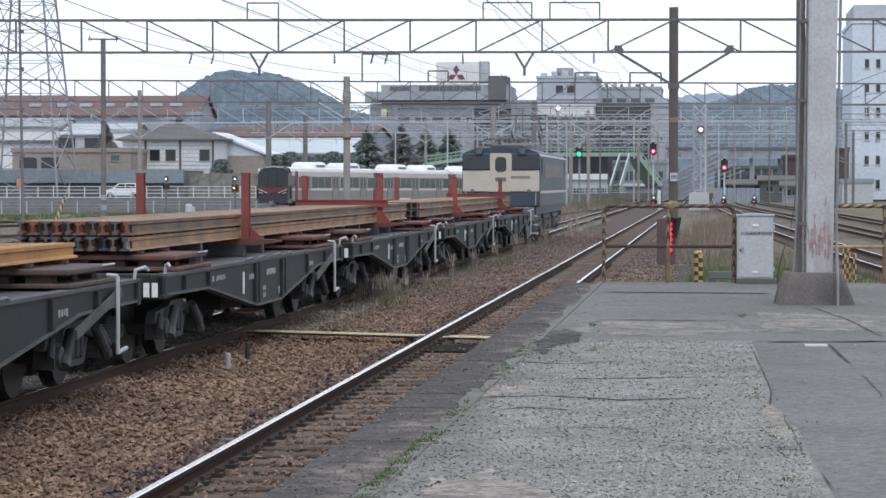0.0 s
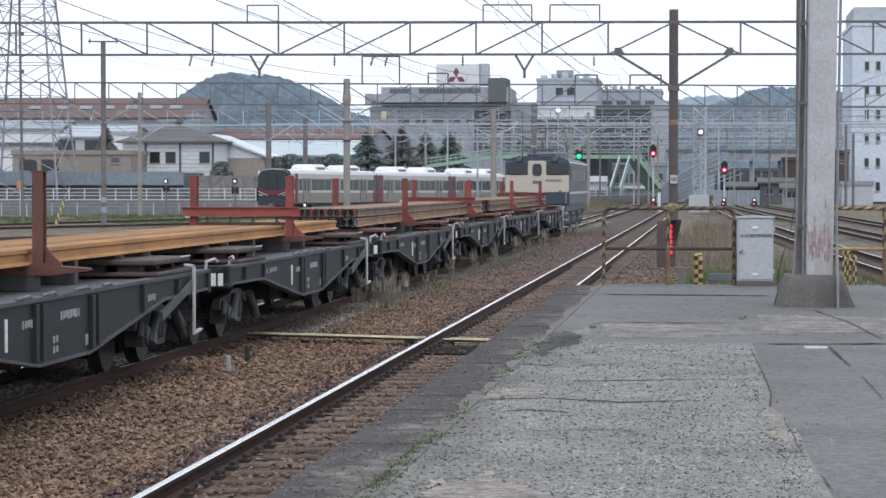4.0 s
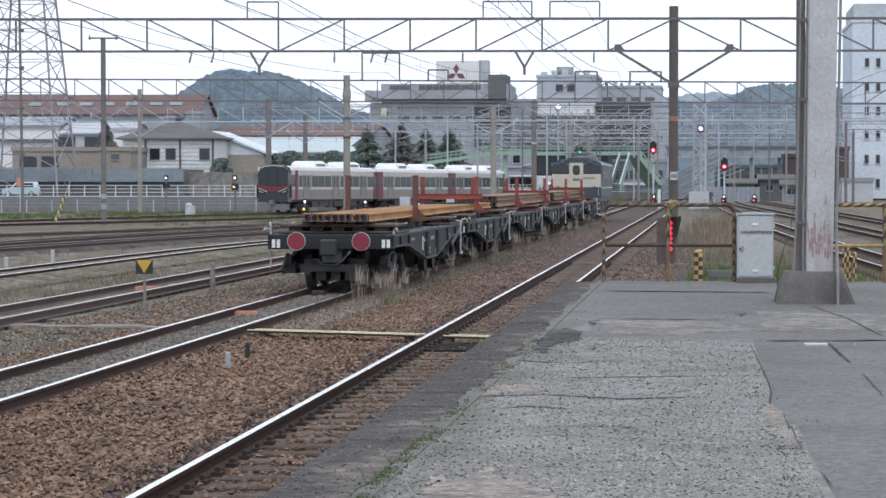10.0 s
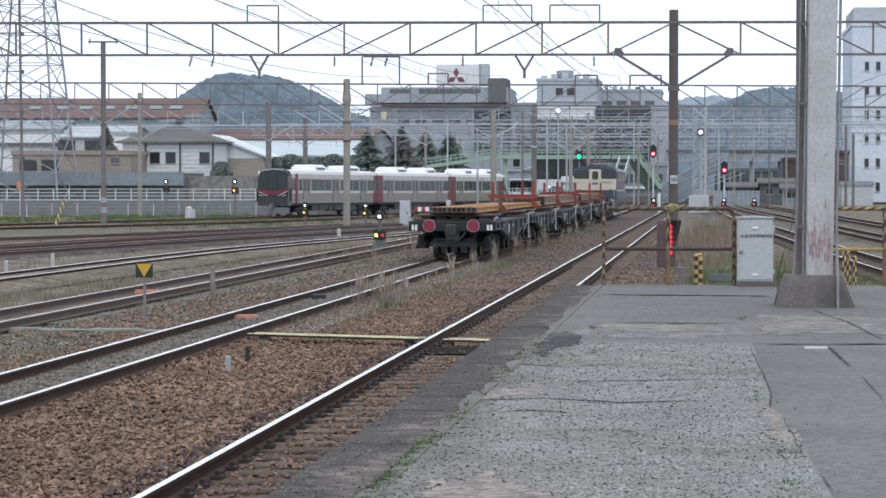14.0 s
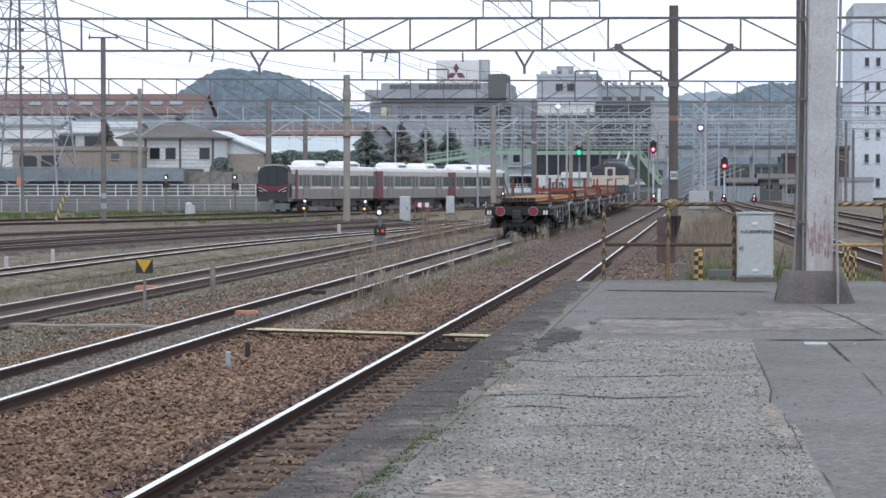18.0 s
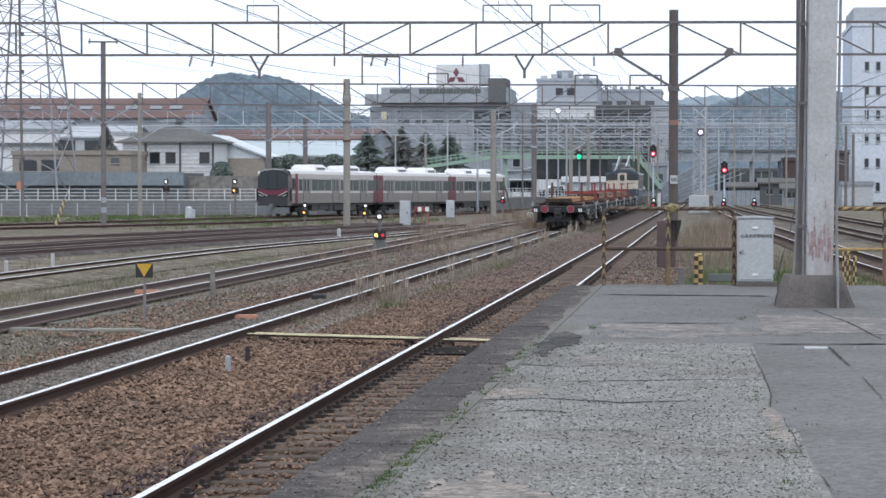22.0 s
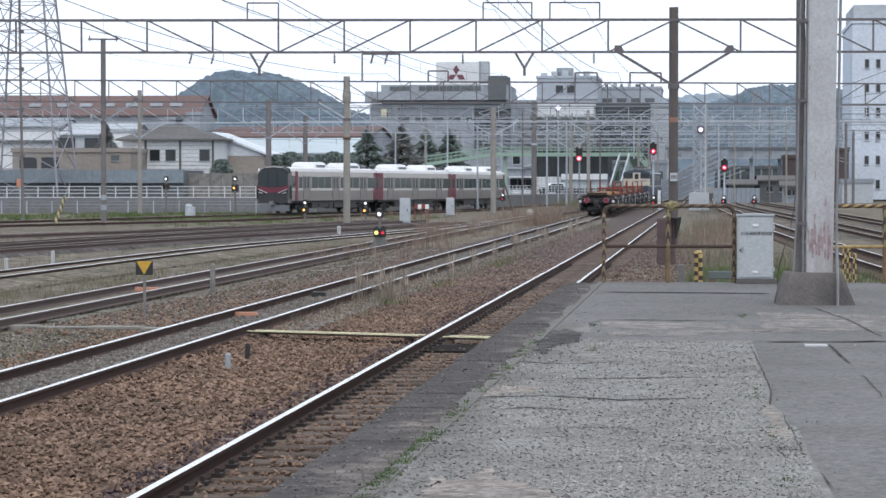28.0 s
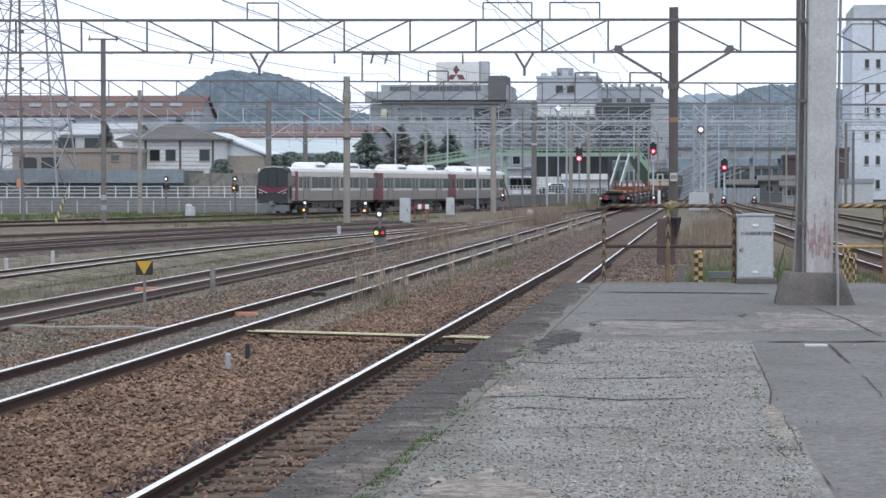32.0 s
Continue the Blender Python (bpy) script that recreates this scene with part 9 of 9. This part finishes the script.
clumps = ((-6.85, 48.0, 0.06, 3), (-6.62, 48.0, 0.06, 2), (-6.42, 48.2, 0.06, 3), (-6.2, 47.8, 0.07, 4), (-6.05, 47.6, 0.04, 2), (-6.75, 50.5, 0.08, 2), (-6.5, 51.5, 0.07, 2), (-6.3, 54.2, 0.04, 1), (-6.4, 57.5, 0.04, 1), (-6.45, 61.0, 0.06, 2), (-6.35, 66.0, 0.05, 2), (-6.4, 73.0, 0.08, 3),
          (-6.3, 80.0, 0.12, 4), (-6.4, 85.0, 0.15, 4), (-6.3, 91.0, 0.2, 5), (-6.4, 98.0, 0.2, 5), (-6.3, 108.0, 0.25, 5), (-6.4, 118.0, 0.25, 5), (-6.4, 128.0, 0.25, 5))
dry = [(x + rnd.gauss(0, r_), y + rnd.gauss(0, r_ * 2), -0.2, rnd.uniform(0.65, 1.1)) for x, y, r_, n in clumps for _ in range(n)] + spots_in(10, -6.3, -6.0, 40, 48, 0.2, 0.4, -0.2)
plant_stuff("reed_plumes", *blades([(x, y, z + 0.42 * k, k) for x, y, z, k in dry], 0.32, 0.09, 12, 0.009, 21, 0.35), M_PLUME, "pale feathery plumes of dry reeds beside the rails", "weeds")
plant_stuff("dry_weeds", *blades(dry, 0.74, 0.09, 14, 0.0045, 1, 0.25), M_DRY, "tall dry straw-coloured weeds beside the rails", "weeds")
weed_strip = spots_in(520, -16.5, -12.8, 38, 62, 0.15, 0.5, -0.22) + spots_in(260, -10.9, -8.7, 27, 40, 0.15, 0.45, -0.2) + spots_in(110, -11.0, -8.6, 40, 80, 0.2, 0.6, -0.2) + spots_in(150, -7.1, -5.9, 40, 75, 0.25, 0.8, -0.2) + spots_in(60, -8.3, -7.1, 42, 80, 0.2, 0.6, -0.16) + spots_in(90, -6.9, -5.6, 75, 140, 0.3, 0.8, -0.2)
plant_stuff("low_weeds", *blades(weed_strip, 0.32, 0.3, 24, 0.006, 12, 0.8), M_WEED, "low grey-green weeds along the freight line", "weeds")
dry2 = spots_in(40, -10.5, -9.1, 138, 153, 0.9, 1.5) + spots_in(20, -12.4, -10.5, 96, 113, 0.6, 1.1) + spots_in(40, -10.6, -9.2, 66, 150, 0.3, 0.8) + spots_in(90, -15, -9.3, 110, 215, 0.5, 1.3) + spots_in(60, -26, -10, 150, 260, 0.5, 1.3) + spots_in(30, -13, -10, 75, 95, 0.4, 1.0)
plant_stuff("dry_weeds", *blades(dry2, 0.8, 0.35, 22, 0.008, 2), M_REED, "patches of tall dry reeds between the yard tracks", "weeds")
dry4 = spots_in(110, -13.2, -9.4, 225, 300, 0.4, 1.1) + spots_in(40, -6.2, -5.0, 215, 262, 0.4, 0.8, -0.2) + spots_in(40, -16.5, -12.5, 250, 320, 0.5, 1.1)
plant_stuff("dry_weeds", *blades(dry4, 1.15, 0.7, 26, 0.012, 15, 0.5), M_WEED, "tall grey-brown dry reeds before the station", "weeds")
dry3 = spots_in(150, -1.3, 1.2, 70, 140, 0.7, 1.3, -0.25) + spots_in(40, -1.5, 2.6, 140, 230, 0.6, 1.2, -0.25)
plant_stuff("dry_weeds", *blades(dry3[::2], 0.62, 0.45, 20, 0.009, 3), M_REED, "dense dry reeds beyond the platform end", "weeds")
green = spots_in(9, -6.5, -6.1, 46.5, 49.0, 0.3, 0.6, -0.2) + spots_in(6, -6.4, -6.0, 55, 58, 0.3, 0.6, -0.2) + spots_in(8, -6.3, -5.8, 68, 76, 0.3, 0.7, -0.2) + spots_in(230, -0.35, 2.2, 42, 66, 0.5, 1.0, -0.22) + spots_in(40, 2.4, 4.2, 44, 64, 0.5, 1.0, -0.22) + spots_in(20, -0.6, -0.2, 50, 62, 0.4, 0.9, -0.22)
plant_stuff("grass", *blades(green, 0.36, 0.35, 38, 0.007, 4, 0.9), M_GRASS, "fresh green grass beside the tracks and beyond the platform", "grass")
yard = spots_in(500, -16.2, -12.9, 40, 110, 0.2, 0.6) + spots_in(240, -11, -9.0, 38, 70, 0.12, 0.4) + spots_in(420, -30, -17, 62, 135, 0.2, 0.6) + spots_in(160, -7.3, -6.0, 24, 60, 0.08, 0.25, -0.2)
plant_stuff("low_weeds", *blades(yard, 0.28, 0.3, 26, 0.008, 5, 0.8), M_WEED, "low grey-green weeds and dry grass across the yard", "weeds")
far = spots_in(420, -58, -34, 165, 222, 0.5, 1.1) + spots_in(160, -34, -20, 140, 205, 0.3, 0.8)
plant_stuff("grass", *blades(far, 0.3, 0.6, 24, 0.02, 6, 0.8), M_GRASS, "strip of green grass before the street wall", "grass")
plant_stuff("dry_weeds", *blades(dry3[1::2] + spots_in(130, -0.4, 2.2, 48, 80, 0.5, 1.1, -0.25) + spots_in(40, 2.2, 3.6, 46, 90, 0.5, 1.1, -0.25), 0.5, 0.5, 26, 0.008, 8, 0.7), M_WEED, "grey-green weeds among the reeds beyond the platform", "weeds")
edge = [(-1.5 + rnd.gauss(0, 0.016), rnd.uniform(9.5, 23), P_TOP, rnd.uniform(0.3, 1.0) ** 2) for _ in range(60)] + [(rnd.choice((-1.1, -0.95, 0.36, 0.42)) + rnd.gauss(0, 0.05), rnd.uniform(9.8, 23), P_TOP, rnd.uniform(0.2, 0.6)) for _ in range(34)]
plant_stuff("joint_grass", *blades(edge, 0.04, 0.05, 14, 0.003, 7, 1.2), M_GRASS, "small green weeds in the platform joints", "weeds")

r8 = random.Random(8)
moss = [(-1.5 + r8.gauss(0, 0.013), y0 + r8.gauss(0, 0.22), P_TOP + 0.003, r8.uniform(0.2, 0.9)) for y0 in (9.3, 9.5, 9.7, 9.9, 10.1, 10.3, 10.6, 10.9, 11.2, 11.5, 11.9, 12.2, 12.5, 12.8, 13.0, 13.3, 13.6, 14.4, 15.1, 16.4, 17.5, 18.2, 19.5, 20.2, 21.0, 22.0) for _ in range(int(9 + (40 if y0 < 11 else 24) * abs(math.sin(y0 * 2.3)) ** 2))]
moss += [(x0 + r8.gauss(0, 0.025), y0 + r8.gauss(0, 0.22), P_TOP + 0.002, r8.uniform(0.15, 0.7)) for x0, y0 in ((0.303, 16.451), (0.334, 13.563), (0.368, 12.789), (0.381, 11.282), (-1.118, 23.836), (-0.938, 20.208), (0.323, 25.517)) for _ in range(9)]
plant_stuff("joint_moss", *blades(moss, 0.014, 0.04, 20, 0.004, 9, 2.0), M_MOSS, "bright green moss along the coping joint", "moss")


def clump_tree(name, x, y, zb, height, radius, kind, label, seed, mat):
    """A tree: tapered trunk, limbs, and a crown of many small leaf clumps with an uneven outline."""
    r = random.Random(seed)
    t = thing(name, label, "tree", pose(x, y, zb), group="trees beside the office block" if kind == "cone" and x > -50 else "")
    bm = bmesh.new()
    bm_rod(bm, (0, 0, -0.2), (0, 0, height * 0.93), radius * 0.09, radius * 0.02, 8)
    for k in range(14):
        z = height * (0.15 + 0.75 * k / 14)
        a = r.uniform(0, 6.283)
        reach = radius * ((1 - z / height) * 0.9 + 0.05) if kind == "cone" else radius * 0.7
        rod_part("limb", (0, 0, z), (math.cos(a) * reach, math.sin(a) * reach, z + (0.1 if kind == "cone" else 0.8)), 0.05, M_BARK, t, r1=0.015, n=5)
    part("trunk", bm, M_BARK, t)
    verts, faces = [], []
    for _ in range(9000 if kind == "cone" else 6000):
        u = r.random() ** (0.75 if kind == "cone" else 0.6)
        z = height * (0.1 + 0.9 * (1 - u)) if kind == "cone" else height * (0.35 + 0.65 * r.random())
        a = r.uniform(0, 6.283)
        if kind == "cone":
            lim = radius * 1.3 * (1 - z / height) ** 0.9 * (0.68 + 0.32 * math.sin(z * 5.2 + math.sin(a * 3 + seed) * 1.4)) + 0.06
        else:
            lim = radius * math.sqrt(max(0.02, 1 - ((z / height - 0.66) / 0.36) ** 2)) * (0.8 + 0.25 * math.sin(a * 4 + seed + z))
        d = lim * math.sqrt(r.uniform(0.15, 1.0))
        c = Vector((math.cos(a) * d, math.sin(a) * d, z - (0.25 * d if kind == "cone" else 0)))
        s = r.uniform(0.08, 0.2)
        n = Vector((r.uniform(-1, 1), r.uniform(-1, 1), r.uniform(-0.4, 1))).normalized()
        e = n.orthogonal().normalized() * s
        f = n.cross(e).normalized() * s * 0.6
        if kind == "cone":
            e = Vector((math.cos(a + r.uniform(-0.5, 0.5)), math.sin(a + r.uniform(-0.5, 0.5)), r.uniform(-0.45, 0.1))).normalized() * s * 2.0
            f = e.cross(n).normalized() * s * 0.42
        i = len(verts)
        verts += [tuple(c - e), tuple(c + f), tuple(c + e), tuple(c - f)]
        faces.append((i, i + 1, i + 2, i + 3))
    me = bpy.data.meshes.new("crown")
    me.from_pydata(verts, [], faces)
    me.materials.append(mat)
    o = new("crown", me)
    o.parent = t
    return t


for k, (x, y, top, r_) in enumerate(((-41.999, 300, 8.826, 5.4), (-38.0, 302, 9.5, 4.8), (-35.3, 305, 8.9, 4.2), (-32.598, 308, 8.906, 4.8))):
    clump_tree("conifer", x, y, ROAD_Z, top - ROAD_Z, r_, "cone", ("dark green conifer behind the parked train", "thin greyish-brown conifer behind the parked train")[k == 1], 20 + k, M_LEAF_BROWN_HAZED if k == 1 else M_LEAF_HAZED)
clump_tree("conifer", -74.91, 300, ROAD_Z, 9.47 - ROAD_Z, 3.6, "cone", "greyish-green pine beside the white house", 31, M_LEAF_BROWN_HAZED)
clump_tree("round_tree", -55.468, 276, ROAD_Z, 4.849 - ROAD_Z, 1.5, "round", "leafy garden bush beside the white house", 32, M_LEAF_HAZED)
clump_tree("round_tree", 10.48, 326, -0.3, 2.652 + 0.3, 1.6, "round", "green bush near the station buildings", 33, M_LEAF)
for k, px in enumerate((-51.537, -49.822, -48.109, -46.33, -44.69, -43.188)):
    clump_tree("hedge_shrub", px, 290, ROAD_Z, 5.581 - ROAD_Z + 0.3 * math.sin(k * 2), 1.6, "round", "dark green hedge shrub behind the parked train", 40 + k, M_LEAF_HAZED)

# loose ballast stones


def stones(n, x0, x1, y0, y1, z, size, seed, power=1.6, mat=None, name="ballast_stones", label="loose rust-brown ballast stones between the tracks", category="ballast", lift=0.03, flat=0.75):
    r = np.random.RandomState(seed)
    base = np.array([(1, 0, 0), (-1, 0, 0), (0, 1, 0), (0, -1, 0), (0, 0, 1), (0, 0, -1)], float)
    tri = np.array([(0, 2, 4), (2, 1, 4), (1, 3, 4), (3, 0, 4), (2, 0, 5), (1, 2, 5), (3, 1, 5), (0, 3, 5)])
    c = np.stack([r.uniform(x0, x1, n), y0 + (y1 - y0) * r.uniform(0, 1, n) ** power, np.full(n, z) + r.uniform(-0.4 * lift, lift, n)], 1)
    s = size * r.uniform(0.5, 1.35, (n, 1, 3)) * np.array([1, 1, flat])
    v = base[None] * s * r.uniform(0.7, 1.25, (n, 6, 1))
    a = r.uniform(0, 6.283, n)
    tilt = r.uniform(-0.7, 0.7, n)
    ca, sa, ct, st_ = np.cos(a)[:, None], np.sin(a)[:, None], np.cos(tilt)[:, None], np.sin(tilt)[:, None]
    x, y, zz = v[..., 0], v[..., 1], v[..., 2]
    y, zz = y * ct - zz * st_, y * st_ + zz * ct
    x, y = x * ca - y * sa, x * sa + y * ca
    v = np.stack([x, y, zz], 2) + c[:, None]
    f = tri[None] + 6 * np.arange(n)[:, None, None]
    me = bpy.data.meshes.new(name)
    me.from_pydata(v.reshape(-1, 3).tolist(), [], f.reshape(-1, 3).tolist())
    me.materials.append(mat or M_STONE)
    return tagged(new(name, me), label, category, kind="stuff")


stones(26000, -6.75, -4.06, 13, 62, -0.185, 0.034, 1)
stones(9000, -6.75, -4.06, 55, 120, -0.185, 0.05, 2, 1.0)
stones(6500, -3.9, -2.9, 9, 60, -0.188, 0.03, 3)
# these dark stones colour in the shade below the platform edge
stones(3000, -2.9, -2.0, 9, 60, -0.228, 0.03, 25, mat=M_STONE_OILY_SHADE, label="stones coloured dark for the shade under the platform edge")
stones(5200, -4.62, -4.06, 9.5, 60, -0.178, 0.032, 21, mat=M_STONE_OILY_SHADE, label="stones darkened by brake dust beside the rail")
# same dark colour, for the shaded gaps at the sleeper ends
stones(5000, -2.84, -2.0, 9, 45, -0.225, 0.03, 22, label="stones spilled over the sleeper ends", mat=M_STONE_OILY_SHADE)
stones(160, -2.8, -2.02, 9, 45, -0.15, 0.024, 23, label="stones lying on the sleepers")
stones(800, -3.9, -2.95, 9, 60, -0.15, 0.028, 24, label="stones lying on the sleepers")
stones(5000, -7.1, -6.6, 18, 60, -0.17, 0.034, 6)
stones(4000, -11, -9.0, 38, 90, -0.2, 0.04, 7)
stones(3500, -9.4, -8.4, 28, 80, -0.185, 0.036, 4)
stones(5000, -2.9, -0.4, 34.6, 100, -0.185, 0.045, 5, 1.0)

# coarse aggregate standing proud of the worn asphalt
GRIT = dict(mat=M_GRIT, name="asphalt_aggregate", label="coarse grey aggregate standing out of the worn asphalt", category="asphalt", lift=0.0015, flat=0.32)
stones(5500, 0.36, 0.5, 9.3, 14.0, P_TOP - 0.001, 0.0115, 18, 1.4, **GRIT)
stones(42000, -1.52, 0.37, 9.3, 21.5, P_TOP - 0.001, 0.013, 11, 1.7, **GRIT)
DARK_GRIT = dict(GRIT, mat=M_GRIT_DARK, label="finer dark aggregate in the smoother asphalt")
stones(6000, 0.5, 2.6, 9.3, 22.3, P_TOP - 0.007, 0.008, 13, 1.6, **DARK_GRIT)
stones(7000, -1.45, 3.2, 22.4, 34.2, P_TOP - 0.004, 0.009, 12, 1.0, **DARK_GRIT)
stones(3500, -1.97, -1.5, 9.3, 33, P_TOP - 0.002, 0.008, 14, 1.5, **DARK_GRIT)
GREY = dict(mat=M_STONE_GREY, label="dusty grey stones beside the freight line")
stones(6000, FAR - 0.47, FAR + 0.47, 22, 75, -0.125, 0.024, 15, 1.4, lift=0.015, **GREY)
stones(5000, -7.0, -6.3, 38, 95, -0.165, 0.034, 16, 1.2, **GREY)
stones(4500, -11, -8.4, 30, 90, -0.19, 0.038, 17, 1.3, **GREY)

motions()
